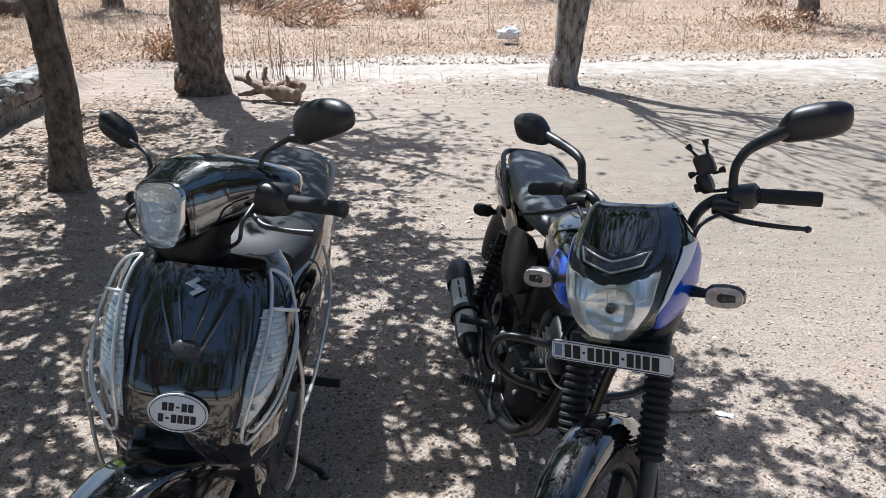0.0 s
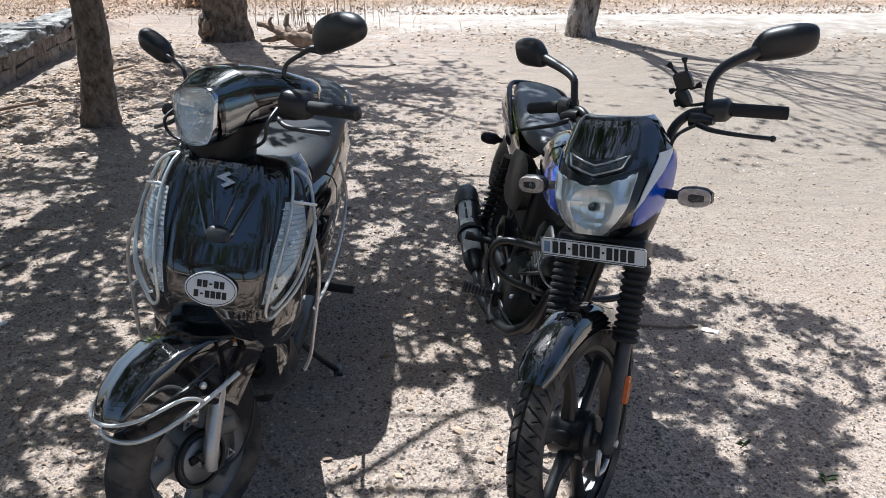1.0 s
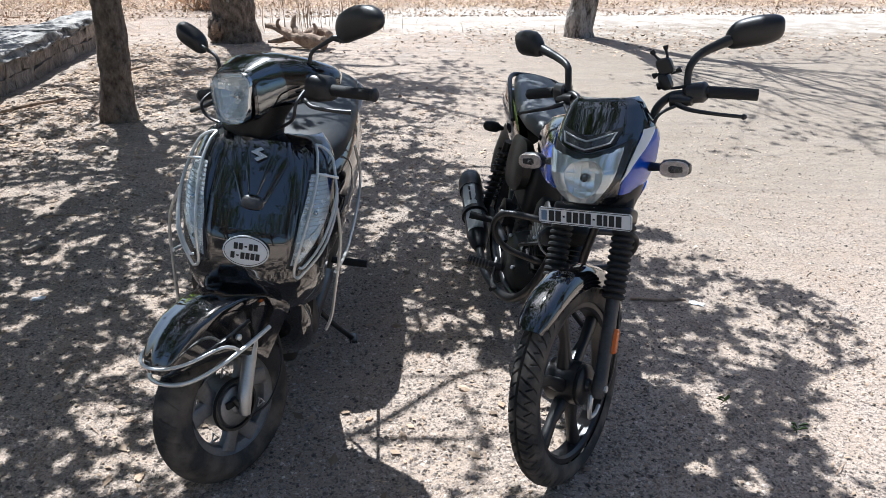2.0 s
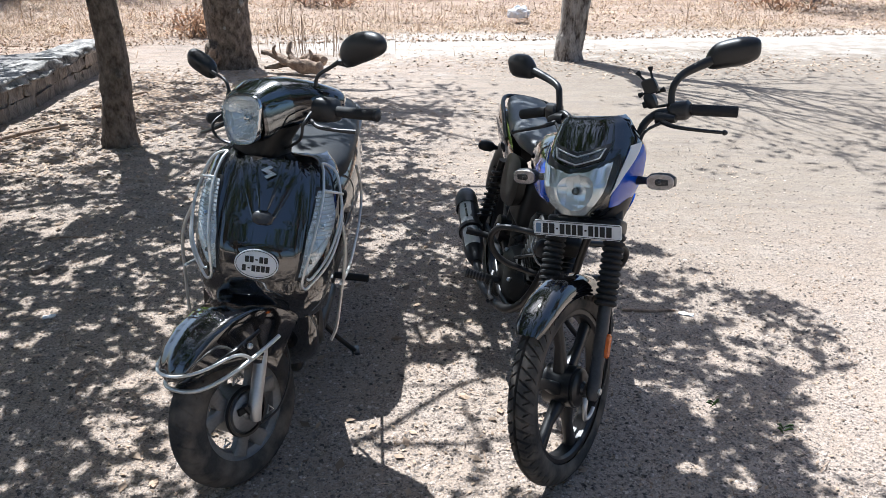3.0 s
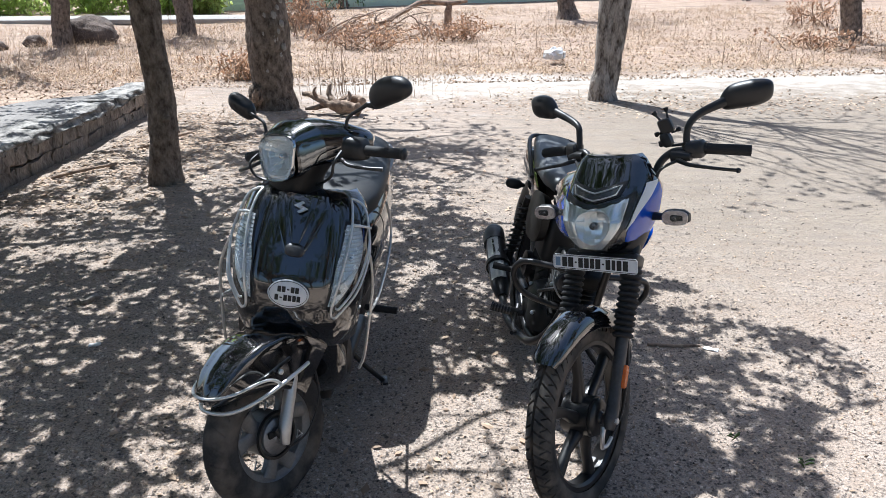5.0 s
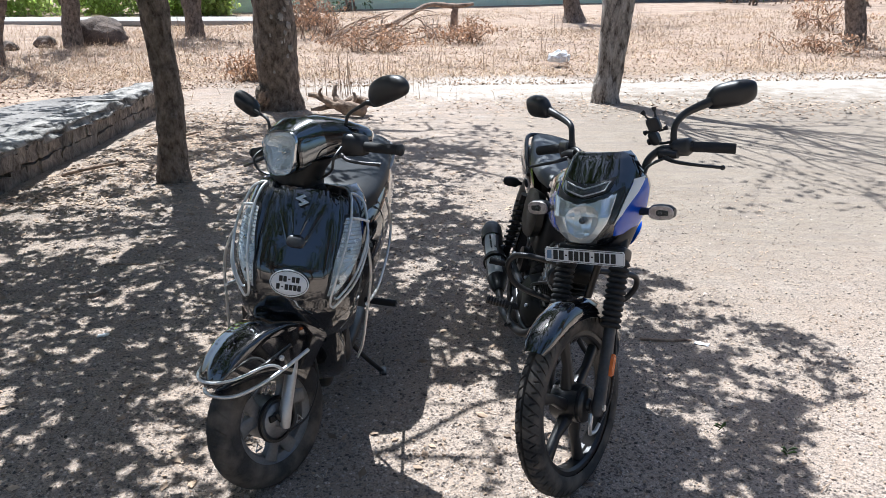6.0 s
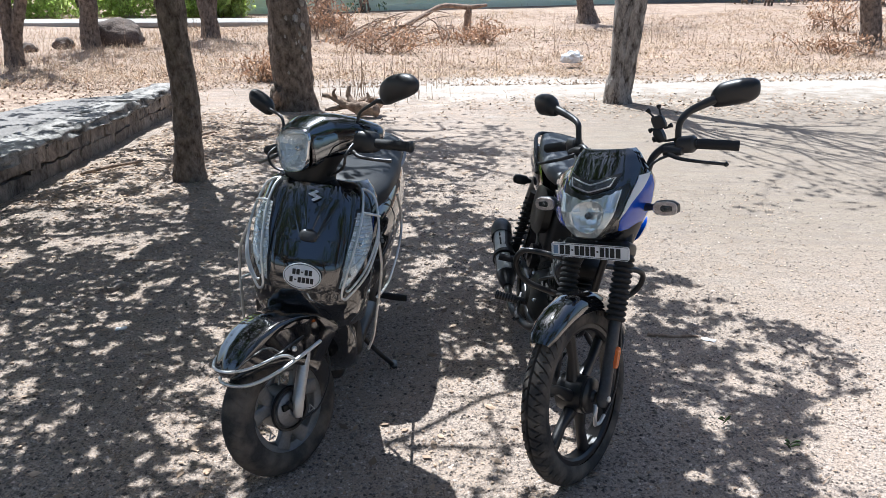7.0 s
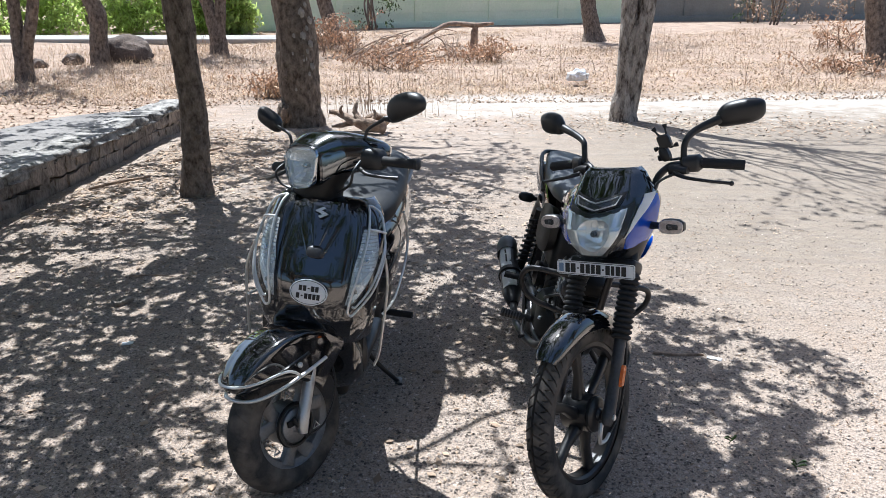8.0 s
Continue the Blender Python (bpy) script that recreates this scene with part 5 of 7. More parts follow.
    part("bulb", turned([(0, 0.0001), (0.0, 0.010), (0.018, 0.010), (0.024, 0.005), (0.025, 0.0001)], (0, 1.016, 1.055), axis=(0, 1, 0), n=16, loop=False), SILVER_TRIM, bowl, xf=SC)
    part("headlamp_lens", loft([lamp_ring(1.052, 1.0), lamp_ring(1.064, 0.90), lamp_ring(1.070, 0.60), lamp_ring(1.072, 0.2)]), LENS, cowl, "clear headlamp lens", xf=SC, sharp=80)
    # front cowl panel round the lamp, in a black metal that brightens its reflections
    def cowl_side(u, y):
        r = [float(np.interp(-y, [-q[0] for q in cowl_rows], [q[i] for q in cowl_rows])) for i in (1, 2, 3, 4)]
        x, z = math.cos(u), math.sin(u)
        return Vector((r[1] * math.copysign(abs(x) ** (2 / r[3]), x), y, r[0] + r[2] * math.copysign(abs(z) ** (2 / r[3]), z)))
    part("cowl_panel", sheet(cowl_side, lambda y: (-0.75 + 4.0 * (1.036 - y), math.pi + 0.75 - 4.0 * (1.036 - y)), list(np.linspace(0.962, 1.036, 12)), 0.0022, 0.004, nu=60), MIRROR_BLACK, cowl, "black cowl panel round the headlamp, its reflections brightened", xf=SC, sharp=60)
    for sx in (-1, 1):
        sw = part("switch_housing", loft([ring((sx * x, y, z), (0, 1, 0), (0, 0, 1), a, b, 3, 20) for x, y, z, a, b in ((0.15, 0.862, 1.056, 0.038, 0.038), (0.19, 0.856, 1.052, 0.038, 0.039), (0.218, 0.850, 1.046, 0.030, 0.032), (0.226, 0.848, 1.042, 0.018, 0.02))]), BLACK_PLASTIC, body, xf=S)
        g = [(sx * 0.215, 0.851, 1.044), (sx * 0.28, 0.839, 1.034), (sx * 0.346, 0.826, 1.025)]
        grip = part("grip", tube(g, 0.0165, 18, per=3), GRIP_RUBBER, body, "black rubber grip", xf=S)
        part("bar_end", turned([(0, 0.0001), (0, 0.018), (0.010, 0.019), (0.014, 0.014), (0.015, 0.0001)], (sx * 0.342, 0.827, 1.0255), axis=(sx, -0.19, -0.14), n=20, loop=False), BLACK_PLASTIC, grip, xf=S)
        part("brake_lever", tube([(sx * 0.175, 0.915, 1.030), (sx * 0.215, 0.932, 1.015), (sx * 0.27, 0.922, 1.003), (sx * 0.322, 0.900, 0.993)], [0.007, 0.006, 0.0055, 0.007], 10), DARK_ALLOY if sx < 0 else BLACK_METAL, body, "metal brake lever", xf=S)
        part("cable", tube([(sx * 0.185, 0.92, 1.055), (sx * 0.190, 0.965, 1.03), (sx * 0.165, 0.965, 0.985), (sx * 0.07, 0.94, 0.95)], 0.0045, 8), BLACK_PLASTIC, body, xf=S)
        # mirror: boot, stem, shell, glass facing the rider
        bx = 0.203 if sx > 0 else 0.163
        stem = part("mirror_stem", tube([(sx * bx, 0.86, 1.085), (sx * (bx + 0.002), 0.857, 1.128), (sx * (bx + 0.016), 0.852, 1.152), (sx * (bx + 0.062), 0.845, 1.172), (sx * (bx + 0.090), 0.842, 1.184)], [0.0085, 0.0055, 0.0055, 0.0060, 0.0075], 10), BLACK_PLASTIC, body, xf=S)
        part("boot", turned([(0, 0.020), (0.008, 0.019), (0.012, 0.014), (0.030, 0.010), (0.036, 0.006)], (sx * bx, 0.86, 1.080), axis=(0, 0, 1), n=16, loop=False), BLACK_PLASTIC, stem, xf=S)
        u, v, c, a, b = Vector((sx * 0.99, 0.10, 0.05)).normalized(), Vector((0, 0.05, 1)), Vector((sx * 0.339, 0.836, 1.214)), 0.087, 0.046
        if sx > 0:  # this one is knocked inwards
            u, v, c, a, b = Vector((0.80, 0.10, 0.55)).normalized(), Vector((-0.58, 0.10, 0.80)), Vector((0.325, 0.835, 1.207)), 0.058, 0.034
        v = (v - u * v.dot(u)).normalized()
        dn = u.cross(v) * (1 if u.cross(v).y > 0 else -1)
        shape = TEARDROP if sx < 0 else [(x, z * 0.9) for x, z in SWEPT]
        part("mirror_shell", mirror_body(c, u, v, dn, a, b, shape, SHELL_ROWS), BLACK_PLASTIC, stem, xf=S, sharp=60)
        root = c + u * (-0.78 * a) + v * (-0.72 * b if sx < 0 else 0.0)
        part("mirror_arm", tube([(sx * (bx + 0.086), 0.8425, 1.182), root], [0.008, 0.014], 12, per=1), BLACK_PLASTIC, stem, xf=S)
        part("mirror_glass", mirror_body(c, u, v, dn, a, b, shape, [(-0.0155, 0.86), (-0.0172, 0.86)]), SILVER_TRIM, stem, xf=S)
    return body


build_scooter()


# ---- the motorcycle: x to its right, y ahead, z up, from the rear wheel's foot ----
def build_motorcycle():
    body = thing("motorcycle", pose(0.184, 2.651, 0, 0, -11.96, 186.2), "black and blue motorcycle with crash guard, leaning on its side stand", "motorcycle")
    S = steering(-43.4, 25.77, 1.37)
    AX = Vector((0, 1.285, 0.302))
    UP = Vector((0, -0.446, 0.895))
    FW = Vector((0, 0.895, 0.446))

    def tread(turn, s):
        n = 56
        a = (turn * n + abs(s) * 1.3 + (0.5 if s < 0 else 0)) % 1
        b = (turn * n + 0.45 - abs(s) * 0.8 + (0.5 if s < 0 else 0)) % 1
        return abs(s) < 0.045 or (0.12 < abs(s) < 0.98 and a < 0.15) or (0.40 < abs(s) < 0.75 and b < 0.12)

    def make_wheel(name, c, xf, tw):
        w = part(name, tyre(c, 0.302, tw, 0.009, tread, n=784, m=60), RUBBER, body, "dusty black tyre with zigzag tread", xf=xf, sharp=30)
        prof = [(-0.024, 0.236), (-0.029, 0.231), (-0.028, 0.218), (-0.020, 0.210), (0.020, 0.210), (0.028, 0.218), (0.029, 0.231), (0.024, 0.236), (0.0, 0.226)]
        part("rim", turned(prof, c, n=72), BLACK_METAL, w, xf=xf)
        part("hub", turned([(-0.060, 0.0), (-0.060, 0.020), (-0.050, 0.028), (-0.045, 0.062), (0.045, 0.062), (0.05, 0.03), (0.06, 0.02), (0.06, 0.0)], c, n=36, loop=False), BLACK_METAL, w, xf=xf)
        for k in range(6):
            a = 2 * math.pi * k / 6 + 0.25
            a2 = a + 0.22
            p0 = c + Vector((0, math.cos(a) * 0.055, math.sin(a) * 0.055))
            p1 = c + Vector((0, math.cos(a2) * 0.13, math.sin(a2) * 0.13))
            p2 = c + Vector((0, math.cos(a2 - 0.04) * 0.222, math.sin(a2 - 0.04) * 0.222))
            rr = []
            for p, q, s, t in ((p0, p1 - p0, 0.022, 0.020), (p1, p2 - p0, 0.014, 0.015), (p2, p2 - p1, 0.016, 0.021)):
                rr.append(ring(p, (1, 0, 0), q.normalized().cross(Vector((1, 0, 0))), s, t, 3.2, 14))
            part("spoke", loft(rr), BLACK_METAL, w, xf=xf)
        return w

    front = make_wheel("front_wheel", AX, S, 0.078)
    part("brake_plate", turned([(-0.072, 0.0), (-0.072, 0.016), (-0.064, 0.022), (-0.062, 0.050), (-0.055, 0.058), (-0.046, 0.058)], AX, n=36, loop=False), BLACK_METAL, front, xf=S)
    part("brake_arm", tube([AX + Vector((-0.078, 0.015, -0.02)), AX + Vector((-0.080, 0.028, -0.05)), AX + Vector((-0.078, 0.030, -0.085))], [0.009, 0.007, 0.006], 8), BRIGHT_ALLOY, front, "bare metal brake arm", xf=S)
    part("adjuster", tube([AX + Vector((-0.078, 0.030, -0.085)), AX + Vector((-0.080, 0.0, -0.088)), AX + Vector((-0.080, -0.03, -0.075))], 0.006, 8), BRIGHT_ALLOY, front, xf=S)
    part("brake_cable", tube([AX + Vector((-0.080, -0.03, -0.075)), AX + Vector((-0.095, -0.09, 0.0)), AX + Vector((-0.105, -0.13, 0.18)), AX + Vector((-0.075, -0.20, 0.42)), AX + Vector((-0.06, -0.27, 0.60))], 0.0045, 8), BLACK_PLASTIC, front, xf=S)
    part("axle_nut", turned([(-0.012, 0.0), (-0.012, 0.010), (0.0, 0.012), (0.01, 0.012)], AX + Vector((-0.108, 0, 0)), n=6, loop=False), CHROME, front, xf=S)

    # fork: lower legs, rubber gaiters, clamps
    for sx in (-1, 1):
        o = Vector((sx * 0.096, 0, 0))
        leg = part("fork_leg", tube([AX + o - UP * 0.03, AX + o, AX + o + UP * 0.06 - FW * 0.004, AX + o + UP * 0.27], [0.013, 0.022, 0.0195, 0.0195], 16), DARK_ALLOY, body, "dark grey lower fork leg", xf=S)
        prof = []
        for k in range(12):
            s = 0.25 + 0.018 * k
            prof += [(s, 0.025), (s + 0.006, 0.033), (s + 0.012, 0.033)]
        prof += [(0.47, 0.025)]
        part("gaiter", turned(prof, AX + o, axis=UP, n=24, loop=False), GRIP_RUBBER, body, "black ribbed rubber gaiter", xf=S)
        part("fork_tube", tube([AX + o + UP * 0.46, AX + o + UP * 0.70], 0.017, 14), BLACK_METAL, body, xf=S)
        part("side_reflector", loft([ring(AX + Vector((sx * 0.120, 0, 0)) + UP * 0.135 + FW * (-0.01) + Vector((sx * d, 0, 0)), UP, FW, a, b, 5, 16) for d, a, b in ((-0.010, 0.036, 0.012), (0.0, 0.036, 0.012), (0.004, 0.032, 0.009))]), AMBER, leg, "amber side reflector", xf=S)
        part("fender_stay", tube([AX + o * 0.98 + UP * 0.10 - FW * 0.03, AX + o * 0.9 + UP * 0.2 - FW * 0.10, AX + o * 0.72 + UP * 0.28 - FW * 0.05], 0.006, 8), BLACK_METAL, body, xf=S)
    part("lower_clamp", slab((AX + UP * 0.49).to_tuple(), (0.24, 0.07, 0.045), 0.012, rot=(26.5, 0, 0), seg=3), BLACK_METAL, body, xf=S)
    part("upper_clamp", slab((AX + UP * 0.69).to_tuple(), (0.23, 0.07, 0.03), 0.01, rot=(26.5, 0, 0), seg=3), BLACK_METAL, body, xf=S)

    # front mudguard
    keys = [(50, 0.326, 0.034, 0.02), (55, 0.335, 0.046, 0.032), (63, 0.339, 0.052, 0.042), (74, 0.340, 0.055, 0.050), (86, 0.342, 0.057, 0.056), (104, 0.342, 0.058, 0.060), (122, 0.342, 0.058, 0.06), (140, 0.340, 0.057, 0.055), (155, 0.336, 0.055, 0.05)]
    loops = []
    for a, r, w, drop in keys:
        a = radians(a)
        out = []
        for inner in (0, 1):
            row = []
            for k in range(15):
                s = -1 + 2 * k / 14
                dr = drop * (1 - math.cos(s * math.pi / 2)) ** 1.3 + 0.004 * inner
                row.append(AX + Vector((w * math.sin(s * math.pi / 2) * (1 - 0.05 * inner), math.cos(a) * (r - dr), math.sin(a) * (r - dr))))
            out += row if not inner else row[::-1]
        loops.append(out)
    part("front_mudguard", loft(loops), BLACK_PAINT, body, xf=S, sharp=50)

    # headlamp cowl
    ZC = [0.765, 0.79, 0.83, 0.88, 0.935, 0.965, 1.0, 1.040, 1.058]
    YF = [1.085, 1.128, 1.142, 1.135, 1.108, 1.088, 1.056, 1.020, 1.003]
    HW = [0.070, 0.100, 0.128, 0.146, 0.149, 0.144, 0.129, 0.108, 0.088]
    SW = [0.08, 0.12, 0.15, 0.165, 0.16, 0.14, 0.09, 0.05, 0.035]

    def cowl(u, z):
        w, f, s = (float(np.interp(z, ZC, q)) for q in (HW, YF, SW))
        return Vector((w * (0.6 * math.sin(u * math.pi / 2) + 0.4 * u), f - s * (0.35 * abs(u) ** 2 + 0.65 * abs(u) ** 4.5), z))

    rows = []
    for z in np.linspace(0.765, 1.056, 18):
        f = [cowl(-1 + 2 * k / 28, z) for k in range(29)]
        bk = [Vector((p.x * 0.93, p.y - 0.03 - 0.055 * (1 - (p.x / 0.16) ** 2) * (1 if z < 0.97 else 0.2), p.z)) for p in f[::-1]]
        rows.append(f + bk)
    head = part("headlamp_cowl", loft(rows), BLACK_PAINT, body, "black and blue headlamp cowl", xf=S, sharp=45)
    part("visor", sheet(cowl, lambda z: (-0.93 + 0.10 * max(0, (z - 1.045) / 0.016) ** 2, 0.93 - 0.10 * max(0, (z - 1.045) / 0.016) ** 2), list(np.linspace(0.972, 1.061, 16)), 0.0025, 0.003), BLACK_PAINT, head, "black glossy visor", xf=S, sharp=70)
    # headlamp: five-cornered, its top edge dipping to the middle, rounded at the bottom
    def lamp_at(u, k):
        return cowl(u, 0.797 + k * (0.120 + 0.026 * (abs(u) / 0.55) ** 1.5))

    def lamp_lim(k, g=0.0):
        q = max(0.0, min(1.0, k))
        w = 0.25 + 0.22 * min(1, q / 0.45) ** 0.6 + 0.14 * q + g
        return (-w, w)
    ks = [0, 0.03, 0.08, 0.16, 0.28, 0.42, 0.56, 0.7, 0.85, 1.0]
    bez = part("headlamp_bezel", sheet(lamp_at, lambda k: lamp_lim(k, 0.055), [-0.07] + ks + [1.06], 0.005, 0.008), BLACK_PLASTIC, head, xf=S)

    def dish(u, k):
        d = min(1.0, math.hypot((u + 0.06) / 0.30, (k - 0.55) / 0.42))
        return lamp_at(u, k) + Vector((0, 0.029 - 0.021 * (1 - d * d) ** 0.8, 0))
    part("reflector", sheet(faceted(dish, 9, 3.0, 0.0, 0.0013, 0.0), lamp_lim, list(np.linspace(0.001, 0.999, 61)), 0.0, 0.003, nu=110), REFLECTOR, bez, xf=S, sharp=12)
    part("bulb_shade", turned([(0, 0.0001), (0.0, 0.010), (0.008, 0.011), (0.013, 0.009), (0.017, 0.005), (0.018, 0.0001)], cowl(-0.06, 0.868) + Vector((0, 0.012, 0)), axis=(0, 1, 0), n=24, loop=False), DARK_ALLOY, bez, xf=S)
    part("lens", sheet(lamp_at, lamp_lim, ks, 0.034, 0.003), LENS, bez, "clear headlamp lens", xf=S, sharp=80)
    # slim swept day lamp above, in a silver frame
    def day_at(u, k):
        return cowl(u, 0.936 + 0.022 * (abs(u) / 0.45) ** 1.1 + k * 0.021)

    def day_lim(k, g=0.0):
        w = 0.36 + 0.09 * k + g
        return (-w, w)
    dk = list(np.linspace(0, 1, 6))
    day = part("day_lamp", sheet(day_at, lambda k: day_lim(k, 0.06), [-0.30] + dk + [1.28], 0.010, 0.010), BLACK_PLASTIC, head, xf=S, sharp=50)
    line = [day_at(u, 0) for u in np.linspace(-0.36, 0.36, 9)] + [day_at(u, 1) for u in np.linspace(0.45, -0.45, 11)]
    part("frame", tube([q + Vector((0, 0.014, 0.003)) for q in line], 0.0026, 6, closed=True, per=1), BRIGHT_ALLOY, day, "silver frame", xf=S)
    part("reflector", sheet(faceted(day_at, 12, 2.0, 0.0, 0.002), day_lim, dk, 0.0115, 0.002, nu=60), DARK_ALLOY, day, xf=S, sharp=12)
    part("lens", sheet(day_at, day_lim, dk, 0.0155, 0.002), LENS, day, xf=S)
    # blue flanks with a white flash
    for sx in (-1, 1):
        def blue(z, sx=sx):
            lo = float(np.interp(z, [0.80, 0.84, 0.936, 0.968], [0.66, 0.62, 0.72, 0.80]))
            return (lo, 1.0) if sx > 0 else (-1.0, -lo)
        part("blue_flank", sheet(cowl, blue, list(np.linspace(0.812, 0.968, 12)), 0.004, 0.005), BLUE_PAINT, head, "blue painted flank", xf=S, sharp=60)

        def flash(z, sx=sx):
            lo = float(np.interp(z, [0.848, 0.90, 0.936, 0.975], [0.585, 0.65, 0.71, 0.82]))
            hi = float(np.interp(z, [0.848, 0.90, 0.936, 0.975], [0.59, 0.74, 0.86, 0.985]))
            return (lo, hi) if sx > 0 else (-hi, -lo)
        part("white_flash", sheet(cowl, flash, list(np.linspace(0.848, 0.976, 14)), 0.0062, 0.0025), WHITE_PAINT, head, "white flash", xf=S, sharp=60)
        wing = [Vector((sx * x, y, z)) for x, y, z in ((0.122, 0.985, 0.962), (0.124, 0.99, 0.92), (0.114, 0.985, 0.87), (0.094, 0.975, 0.825))]
        wr = []
        for (p, wd) in zip(wing, (0.02, 0.055, 0.05, 0.02)):
            wr.append(ring(p - Vector((sx * 0.006, wd * 0.6, 0)), (sx * 0.10, 1, 0), (1, 0, 0), wd, 0.008, 2.6, 16))
        part("cowl_wing", loft(wr), BLACK_PAINT, head, "black painted flank", xf=S, sharp=60)
        # indicator
        st = part("indicator_stalk", tube([(sx * 0.135, 1.0, 0.870), (sx * 0.185, 1.018, 0.874)], [0.014, 0.010], 12), BLACK_PLASTIC, body, xf=S)
        shell = part("indicator", loft([ring((sx * x, 1.020, 0.875), (0, 1, 0), (0, 0, 1), a, b, 2.6, 20) for x, a, b in ((0.178, 0.010, 0.010), (0.190, 0.018, 0.021), (0.215, 0.020, 0.025), (0.245, 0.018, 0.023), (0.262, 0.010, 0.013))]), BLACK_PLASTIC, body, "indicator with clear lens", xf=S)
        part("lens", loft([ring((sx * 0.222, 1.035 + d, 0.875), (sx, -0.05, 0), (0, 0, 1), a, b, 2.8, 24) for d, a, b in ((-0.004, 0.040, 0.0235), (0.006, 0.039, 0.0225), (0.012, 0.028, 0.014))]), LENS, shell, xf=S, sharp=70)
        part("reflector", loft([ring((sx * 0.222, 1.0405 + d, 0.875), (sx, -0.05, 0), (0, 0, 1), a, b, 2.8, 24) for d, a, b in ((-0.008, 0.039, 0.0225), (-0.002, 0.038, 0.0215))]), INDICATOR, shell, xf=S)
        part("bulb", turned([(0, 0.0001), (0, 0.005), (0.003, 0.005), (0.005, 0.003), (0.006, 0.0001)], (sx * 0.222, 1.0405, 0.875), axis=(0, 1, 0), n=14, loop=False), DARK_ALLOY, shell, xf=S)
    part("lower_cowl", loft([ring((0, y, z), (1, 0, 0), (0, 1, 0.3), a, b, 2.8, 24) for z, y, a, b in ((0.70, 1.035, 0.06, 0.03), (0.75, 1.04, 0.10, 0.045), (0.80, 1.03, 0.12, 0.06), (0.84, 1.0, 0.13, 0.06))]), BLACK_PLASTIC, body, xf=S)

    # front number plate with plain bars
    pm = Matrix.Translation((0, 1.138, 0.745)) @ Matrix((Vector((-1, 0, 0)), Vector((0, -0.10, 0.995)), Vector((0, 0.995, 0.10)))).transposed().to_4x4()
    w, h = 0.1425, 0.0235
    plate = part("number_plate", prism([(-w + 0.006, -h), (w - 0.006, -h), (w, -h + 0.006), (w, h - 0.006), (w - 0.006, h), (-w + 0.006, h), (-w, h - 0.006), (-w, -h + 0.006)], pm, 0.003), WHITE_PAINT, body, "narrow white number plate with dark bars", xf=S)
    lift = pm @ Matrix.Translation((0, 0, 0.0032))
    edge = [lift @ Vector(q) for q in ((-w + 0.004, -h + 0.003, 0), (w - 0.004, -h + 0.003, 0), (w - 0.004, h - 0.003, 0), (-w + 0.004, h - 0.003, 0))]
    part("border", tube(edge, 0.0010, 5, closed=True, per=1), INK, plate, xf=S)
    part("badge", bars([(-0.134, -0.117, -0.014)], lift, 0.028), PALE_BLUE, plate, "pale blue badge", xf=S)
    marks = []
    x = -0.110
    for k, wd in enumerate((0.0165, 0.0175, 0.0085, 0.0155, 0.0155, 0.0135, 0.0165, 0.0085, 0.0155, 0.0115, 0.0155, 0.0165)):
        if wd < 0.01:
            marks.append((x + 0.001, x + wd - 0.001, -0.002, 0.005))
        else:
            marks.append((x, x + wd, -0.0155, 0.031))
        x += wd + 0.0047
    for a, b, y, hh in marks:
        part("mark", bars([(a, b, y)], lift, hh), INK, plate, xf=S)
    part("plate_bracket", slab((0, 1.105, 0.748), (0.14, 0.06, 0.02), 0.004), BLACK_METAL, body, xf=S)

    # handlebar
    bar = [(-0.362, 0.760, 1.030), (-0.25, 0.806, 1.046), (-0.185, 0.840, 1.046), (-0.150, 0.858, 1.042), (-0.118, 0.880, 1.012), (-0.100, 0.905, 0.955), (-0.07, 0.915, 0.935), (0.07, 0.915, 0.935), (0.100, 0.905, 0.955), (0.118, 0.880, 1.012), (0.150, 0.858, 1.042), (0.185, 0.840, 1.046), (0.25, 0.806, 1.046), (0.362, 0.760, 1.030)]
    part("handlebar", tube(bar, 0.0125, 12), BLACK_METAL, body, xf=S)
    for sx in (-1, 1):
        grip = part("grip", tube([(sx * 0.242, 0.809, 1.0465), (sx * 0.30, 0.786, 1.039), (sx * 0.365, 0.759, 1.030)], 0.0172, 18, per=3), GRIP_RUBBER, body, "black rubber grip", xf=S)
        part("switch_housing", loft([ring((sx * x, y, z), (0, 1, 0), (0, 0, 1), a, b, 3, 20) for x, y, z, a, b in ((0.188, 0.838, 1.046, 0.020, 0.020), (0.196, 0.834, 1.047, 0.028, 0.028), (0.232, 0.815, 1.047, 0.028, 0.029), (0.241, 0.811, 1.046, 0.02, 0.02))]), BLACK_PLASTIC, body, xf=S)
        part("perch", loft([ring((sx * x, y, z), (0, 1, 0), (0, 0, 1), a, b, 2.6, 16) for x, y, z, a, b in ((0.155, 0.868, 1.032, 0.018, 0.018), (0.185, 0.862, 1.032, 0.024, 0.018), (0.212, 0.856, 1.028, 0.016, 0.012))]), BLACK_METAL, body, xf=S)
        part("lever", tube([(sx * 0.175, 0.880, 1.024), (sx * 0.22, 0.900, 1.012), (sx * 0.29, 0.888, 0.999), (sx * 0.352, 0.855, 0.986)], [0.009, 0.0065, 0.0055, 0.0055], 10), BLACK_METAL, body, "black hand lever", xf=S)
        part("lever_ball", turned([(-0.009, 0.0001), (-0.006, 0.006), (0, 0.0088), (0.006, 0.006), (0.009, 0.0001)], (sx * 0.354, 0.854, 0.9855), axis=(sx, -0.3, -0.2), n=14, loop=False), BLACK_METAL, body, xf=S)
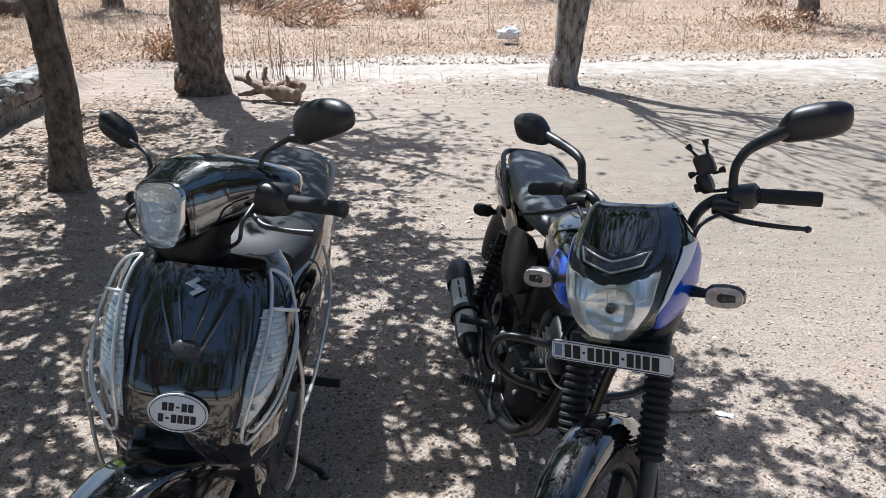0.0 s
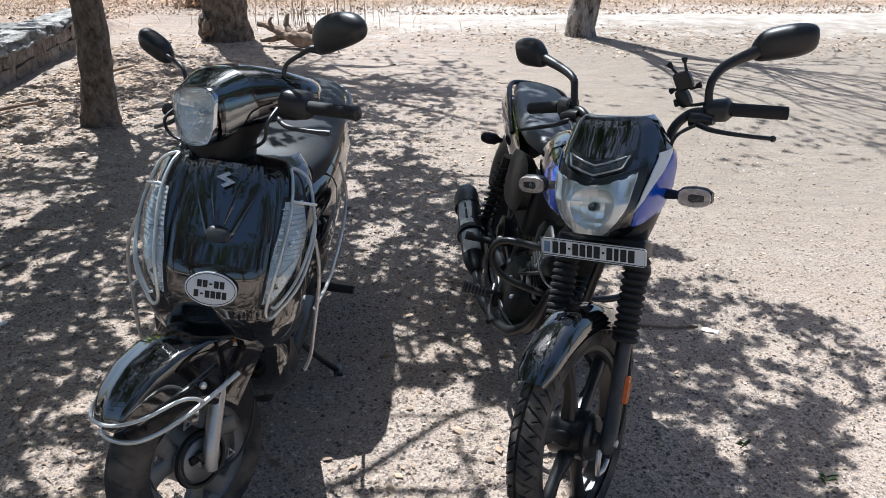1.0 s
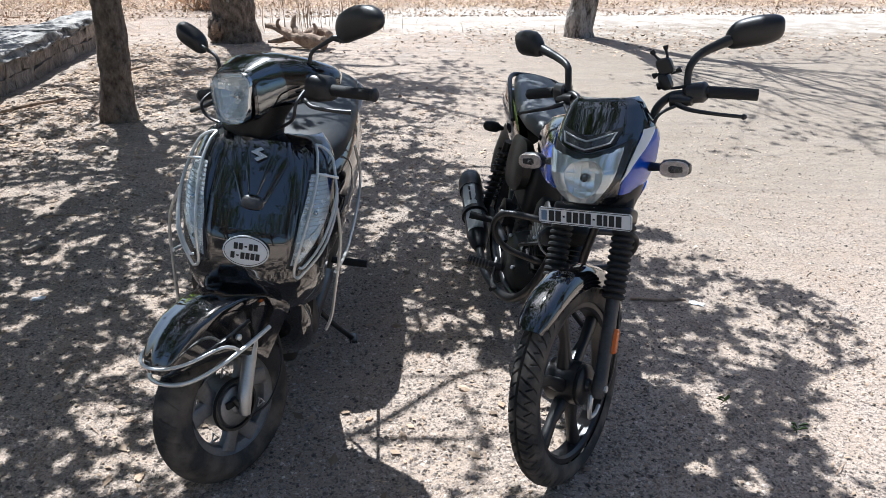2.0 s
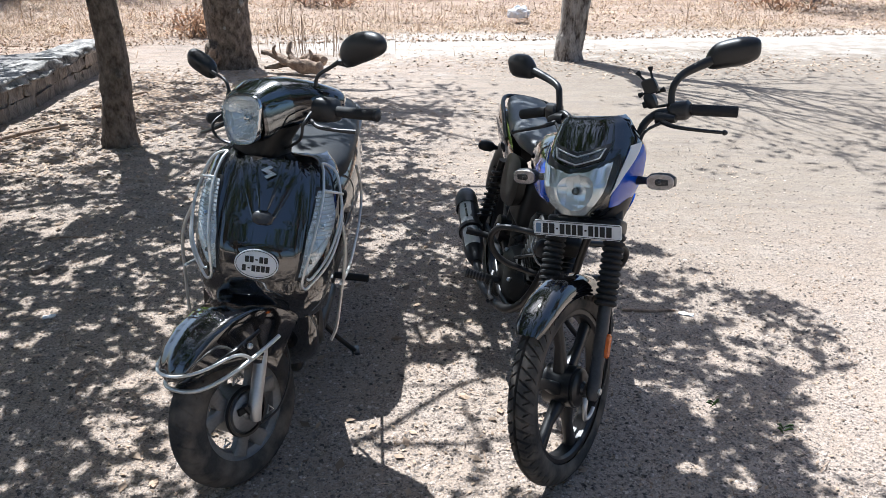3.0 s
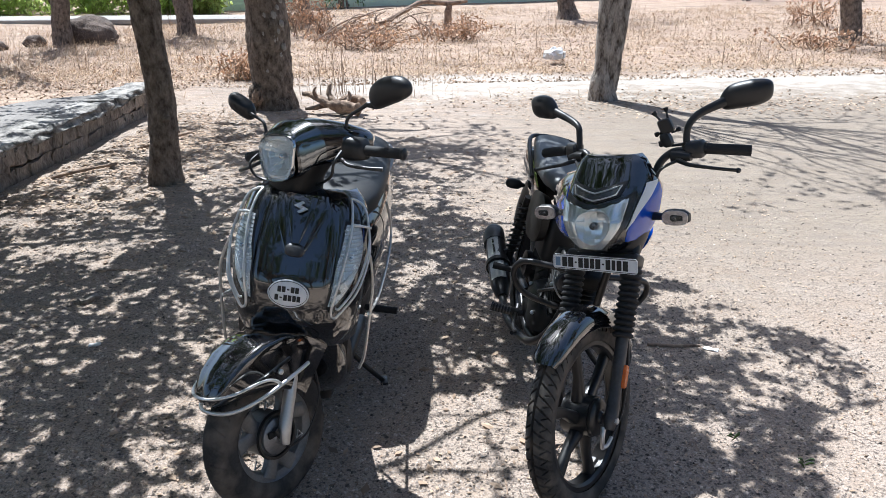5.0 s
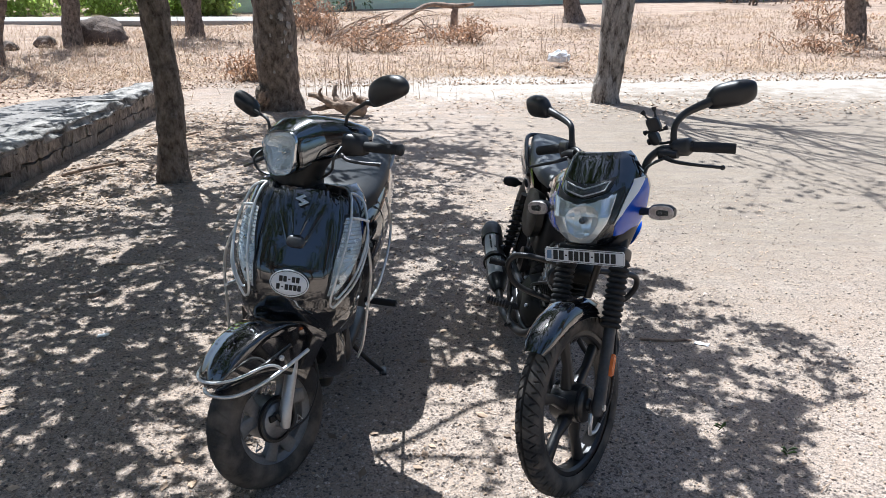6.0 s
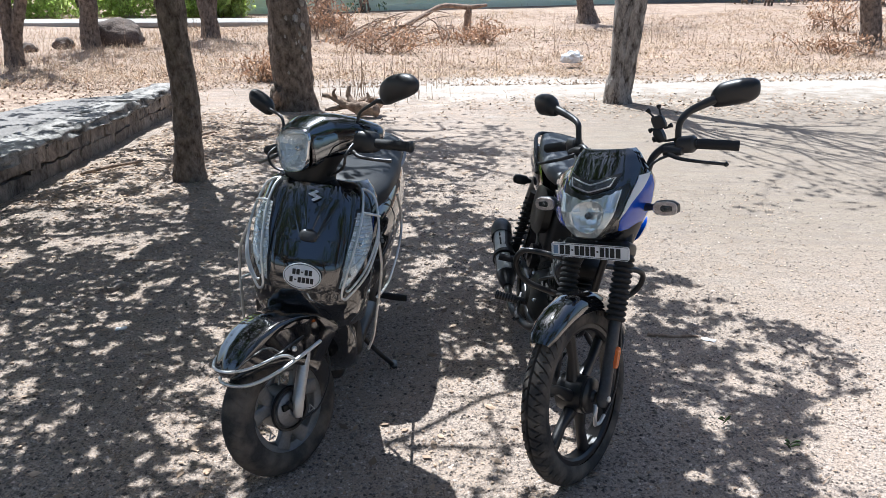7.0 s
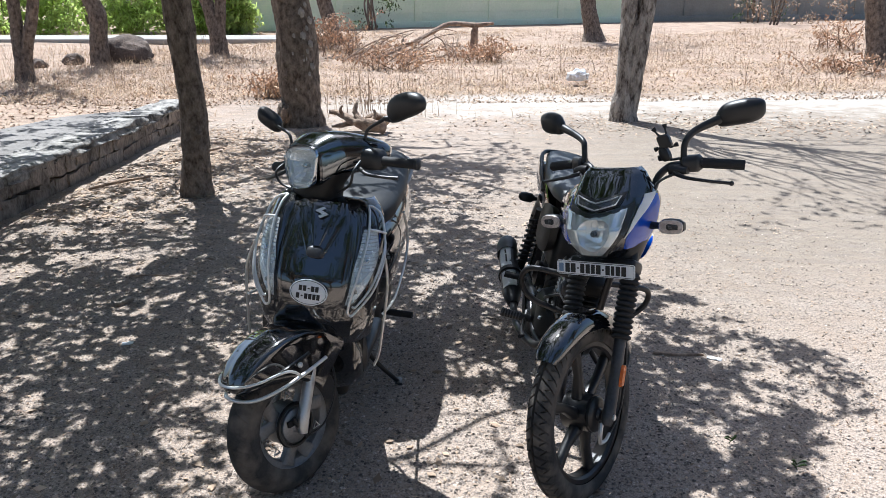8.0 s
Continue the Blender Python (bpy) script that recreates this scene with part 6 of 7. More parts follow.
        part("cable", tube([(sx * 0.175, 0.885, 1.020), (sx * 0.14, 0.935, 1.0), (sx * 0.125, 0.96, 0.94), (sx * 0.09, 0.95, 0.86)], 0.005, 8), BLACK_PLASTIC, body, xf=S)
        px = 0.182 if sx > 0 else 0.192
        end = (0.240, 0.790, 1.152), (0.318, 0.752, 1.178)
        if sx < 0:
            end = (0.222, 0.792, 1.156), (0.285, 0.750, 1.184)
        stem = part("mirror_stem", tube([(sx * px, 0.840, 1.058), (sx * px, 0.834, 1.100), (sx * (px + 0.008), 0.824, 1.130)] + [(sx * x, y, z) for x, y, z in end], [0.011, 0.0105, 0.0110, 0.0125, 0.016], 12), BLACK_PLASTIC, body, xf=S)
        part("stem_nut", turned([(-0.008, 0.0), (-0.008, 0.014), (0.008, 0.014), (0.008, 0.0)], (sx * px, 0.840, 1.062), axis=(0, -0.1, 1), n=6, loop=False), BLACK_METAL, stem, xf=S)
        u, v, c, a, b = Vector((-0.955, -0.25, 0.09)).normalized(), Vector((0.05, 0.12, 0.98)), Vector((-0.342, 0.724, 1.201)), 0.080, 0.041
        if sx > 0:
            u, v, c, a, b = Vector((0.90, -0.42, 0.04)).normalized(), Vector((-0.05, 0.12, 0.98)), Vector((0.366, 0.735, 1.193)), 0.066, 0.041
        v = (v - u * v.dot(u)).normalized()
        dn = u.cross(v) * (1 if u.cross(v).y > 0 else -1)
        part("mirror_shell", mirror_body(c, u, v, dn, a, b, SWEPT, SHELL_ROWS), BLACK_PLASTIC, stem, xf=S, sharp=60)
        part("mirror_glass", mirror_body(c, u, v, dn, a, b, SWEPT, [(-0.0155, 0.88), (-0.0172, 0.88)]), SILVER_TRIM, stem, xf=S)
    # phone holder on the mirror stem: two-part body, thin arm, four claws with rubber tips
    hc, hu, hv, fwd = Vector((-0.131, 0.85, 1.126)), Vector((-0.97, 0, 0.24)), Vector((0.36, 0, 0.93)), Vector((0, 1, 0))
    hold = part("phone_holder", loft([ring(hc + fwd * d, hu, hv, a, b, 4.0, 20) for d, a, b in ((-0.012, 0.019, 0.021), (-0.008, 0.022, 0.024), (0.006, 0.022, 0.024), (0.010, 0.018, 0.020))]), BLACK_PLASTIC, body, "black four-claw phone holder", xf=S)
    part("clamp", loft([ring(Vector((-0.132, 0.85 + d, 1.082)), hu, hv, a, b, 3.0, 18) for d, a, b in ((-0.014, 0.012, 0.016), (-0.010, 0.017, 0.024), (0.010, 0.016, 0.024), (0.014, 0.010, 0.016))]), BLACK_PLASTIC, hold, xf=S)
    part("knob", turned([(-0.006, 0.0001), (-0.006, 0.011), (0.006, 0.010), (0.007, 0.0001)], (-0.114, 0.85, 1.070), axis=(1, 0.2, -0.3), n=14, loop=False), GRIP_RUBBER, hold, xf=S)
    part("arm", tube([(-0.138, 0.85, 1.066), (-0.156, 0.848, 1.064), (-0.186, 0.842, 1.068)], [0.006, 0.0042, 0.005], 8), BLACK_METAL, hold, xf=S)
    for fx, fz, tx, tz in ((-0.116, 1.142, -0.094, 1.165), (-0.138, 1.148, -0.132, 1.178), (-0.148, 1.106, -0.170, 1.114), (-0.118, 1.108, -0.100, 1.100)):
        a, tip = Vector((fx, 0.848, fz)), Vector((tx, 0.846, tz))
        part("claw", tube([a, a.lerp(tip, 0.55) + Vector((0, 0, -0.002)), tip], [0.0045, 0.0035, 0.0040], 8), BLACK_PLASTIC, hold, xf=S)
        part("claw_tip", turned([(-0.007, 0.0001), (-0.007, 0.0055), (0.005, 0.0085), (0.007, 0.0001)], tip, axis=tip - a, n=12, loop=False), GRIP_RUBBER, hold, xf=S)

    # tank, shrouds, seat, side panels, tail
    part("tank", along_y([(0.92, 0.80, 0.07, 0.05, 2.5), (0.88, 0.81, 0.115, 0.085, 2.6), (0.76, 0.82, 0.140, 0.105, 2.6), (0.60, 0.81, 0.135, 0.10, 2.6), (0.48, 0.79, 0.095, 0.075, 2.6), (0.42, 0.775, 0.06, 0.05, 2.5)]), BLACK_PAINT, body, "black fuel tank")
    for sx in (-1, 1):
        sh = part("tank_shroud", loft([ring((sx * x, y, z), (0, 1, 0), (sx * 0.15, 0.2, 1), a, b, 3, 20) for x, y, z, a, b in ((0.105, 0.81, 0.785, 0.10, 0.050), (0.132, 0.82, 0.785, 0.120, 0.060), (0.146, 0.82, 0.78, 0.095, 0.044))]), BLUE_PAINT, body, "blue tank shroud")
        part("side_panel", loft([ring((sx * x, y, z), (0, 1, 0.15), (0, -0.15, 1), a, b, 3, 20) for x, y, z, a, b in ((0.085, 0.30, 0.62, 0.14, 0.09), (0.118, 0.30, 0.62, 0.15, 0.10), (0.128, 0.30, 0.62, 0.11, 0.07))]), SHADED_BLACK, body)
        part("tail_panel", loft([ring((sx * x, y, z), (0, 1, -0.2), (0, 0.2, 1), a, b, 3, 20) for x, y, z, a, b in ((0.07, -0.05, 0.71, 0.26, 0.05), (0.105, -0.05, 0.71, 0.27, 0.055), (0.112, -0.05, 0.71, 0.2, 0.035))]), BLACK_PAINT, body, "black tail panel")
        # rear shock with its spring
        a, b = Vector((sx * 0.125, 0.02, 0.32)), Vector((sx * 0.118, 0.10, 0.64))
        shock = part("rear_shock", tube([a, a.lerp(b, 0.5), b], [0.018, 0.020, 0.018], 12), BLACK_METAL, body)
        coil = [a.lerp(b, 0.12 + 0.76 * k / 80) + Vector((math.cos(k * 0.7), math.sin(k * 0.7) * 0.95, 0.24 * math.sin(k * 0.7))) * 0.029 for k in range(81)]
        part("spring", tube(coil, 0.0055, 6, per=1), BLACK_METAL, shock)
        ind = part("rear_indicator", loft([ring((sx * x, -0.19, 0.615), (0, 1, 0), (0, 0, 1), a, b, 2.6, 18) for x, a, b in ((0.09, 0.008, 0.008), (0.105, 0.012, 0.012), (0.118, 0.018, 0.022), (0.15, 0.019, 0.024), (0.172, 0.015, 0.019), (0.180, 0.006, 0.008))]), BLACK_PLASTIC, body, "rear indicator")
        part("lens", loft([ring((sx * 0.146, -0.213, 0.615), (1, 0, 0), (0, 0, 1), 0.03, 0.019, 2.6, 18), ring((sx * 0.146, -0.205, 0.615), (1, 0, 0), (0, 0, 1), 0.031, 0.02, 2.6, 18)]), AMBER, ind)
        # footrests
        part("footrest", tube([(sx * 0.12, 0.545, 0.285), (sx * 0.17, 0.53, 0.282), (sx * 0.245, 0.508, 0.279)], [0.012, 0.016, 0.017], 14), GRIP_RUBBER, body, "ribbed rubber footrest")
        for k in range(7):
            q = Vector((sx * (0.172 + 0.0115 * k), 0.5295 - 0.0034 * k, 0.282))
            part("rib", turned([(-0.0025, 0.014), (-0.0025, 0.0185), (0.0025, 0.0185), (0.0025, 0.014)], q, axis=(sx, -0.28, 0), n=14), DARK_ALLOY, body)
        part("rear_footrest", tube([(sx * 0.12, 0.22, 0.34), (sx * 0.22, 0.20, 0.34)], [0.012, 0.016], 12), GRIP_RUBBER, body)
    part("seat", along_y([(0.52, 0.775, 0.05, 0.015, 3), (0.46, 0.785, 0.095, 0.035, 2.8), (0.30, 0.785, 0.125, 0.045, 2.8), (0.10, 0.79, 0.128, 0.05, 2.8), (-0.06, 0.815, 0.112, 0.048, 2.8), (-0.22, 0.825, 0.090, 0.040, 2.8), (-0.28, 0.82, 0.055, 0.022, 2.6)]), SEAT_VINYL, body, "dusty dark grey vinyl seat")
    part("grab_rail", tube([(-0.125, 0.10, 0.73), (-0.128, -0.04, 0.79), (-0.112, -0.21, 0.838), (-0.05, -0.262, 0.848), (0.05, -0.262, 0.848), (0.112, -0.21, 0.838), (0.128, -0.04, 0.79), (0.125, 0.10, 0.73)], 0.0095, 10), BLACK_METAL, body, "black grab rail")
    part("tail_lamp", loft([ring((0, y, 0.735), (1, 0, 0), (0, 0, 1), w_, h_, 2.6, 20) for y, w_, h_ in ((-0.26, 0.09, 0.04), (-0.34, 0.07, 0.032), (-0.36, 0.04, 0.02))]), AMBER, body)
    part("rear_mudguard", tube([(0, -0.10, 0.66), (0, -0.26, 0.60), (0, -0.36, 0.46), (0, -0.38, 0.36)], [0.07, 0.075, 0.07, 0.06], 14), BLACK_PLASTIC, body)

    # frame, engine, exhaust
    for sx in (-1, 1):
        part("frame_tube", tube([(sx * 0.03, 0.95, 0.78), (sx * 0.05, 0.86, 0.55), (sx * 0.07, 0.78, 0.30), (sx * 0.09, 0.55, 0.22), (sx * 0.10, 0.35, 0.28)], 0.014, 10), BLACK_METAL, body)
        part("swingarm", tube([(sx * 0.10, 0.42, 0.33), (sx * 0.105, 0.0, 0.305)], 0.018, 10, per=1), BLACK_METAL, body)
        part("crash_guard", tube([(sx * 0.05, 0.845, 0.60), (sx * 0.15, 0.82, 0.600), (sx * 0.225, 0.785, 0.585), (sx * 0.246, 0.765, 0.54), (sx * 0.226, 0.762, 0.490), (sx * 0.18, 0.770, 0.458), (sx * 0.11, 0.785, 0.445), (sx * 0.05, 0.800, 0.440)], 0.0108, 12), BLACK_METAL, body, "black tubular crash guard")
    part("crankcase", loft([ring((x, 0.56, 0.33), (0, 1, 0), (0, 0, 1), a, b, 2.8, 28) for x, a, b in ((-0.13, 0.07, 0.06), (-0.11, 0.12, 0.08), (-0.05, 0.15, 0.10), (0.05, 0.15, 0.10), (0.10, 0.12, 0.085), (0.12, 0.07, 0.055))]), SHADED_BLACK, body)
    cyl = part("cylinder", slab((0, 0.68, 0.46), (0.13, 0.13, 0.20), 0.015, rot=(-22, 0, 0)), SHADED_BLACK, body)
    for k in range(7):
        part("fin", slab((0, 0.655 + 0.009 * k, 0.395 + 0.022 * k), (0.15, 0.165, 0.006), 0.002, rot=(-22, 0, 0), seg=1), SHADED_BLACK, cyl)
    part("cylinder_head", slab((0, 0.73, 0.57), (0.15, 0.15, 0.07), 0.02, rot=(-22, 0, 0), seg=3), SHADED_BLACK, body)
    part("air_box", slab((0, 0.33, 0.56), (0.16, 0.20, 0.20), 0.03, seg=3), BLACK_PLASTIC, body)
    part("clutch_cover", turned([(0.126, 0.0), (0.126, 0.032), (0.118, 0.048), (0.10, 0.054)], (0, 0.53, 0.315), n=30, loop=False), SHADED_BLACK, body)
    part("header_pipe", tube([(0.03, 0.80, 0.56), (0.05, 0.835, 0.48), (0.075, 0.79, 0.33), (0.115, 0.68, 0.235), (0.155, 0.45, 0.21), (0.163, 0.25, 0.238)], 0.0165, 12), BLACK_METAL, body)
    NUDGE = Matrix.Translation((-0.028, 0, -0.012))
    silencer = part("silencer", tube([(0.190, 0.28, 0.245), (0.195, 0.20, 0.268), (0.200, 0.02, 0.318), (0.208, -0.16, 0.368), (0.210, -0.20, 0.380)], [0.022, 0.044, 0.048, 0.048, 0.040], 22), BLACK_METAL, body, "black silencer with bright heat shield", xf=NUDGE)
    d = Vector((0.05, -0.96, 0.27)).normalized()
    side = Vector((0.48, 0.25, 0.84)).normalized()
    side = (side - d * side.dot(d)).normalized()
    t2 = d.cross(side)

    def can(u, s):
        c = Vector((0.197, 0.14, 0.285)) + d * s
        return c + (side * math.cos(u) + t2 * math.sin(u)) * 0.0485
    part("heat_shield", sheet(can, lambda s: (-0.80 + 2.4 * max(0, s - 0.17), 0.80 - 2.4 * max(0, s - 0.17)), list(np.linspace(0.09, 0.24, 8)), 0.006, 0.004), SHIELD_STEEL, silencer, "bright heat shield", xf=NUDGE)
    part("heat_shield", sheet(can, lambda s: (-0.8, 0.8), list(np.linspace(-0.06, 0.055, 6)), 0.006, 0.004), SHIELD_STEEL, silencer, "bright heat shield", xf=NUDGE)
    for s0, s1 in ((0.115, 0.165), (0.185, 0.205)):
        part("slot", tube([can(0.0, s0) + side * 0.0062, can(0.0, s1) + side * 0.0062], 0.0042, 8, per=1), BLACK_METAL, silencer, xf=NUDGE)
    part("clamp", turned([(-0.010, 0.048), (-0.010, 0.056), (0.010, 0.056), (0.010, 0.048)], Vector((0.197, 0.14, 0.285)) + d * 0.072, axis=d, n=26), BLACK_METAL, silencer, xf=NUDGE)
    part("end_cap", turned([(0.0, 0.050), (0.03, 0.050), (0.052, 0.044), (0.056, 0.022), (0.040, 0.018)], Vector((0.197, 0.14, 0.285)) + d * 0.275, axis=d, n=28, loop=False), BLACK_PLASTIC, silencer, "black end cap", xf=NUDGE)
    part("end_sleeve", turned([(-0.04, 0.0495), (-0.04, 0.0515), (0.004, 0.0515), (0.004, 0.0495)], Vector((0.197, 0.14, 0.285)) + d * 0.275, axis=d, n=28), BLACK_PLASTIC, silencer, xf=NUDGE)
    horn = part("horn", turned([(0.0, 0.001), (0.0, 0.014), (-0.004, 0.030), (0.004, 0.034), (0.018, 0.030), (0.024, 0.012), (0.024, 0.001)], (0.078, 0.845, 0.555), axis=(0.25, -1, 0), n=24, loop=False), DARK_ALLOY, body, "round grey horn")
    part("carburettor", loft([ring((0.045, 0.60, z), (1, 0, 0), (0, 1, 0), a, b, 2.6, 16) for z, a, b in ((0.49, 0.022, 0.022), (0.52, 0.032, 0.030), (0.57, 0.032, 0.030), (0.60, 0.018, 0.018))]), SHADED_BLACK, body)
    part("throttle_cable", tube([(0.10, 0.80, 0.595), (0.115, 0.83, 0.55), (0.085, 0.86, 0.505), (0.03, 0.87, 0.49)], 0.0035, 7), BRIGHT_ALLOY, body, "bare metal cable sleeve")
    part("breather_hose", tube([(0.08, 0.60, 0.42), (0.125, 0.70, 0.45), (0.11, 0.79, 0.50), (0.05, 0.84, 0.54)], 0.006, 8), BLACK_PLASTIC, body)
    for bx, by, bz in ((0.085, 0.77, 0.575), (0.085, 0.80, 0.545), (0.12, 0.60, 0.385), (0.118, 0.66, 0.345), (0.112, 0.50, 0.40), (0.092, 0.735, 0.50), (0.235, 0.775, 0.585)):
        part("bolt", turned([(-0.004, 0.0), (-0.004, 0.005), (0.002, 0.008), (0.010, 0.008)], (bx, by, bz), axis=(-0.6, -1, -0.3), n=10, loop=False), BRIGHT_ALLOY, body)
    part("spark_lead", tube([(0.05, 0.80, 0.60), (0.09, 0.83, 0.625), (0.06, 0.80, 0.68), (0.02, 0.74, 0.72)], 0.0045, 7), BLACK_PLASTIC, body)
    part("brake_pedal", tube([(0.14, 0.50, 0.30), (0.165, 0.62, 0.26), (0.17, 0.70, 0.275), (0.19, 0.73, 0.28)], 0.008, 8), BLACK_METAL, body)
    rear = make_wheel("rear_wheel", Vector((0, 0, 0.302)), None, 0.085)
    part("side_stand", tube([(-0.11, 0.56, 0.26), (-0.19, 0.54, 0.155), (-0.285, 0.52, 0.068)], [0.013, 0.011, 0.011], 10), BLACK_METAL, body)
    part("stand_foot", slab((-0.29, 0.52, 0.068), (0.04, 0.07, 0.012), 0.003, rot=(0, 12, 0)), BLACK_METAL, body)
    part("saree_guard", tube([(-0.20, -0.12, 0.50), (-0.205, 0.0, 0.56), (-0.205, 0.18, 0.52), (-0.20, 0.18, 0.34), (-0.20, -0.05, 0.32), (-0.20, -0.12, 0.42)], 0.007, 8, closed=True), BLACK_METAL, body)
    return body


build_motorcycle()


# ---- small things and loose cover, last ----
def build_log():
    t = thing("fallen_log", Matrix.Translation((-1.72, 7.88, 0)), "reddish-brown cut branches lying beside the thick tree", "log")
    part("log", tube([(-0.40, 0.20, 0.20), (-0.30, 0.16, 0.20), (-0.14, 0.08, 0.14), (0.04, 0.0, 0.09), (0.20, -0.07, 0.085), (0.27, -0.10, 0.08)], [0.022, 0.036, 0.045, 0.068, 0.082, 0.078], 16, rough=0.55), DEAD_WOOD, t, sharp=180)
    part("branch", tube([(-0.06, 0.12, 0.33), (-0.08, 0.09, 0.24), (-0.03, 0.04, 0.16), (0.05, 0.0, 0.10)], [0.016, 0.028, 0.034, 0.05], 12, rough=0.55, seed=3), DEAD_WOOD, t, sharp=180)
    part("branch", tube([(-0.36, 0.10, 0.05), (-0.20, 0.12, 0.07), (-0.02, 0.16, 0.10), (0.16, 0.14, 0.16), (0.30, 0.06, 0.13)], [0.014, 0.03, 0.035, 0.045, 0.05], 12, rough=0.55, seed=5), DEAD_WOOD, t, sharp=180)
    part("branch", tube([(-0.22, 0.10, 0.17), (-0.24, 0.06, 0.25), (-0.21, 0.05, 0.30)], [0.022, 0.018, 0.010], 9, rough=0.6, seed=7), DEAD_WOOD, t, sharp=180)
    part("branch", tube([(0.12, -0.02, 0.12), (0.17, 0.02, 0.20), (0.15, 0.03, 0.26)], [0.03, 0.022, 0.012], 9, rough=0.6, seed=9), DEAD_WOOD, t, sharp=180)


build_log()


def build_boulder(x, y, r, squash, seed, label):
    bm = bmesh.new()
    bmesh.ops.create_icosphere(bm, subdivisions=4, radius=1)
    for v in bm.verts:
        c = v.co.copy()
        v.co = Vector((c.x * r * squash[0], c.y * r * squash[1], c.z * r * squash[2])) * (1 + 0.28 * noise.noise(c * 1.3 + Vector((seed, 0, 0))) + 0.08 * noise.noise(c * 4 + Vector((0, seed, 0))))
    ob = part("boulder", bm, ROCK, None, sharp=180)
    ob.matrix_world = Matrix.Translation((x, y, r * squash[2] * 0.62))
    tagged(ob, label, "rock")


build_boulder(-8.5, 15.75, 0.56, (1.2, 0.8, 0.62), 3, "dark brown boulder beside a leaning tree")
build_boulder(-9.35, 15.2, 0.2, (1.0, 0.8, 0.7), 5, "brown rock lying beside the boulder")
build_boulder(-9.75, 14.6, 0.15, (1.1, 0.8, 0.7), 6, "small brown rock in the dry field")


def build_stub():
    t = thing("dead_branches", Matrix.Translation((-2.4, 16.3, 0)), "heap of dead brown branches propped on a broken stump", "dead branches")
    rng = np.random.default_rng(12)
    part("stump", tube([(1.32, 1.6, -0.05), (1.30, 1.6, 0.3), (1.34, 1.6, 0.62)], [0.10, 0.085, 0.075], 12, rough=0.3), DEAD_WOOD, t, sharp=180)
    part("branch", tube([(1.75, 1.7, 0.70), (1.3, 1.6, 0.66), (0.75, 1.3, 0.70), (0.25, 0.8, 0.46), (-0.3, 0.2, 0.2), (-0.7, -0.2, 0.06)], [0.03, 0.06, 0.055, 0.05, 0.04, 0.02], 10, rough=0.3), DEAD_WOOD, t, sharp=180)
    for k in range(26):
        a = (rng.uniform(-0.3, 1.1), rng.uniform(0.3, 1.5), rng.uniform(0.2, 0.65))
        b = (a[0] + rng.uniform(-1.3, 0.5), a[1] - rng.uniform(0.2, 1.2), 0.03)
        part("branch", tube(limb_line(rng, b, a, n=3), [0.022, 0.018, 0.012, 0.006], 6, rough=0.2, seed=k), DEAD_WOOD, t, sharp=180)


build_stub()


def build_brush(x, y, w, h, seed, label, leaves=900):
    """Dry scrub: arching thin twigs with curled brown leaves hanging on."""
    rng = np.random.default_rng(seed)
    t = thing("dry_brush", Matrix.Translation((x, y, 0)), label, "dry brush", "dry brush in the field")
    spots = []
    for k in range(16):
        a, r = rng.uniform(0, 2 * np.pi), w * rng.uniform(0.15, 0.55)
        foot = (rng.normal(0, w * 0.12), rng.normal(0, w * 0.08), -0.03)
        tip = (foot[0] + math.cos(a) * r, foot[1] + math.sin(a) * r * 0.6, h * rng.uniform(0.35, 1.0))
        line = limb_line(rng, foot, tip, n=4)
        part("twig", tube(line, [0.016, 0.012, 0.009, 0.006, 0.003], 5, per=3, rough=0.2, seed=k), DEAD_WOOD, t, sharp=180)
        for q in line[1:]:
            spots.append(clump(rng, np.array(q), 0.16, leaves // 64))
    v, f = leaf_cards(rng, np.concatenate(spots), 0.075, wild=True)
    v[:, 2] = np.maximum(v[:, 2], 0.01)
    scatter("dry_leaves", v.tolist(), f.tolist(), RUSSET_LEAF, "", "", t)


build_brush(-3.95, 17.2, 2.0, 1.0, 71, "russet dry brush behind the thick tree")
build_brush(-4.9, 18.6, 1.6, 0.8, 72, "russet dry brush near the green wall")
build_brush(-2.4, 14.6, 2.2, 0.45, 73, "low heap of russet dry brush in the field")
build_brush(-0.9, 16.2, 1.8, 0.5, 74, "low heap of russet dry brush beside the stump")
build_brush(-3.7, 10.6, 0.9, 0.35, 75, "low tangle of dry brush beside the platform", 500)
build_brush(5.8, 14.2, 1.8, 0.35, 76, "low grey-brown dry brush under a tree", 600)
build_brush(7.6, 19.5, 2.4, 0.7, 77, "dry brown brush near the grey wall")


def build_bag():
    bm = bmesh.new()
    bmesh.ops.create_icosphere(bm, subdivisions=4, radius=1)
    for v in bm.verts:
        c = v.co.copy()
        k = 1 + 0.30 * noise.noise(c * 2.0) + 0.14 * noise.noise(c * 6.0)
        v.co = Vector((c.x * 0.17 * k, c.y * 0.12 * k, max(-0.06, c.z * 0.12 * k)))
    ob = part("plastic_bag", bm, PLASTIC_BAG, None, sharp=35)
    ob.matrix_world = Matrix.Translation((0.97, 12.35, 0.14))
    tagged(ob, "crumpled white plastic bag caught on dry stems", "bag")


build_bag()


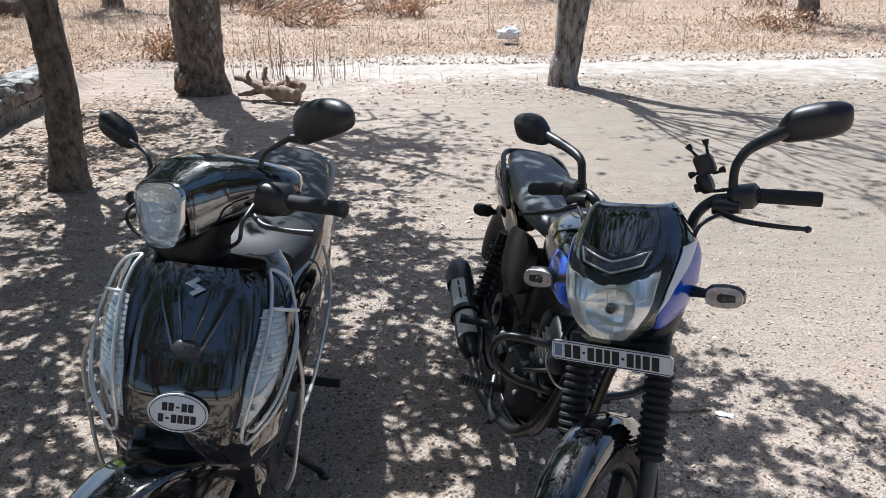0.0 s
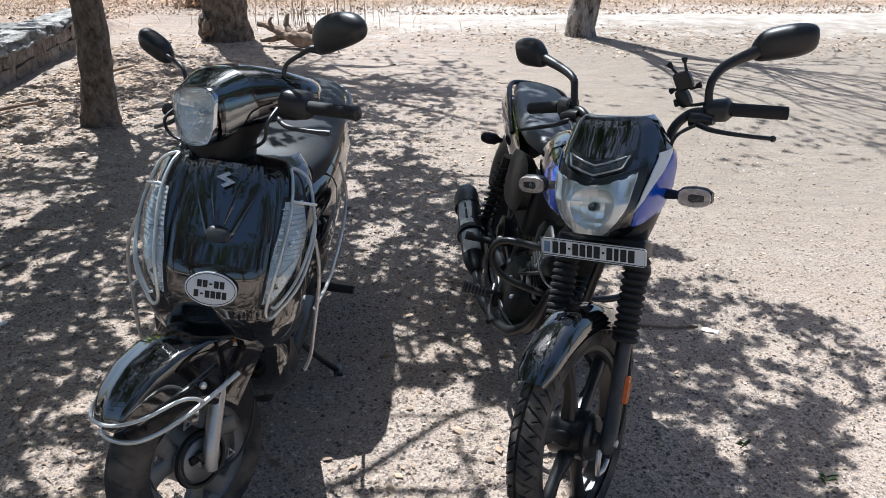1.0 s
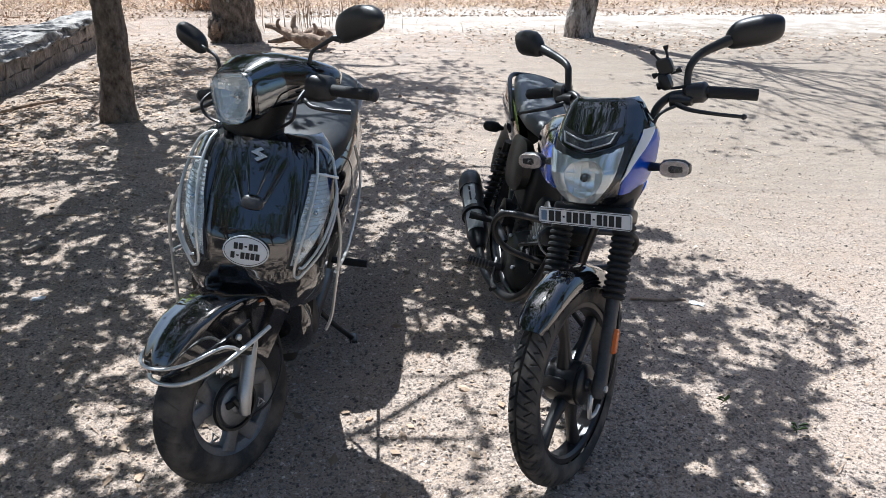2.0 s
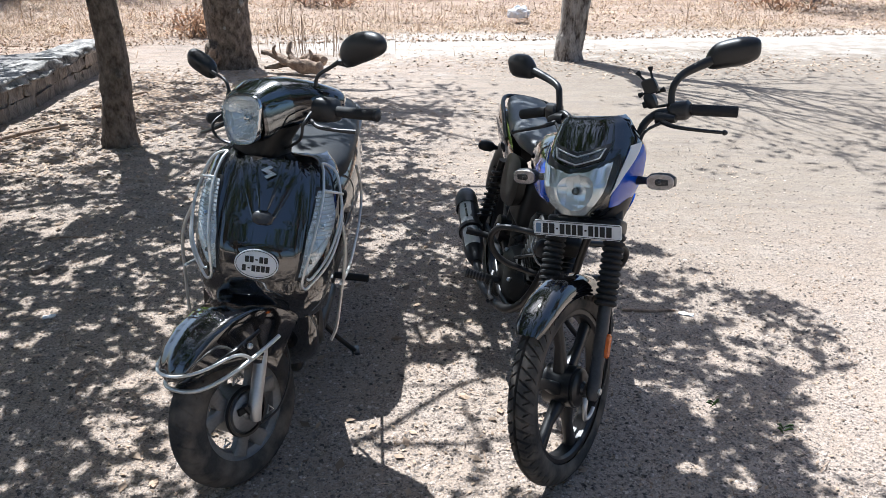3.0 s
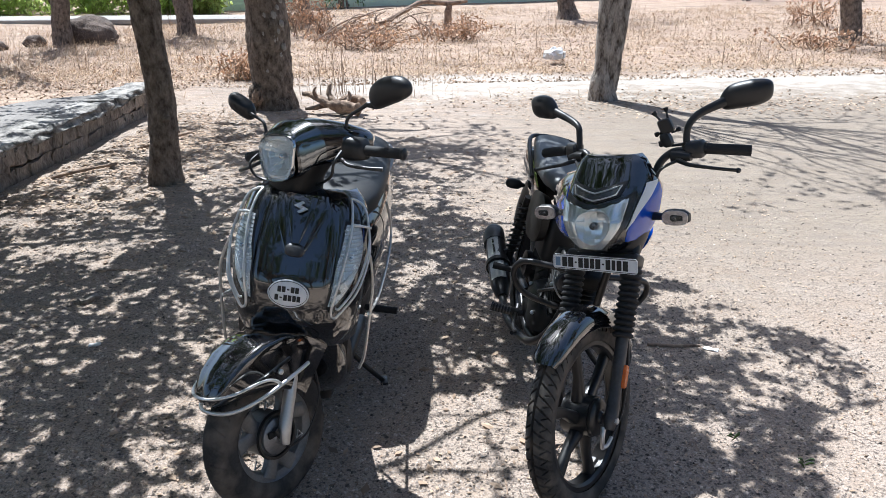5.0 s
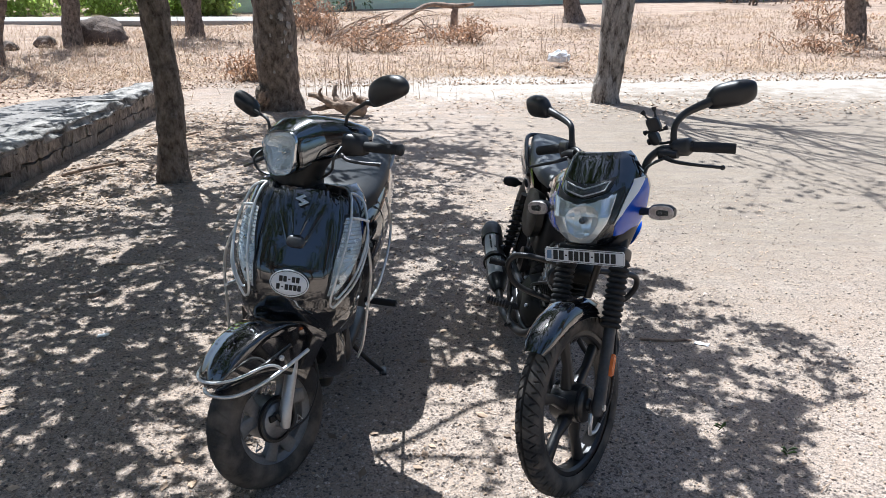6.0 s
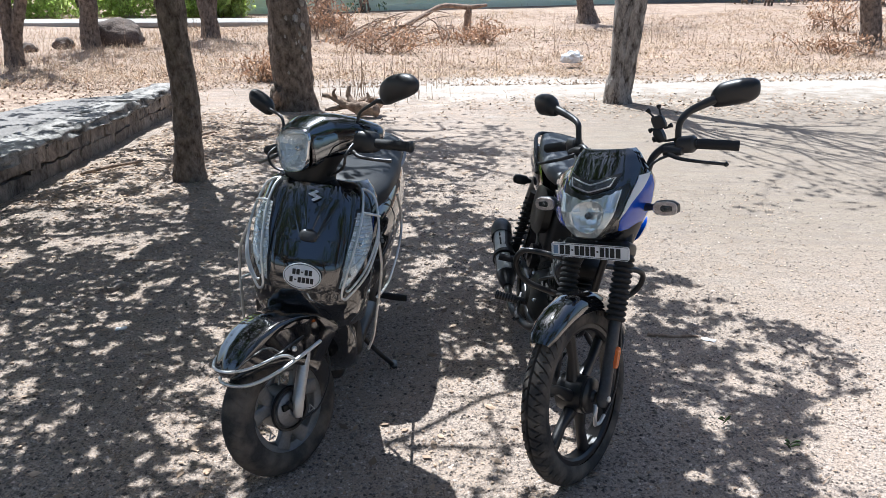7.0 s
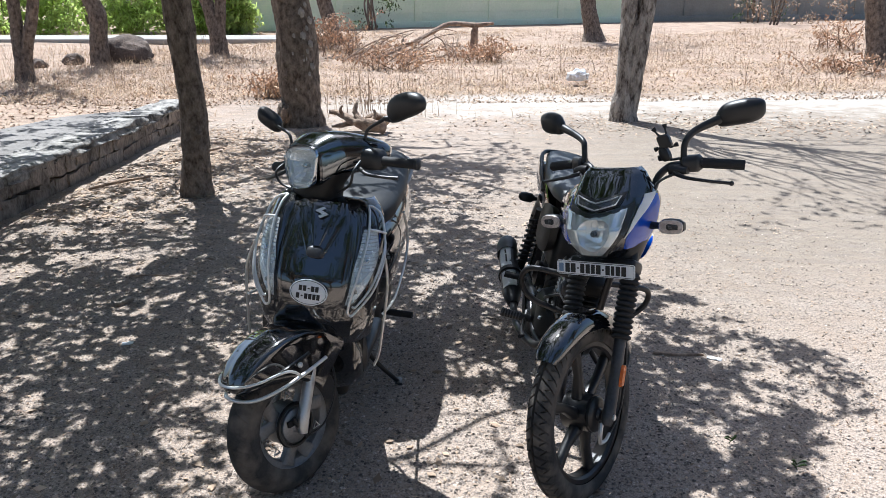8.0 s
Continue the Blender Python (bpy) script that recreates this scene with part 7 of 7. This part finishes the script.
def build_litter_piece(x, y, w, d, ang, mat, name, label, category, h=0.008):
    bm = slab((0, 0, 0), (w, d, h), 0.003)
    bmesh.ops.subdivide_edges(bm, edges=[e for e in bm.edges if e.calc_length() > 0.02], cuts=2, use_grid_fill=True)
    for v in bm.verts:
        v.co += Vector((0, 0, 0.12 * w * noise.noise(v.co * (3 / max(w, d)) + Vector((x, y, 0)))))
        v.co.x += 0.10 * w * noise.noise(v.co * 20 + Vector((x, 0, 0)))
    ob = part(name, bm, mat, None, sharp=40)
    ob.matrix_world = pose(x, y, ground_height(x, y) + h * 0.9, 0, 0, ang)
    tagged(ob, label, category)


build_litter_piece(-1.99, 2.80, 0.10, 0.05, 55, STONE, "flat_stone", "flat pale grey stone chip on the dirt", "stone", 0.02)
build_litter_piece(1.02, 2.42, 0.07, 0.028, -20, PLASTIC_BAG, "paper_scrap", "crumpled pale paper scrap on the dirt", "litter", 0.004)
build_litter_piece(-1.72, 2.32, 0.05, 0.03, 20, PLASTIC_BAG, "paper_scrap", "tiny white paper scrap on the dirt", "litter", 0.004)


def build_stick(pts, r, label):
    base = Vector(pts[0])
    ob = part("stick", tube([(Vector(p) - base) for p in pts], [r, r * 1.1, r * 0.8, r * 0.5][:len(pts)], 7, rough=0.3), DEAD_WOOD, None, sharp=180)
    ob.matrix_world = Matrix.Translation((base.x, base.y, ground_height(base.x, base.y) + r))
    tagged(ob, label, "stick")


build_stick([(-4.0 + 0.55, 5.1, 0), (-3.3, 5.25, 0.02), (-3.1, 5.5, 0.02)], 0.014, "dry brown stick lying beside the platform")
build_stick([(-3.2, 6.2, 0), (-3.05, 6.45, 0.03), (-2.95, 6.8, 0.02)], 0.016, "dry brown stick lying beside the platform")
build_stick([(0.75, 2.45, 0), (0.86, 2.44, 0.0), (0.98, 2.45, 0.0)], 0.007, "pale dry stick on the dirt")
build_stick([(-1.35, 1.75, 0), (-1.36, 1.82, 0.01), (-1.35, 1.90, 0.0)], 0.003, "thin dry straw on the dirt")
build_stick([(-2.15, 3.2, 0), (-2.0, 3.22, 0.0), (-1.85, 3.2, 0.0)], 0.005, "thin dry twig on the dirt")


def build_sprig(x, y, ang, h, label):
    bm = tube([(0, 0, -0.01), (0.006, 0, h * 0.5), (0.02, 0.004, h)], [0.0022, 0.0018, 0.001], 5)
    for k in range(4):
        z = h * (0.3 + 0.2 * k)
        tube([(0.004, 0, z), (0.016 * (-1) ** k, 0.008, z + 0.012), (0.026 * (-1) ** k, 0.012, z + 0.010)], [0.001, 0.005, 0.0008], 4, bm=bm)
    ob = part("green_sprig", bm, LEAF, None)
    ob.matrix_world = pose(x, y, ground_height(x, y), 35, 0, ang)
    tagged(ob, label, "sprig")


build_sprig(0.92, 1.72, 20, 0.035, "small green sprig in the dirt")
build_sprig(1.12, 1.56, 160, 0.03, "small green sprig in the dirt")


def cover():
    rng = np.random.default_rng(21)
    # grit and pebbles on the parking ground
    n = 78000
    y = 0.8 + 4.6 * rng.random(n) ** 1.5
    x = (rng.random(n) - 0.5) * (2.6 + 1.4 * y)
    few = (x < np.interp(y, EDGE_Y, EDGE_X) + 0.05) | (rng.random(n) < 0.35)
    x, y = x[few], y[few]
    n = len(x)
    v, f = stones(rng, on_ground(x, y, 0.001), 0.0026 + 0.009 * rng.random(n) ** 2.6)
    scatter("grit", v.tolist(), f.tolist(), PEBBLE, "loose brown grit and small pebbles", "pebbles")
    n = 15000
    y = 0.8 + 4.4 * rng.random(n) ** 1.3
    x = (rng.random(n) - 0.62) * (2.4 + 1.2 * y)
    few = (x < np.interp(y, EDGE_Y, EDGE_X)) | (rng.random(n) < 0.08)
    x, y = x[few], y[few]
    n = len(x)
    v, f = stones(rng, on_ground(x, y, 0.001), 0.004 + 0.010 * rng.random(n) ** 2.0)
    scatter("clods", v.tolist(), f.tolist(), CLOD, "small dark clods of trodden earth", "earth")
    n = 1500
    x, y = rng.uniform(-3.2, 1.8, n), 0.9 + 4.5 * rng.random(n) ** 1.3
    v, f = blades(rng, on_ground(x, y, 0.004), 0.022, 0.0022, 5)
    v[:, 2] = np.clip(v[:, 2], -0.01, 0.012)
    scatter("twigs", v.tolist(), f.tolist(), DEAD_WOOD, "short dark twigs and leaf stalks on the dirt", "twigs")
    n = 5200
    x, y = rng.uniform(-3.3, 2.0, n), 0.9 + 4.2 * rng.random(n) ** 1.3
    v, f = leaf_cards(rng, on_ground(x, y, 0.005), 0.017, flat=True)
    scatter("leaf_crumbs", v.tolist(), f.tolist(), DRY_LEAF, "crumbled bits of dry leaf on the dirt", "leaves")
    # fallen leaves, thick under the trees
    x = np.concatenate([rng.uniform(-4.5, 0.6, 1800), rng.normal(-2.9, 0.7, 3500), rng.normal(-3.2, 0.5, 2200), rng.normal(1.9, 2.2, 2600)])
    y = np.concatenate([0.8 + 6 * rng.random(1800), rng.normal(6.6, 0.9, 3500), rng.uniform(4.2, 8, 2200), rng.normal(8.75, 0.5, 2600)])
    ok = ~((x < -3.55) & (y < 8.4))
    ok &= (y > 3.2) | (rng.random(len(y)) < 0.4)
    v, f = leaf_cards(rng, on_ground(x[ok], y[ok], 0.006), 0.045, flat=True)
    scatter("fallen_leaves", v.tolist(), f.tolist(), DRY_LEAF, "dry brown fallen leaves", "leaves")
    # litter on the bank behind the platform edge
    n = 7000
    x, y = -4.1 - 6 * rng.random(n) ** 1.3, rng.uniform(6.0, 12.0, n)
    ok = ~((x > -4.9) & (y < 7.3))
    v, f = leaf_cards(rng, on_ground(x[ok], y[ok], 0.010), 0.048)
    scatter("bank_litter", v.tolist(), f.tolist(), DRY_LEAF, "dry leaf litter on the earth bank", "leaves")
    # straws lying about
    n = 900
    x, y = rng.uniform(-4, 4, n), rng.uniform(0.9, 8, n)
    ok = ~((x < -3.5) & (y < 8.4))
    v, f = blades(rng, on_ground(x[ok], y[ok], 0.003), 0.012, 0.0012, 5)
    v[:, 2] = np.clip(v[:, 2], -0.01, 0.02)
    scatter("straws", v.tolist(), f.tolist(), STRAW, "short dry straws on the dirt", "straw")
    # leaf litter band at the far edge of the path and over the field
    n = 34000
    x, y = rng.uniform(-9, 11, n), 10.3 + 15 * rng.random(n) ** 1.5
    y += 0.14 * x
    v, f = leaf_cards(rng, on_ground(x, y, 0.012), 0.048)
    scatter("field_litter", v.tolist(), f.tolist(), DRY_LEAF, "dry leaf litter over the field", "leaves")
    # dry grass: tufts of stems, taller and sparser behind
    def tufts(count, x0, x1, y0, y1, h, per, w=0.0028, lean=0.9):
        cx, cy = rng.uniform(x0, x1, count), y0 + (y1 - y0) * rng.random(count) ** 1.35
        cy += 0.14 * cx
        keep = np.array([noise.noise((a * 0.55, b * 0.55, 2.0)) > -0.18 for a, b in zip(cx, cy)])
        cx, cy = np.repeat(cx[keep], per), np.repeat(cy[keep], per)
        cx, cy = cx + rng.normal(0, 0.07, len(cx)), cy + rng.normal(0, 0.07, len(cy))
        return blades(rng, on_ground(cx, cy), h, w, lean)
    v, f = tufts(3000, -9, 11, 11.2, 27, 0.13, 9, 0.0030, 2.2)
    scatter("dry_grass", v.tolist(), f.tolist(), STRAW, "dry straw-coloured grass over the field", "grass")
    v, f = tufts(420, -9, 11, 11.3, 24, 0.45, 3, 0.0032, 0.4)
    scatter("dry_stems", v.tolist(), f.tolist(), DRY_LEAF, "thin brown weed stems in the field", "weeds")
    n = 22000
    x, y = rng.uniform(-9, 11, n), 11.0 + 15 * rng.random(n) ** 1.5
    y += 0.14 * x
    v, f = blades(rng, on_ground(x, y, 0.02), 0.05, 0.004, 5)
    v[:, 2] = np.clip(v[:, 2], -0.02, 0.14)
    scatter("fallen_straw", v.tolist(), f.tolist(), STRAW, "pale straw lying over the field", "straw")
    # weeds by the thick tree and the path's tree
    cx, cy = rng.normal(-1.7, 0.45, 70), rng.normal(9.2, 0.35, 70)
    v, f = blades(rng, on_ground(cx, cy), 0.55, 0.004, 0.2)
    scatter("dry_stems", v.tolist(), f.tolist(), DRY_LEAF, "thin brown weed stems beside the thick tree", "weeds")
    cx, cy = rng.normal(-9, 3.0, 9000), rng.uniform(8.9, 20, 9000)
    v, f = blades(rng, on_ground(cx, cy), 0.16, 0.003, 1.2)
    scatter("dry_grass", v.tolist(), f.tolist(), STRAW, "short dry grass behind the platform", "grass")


cover()
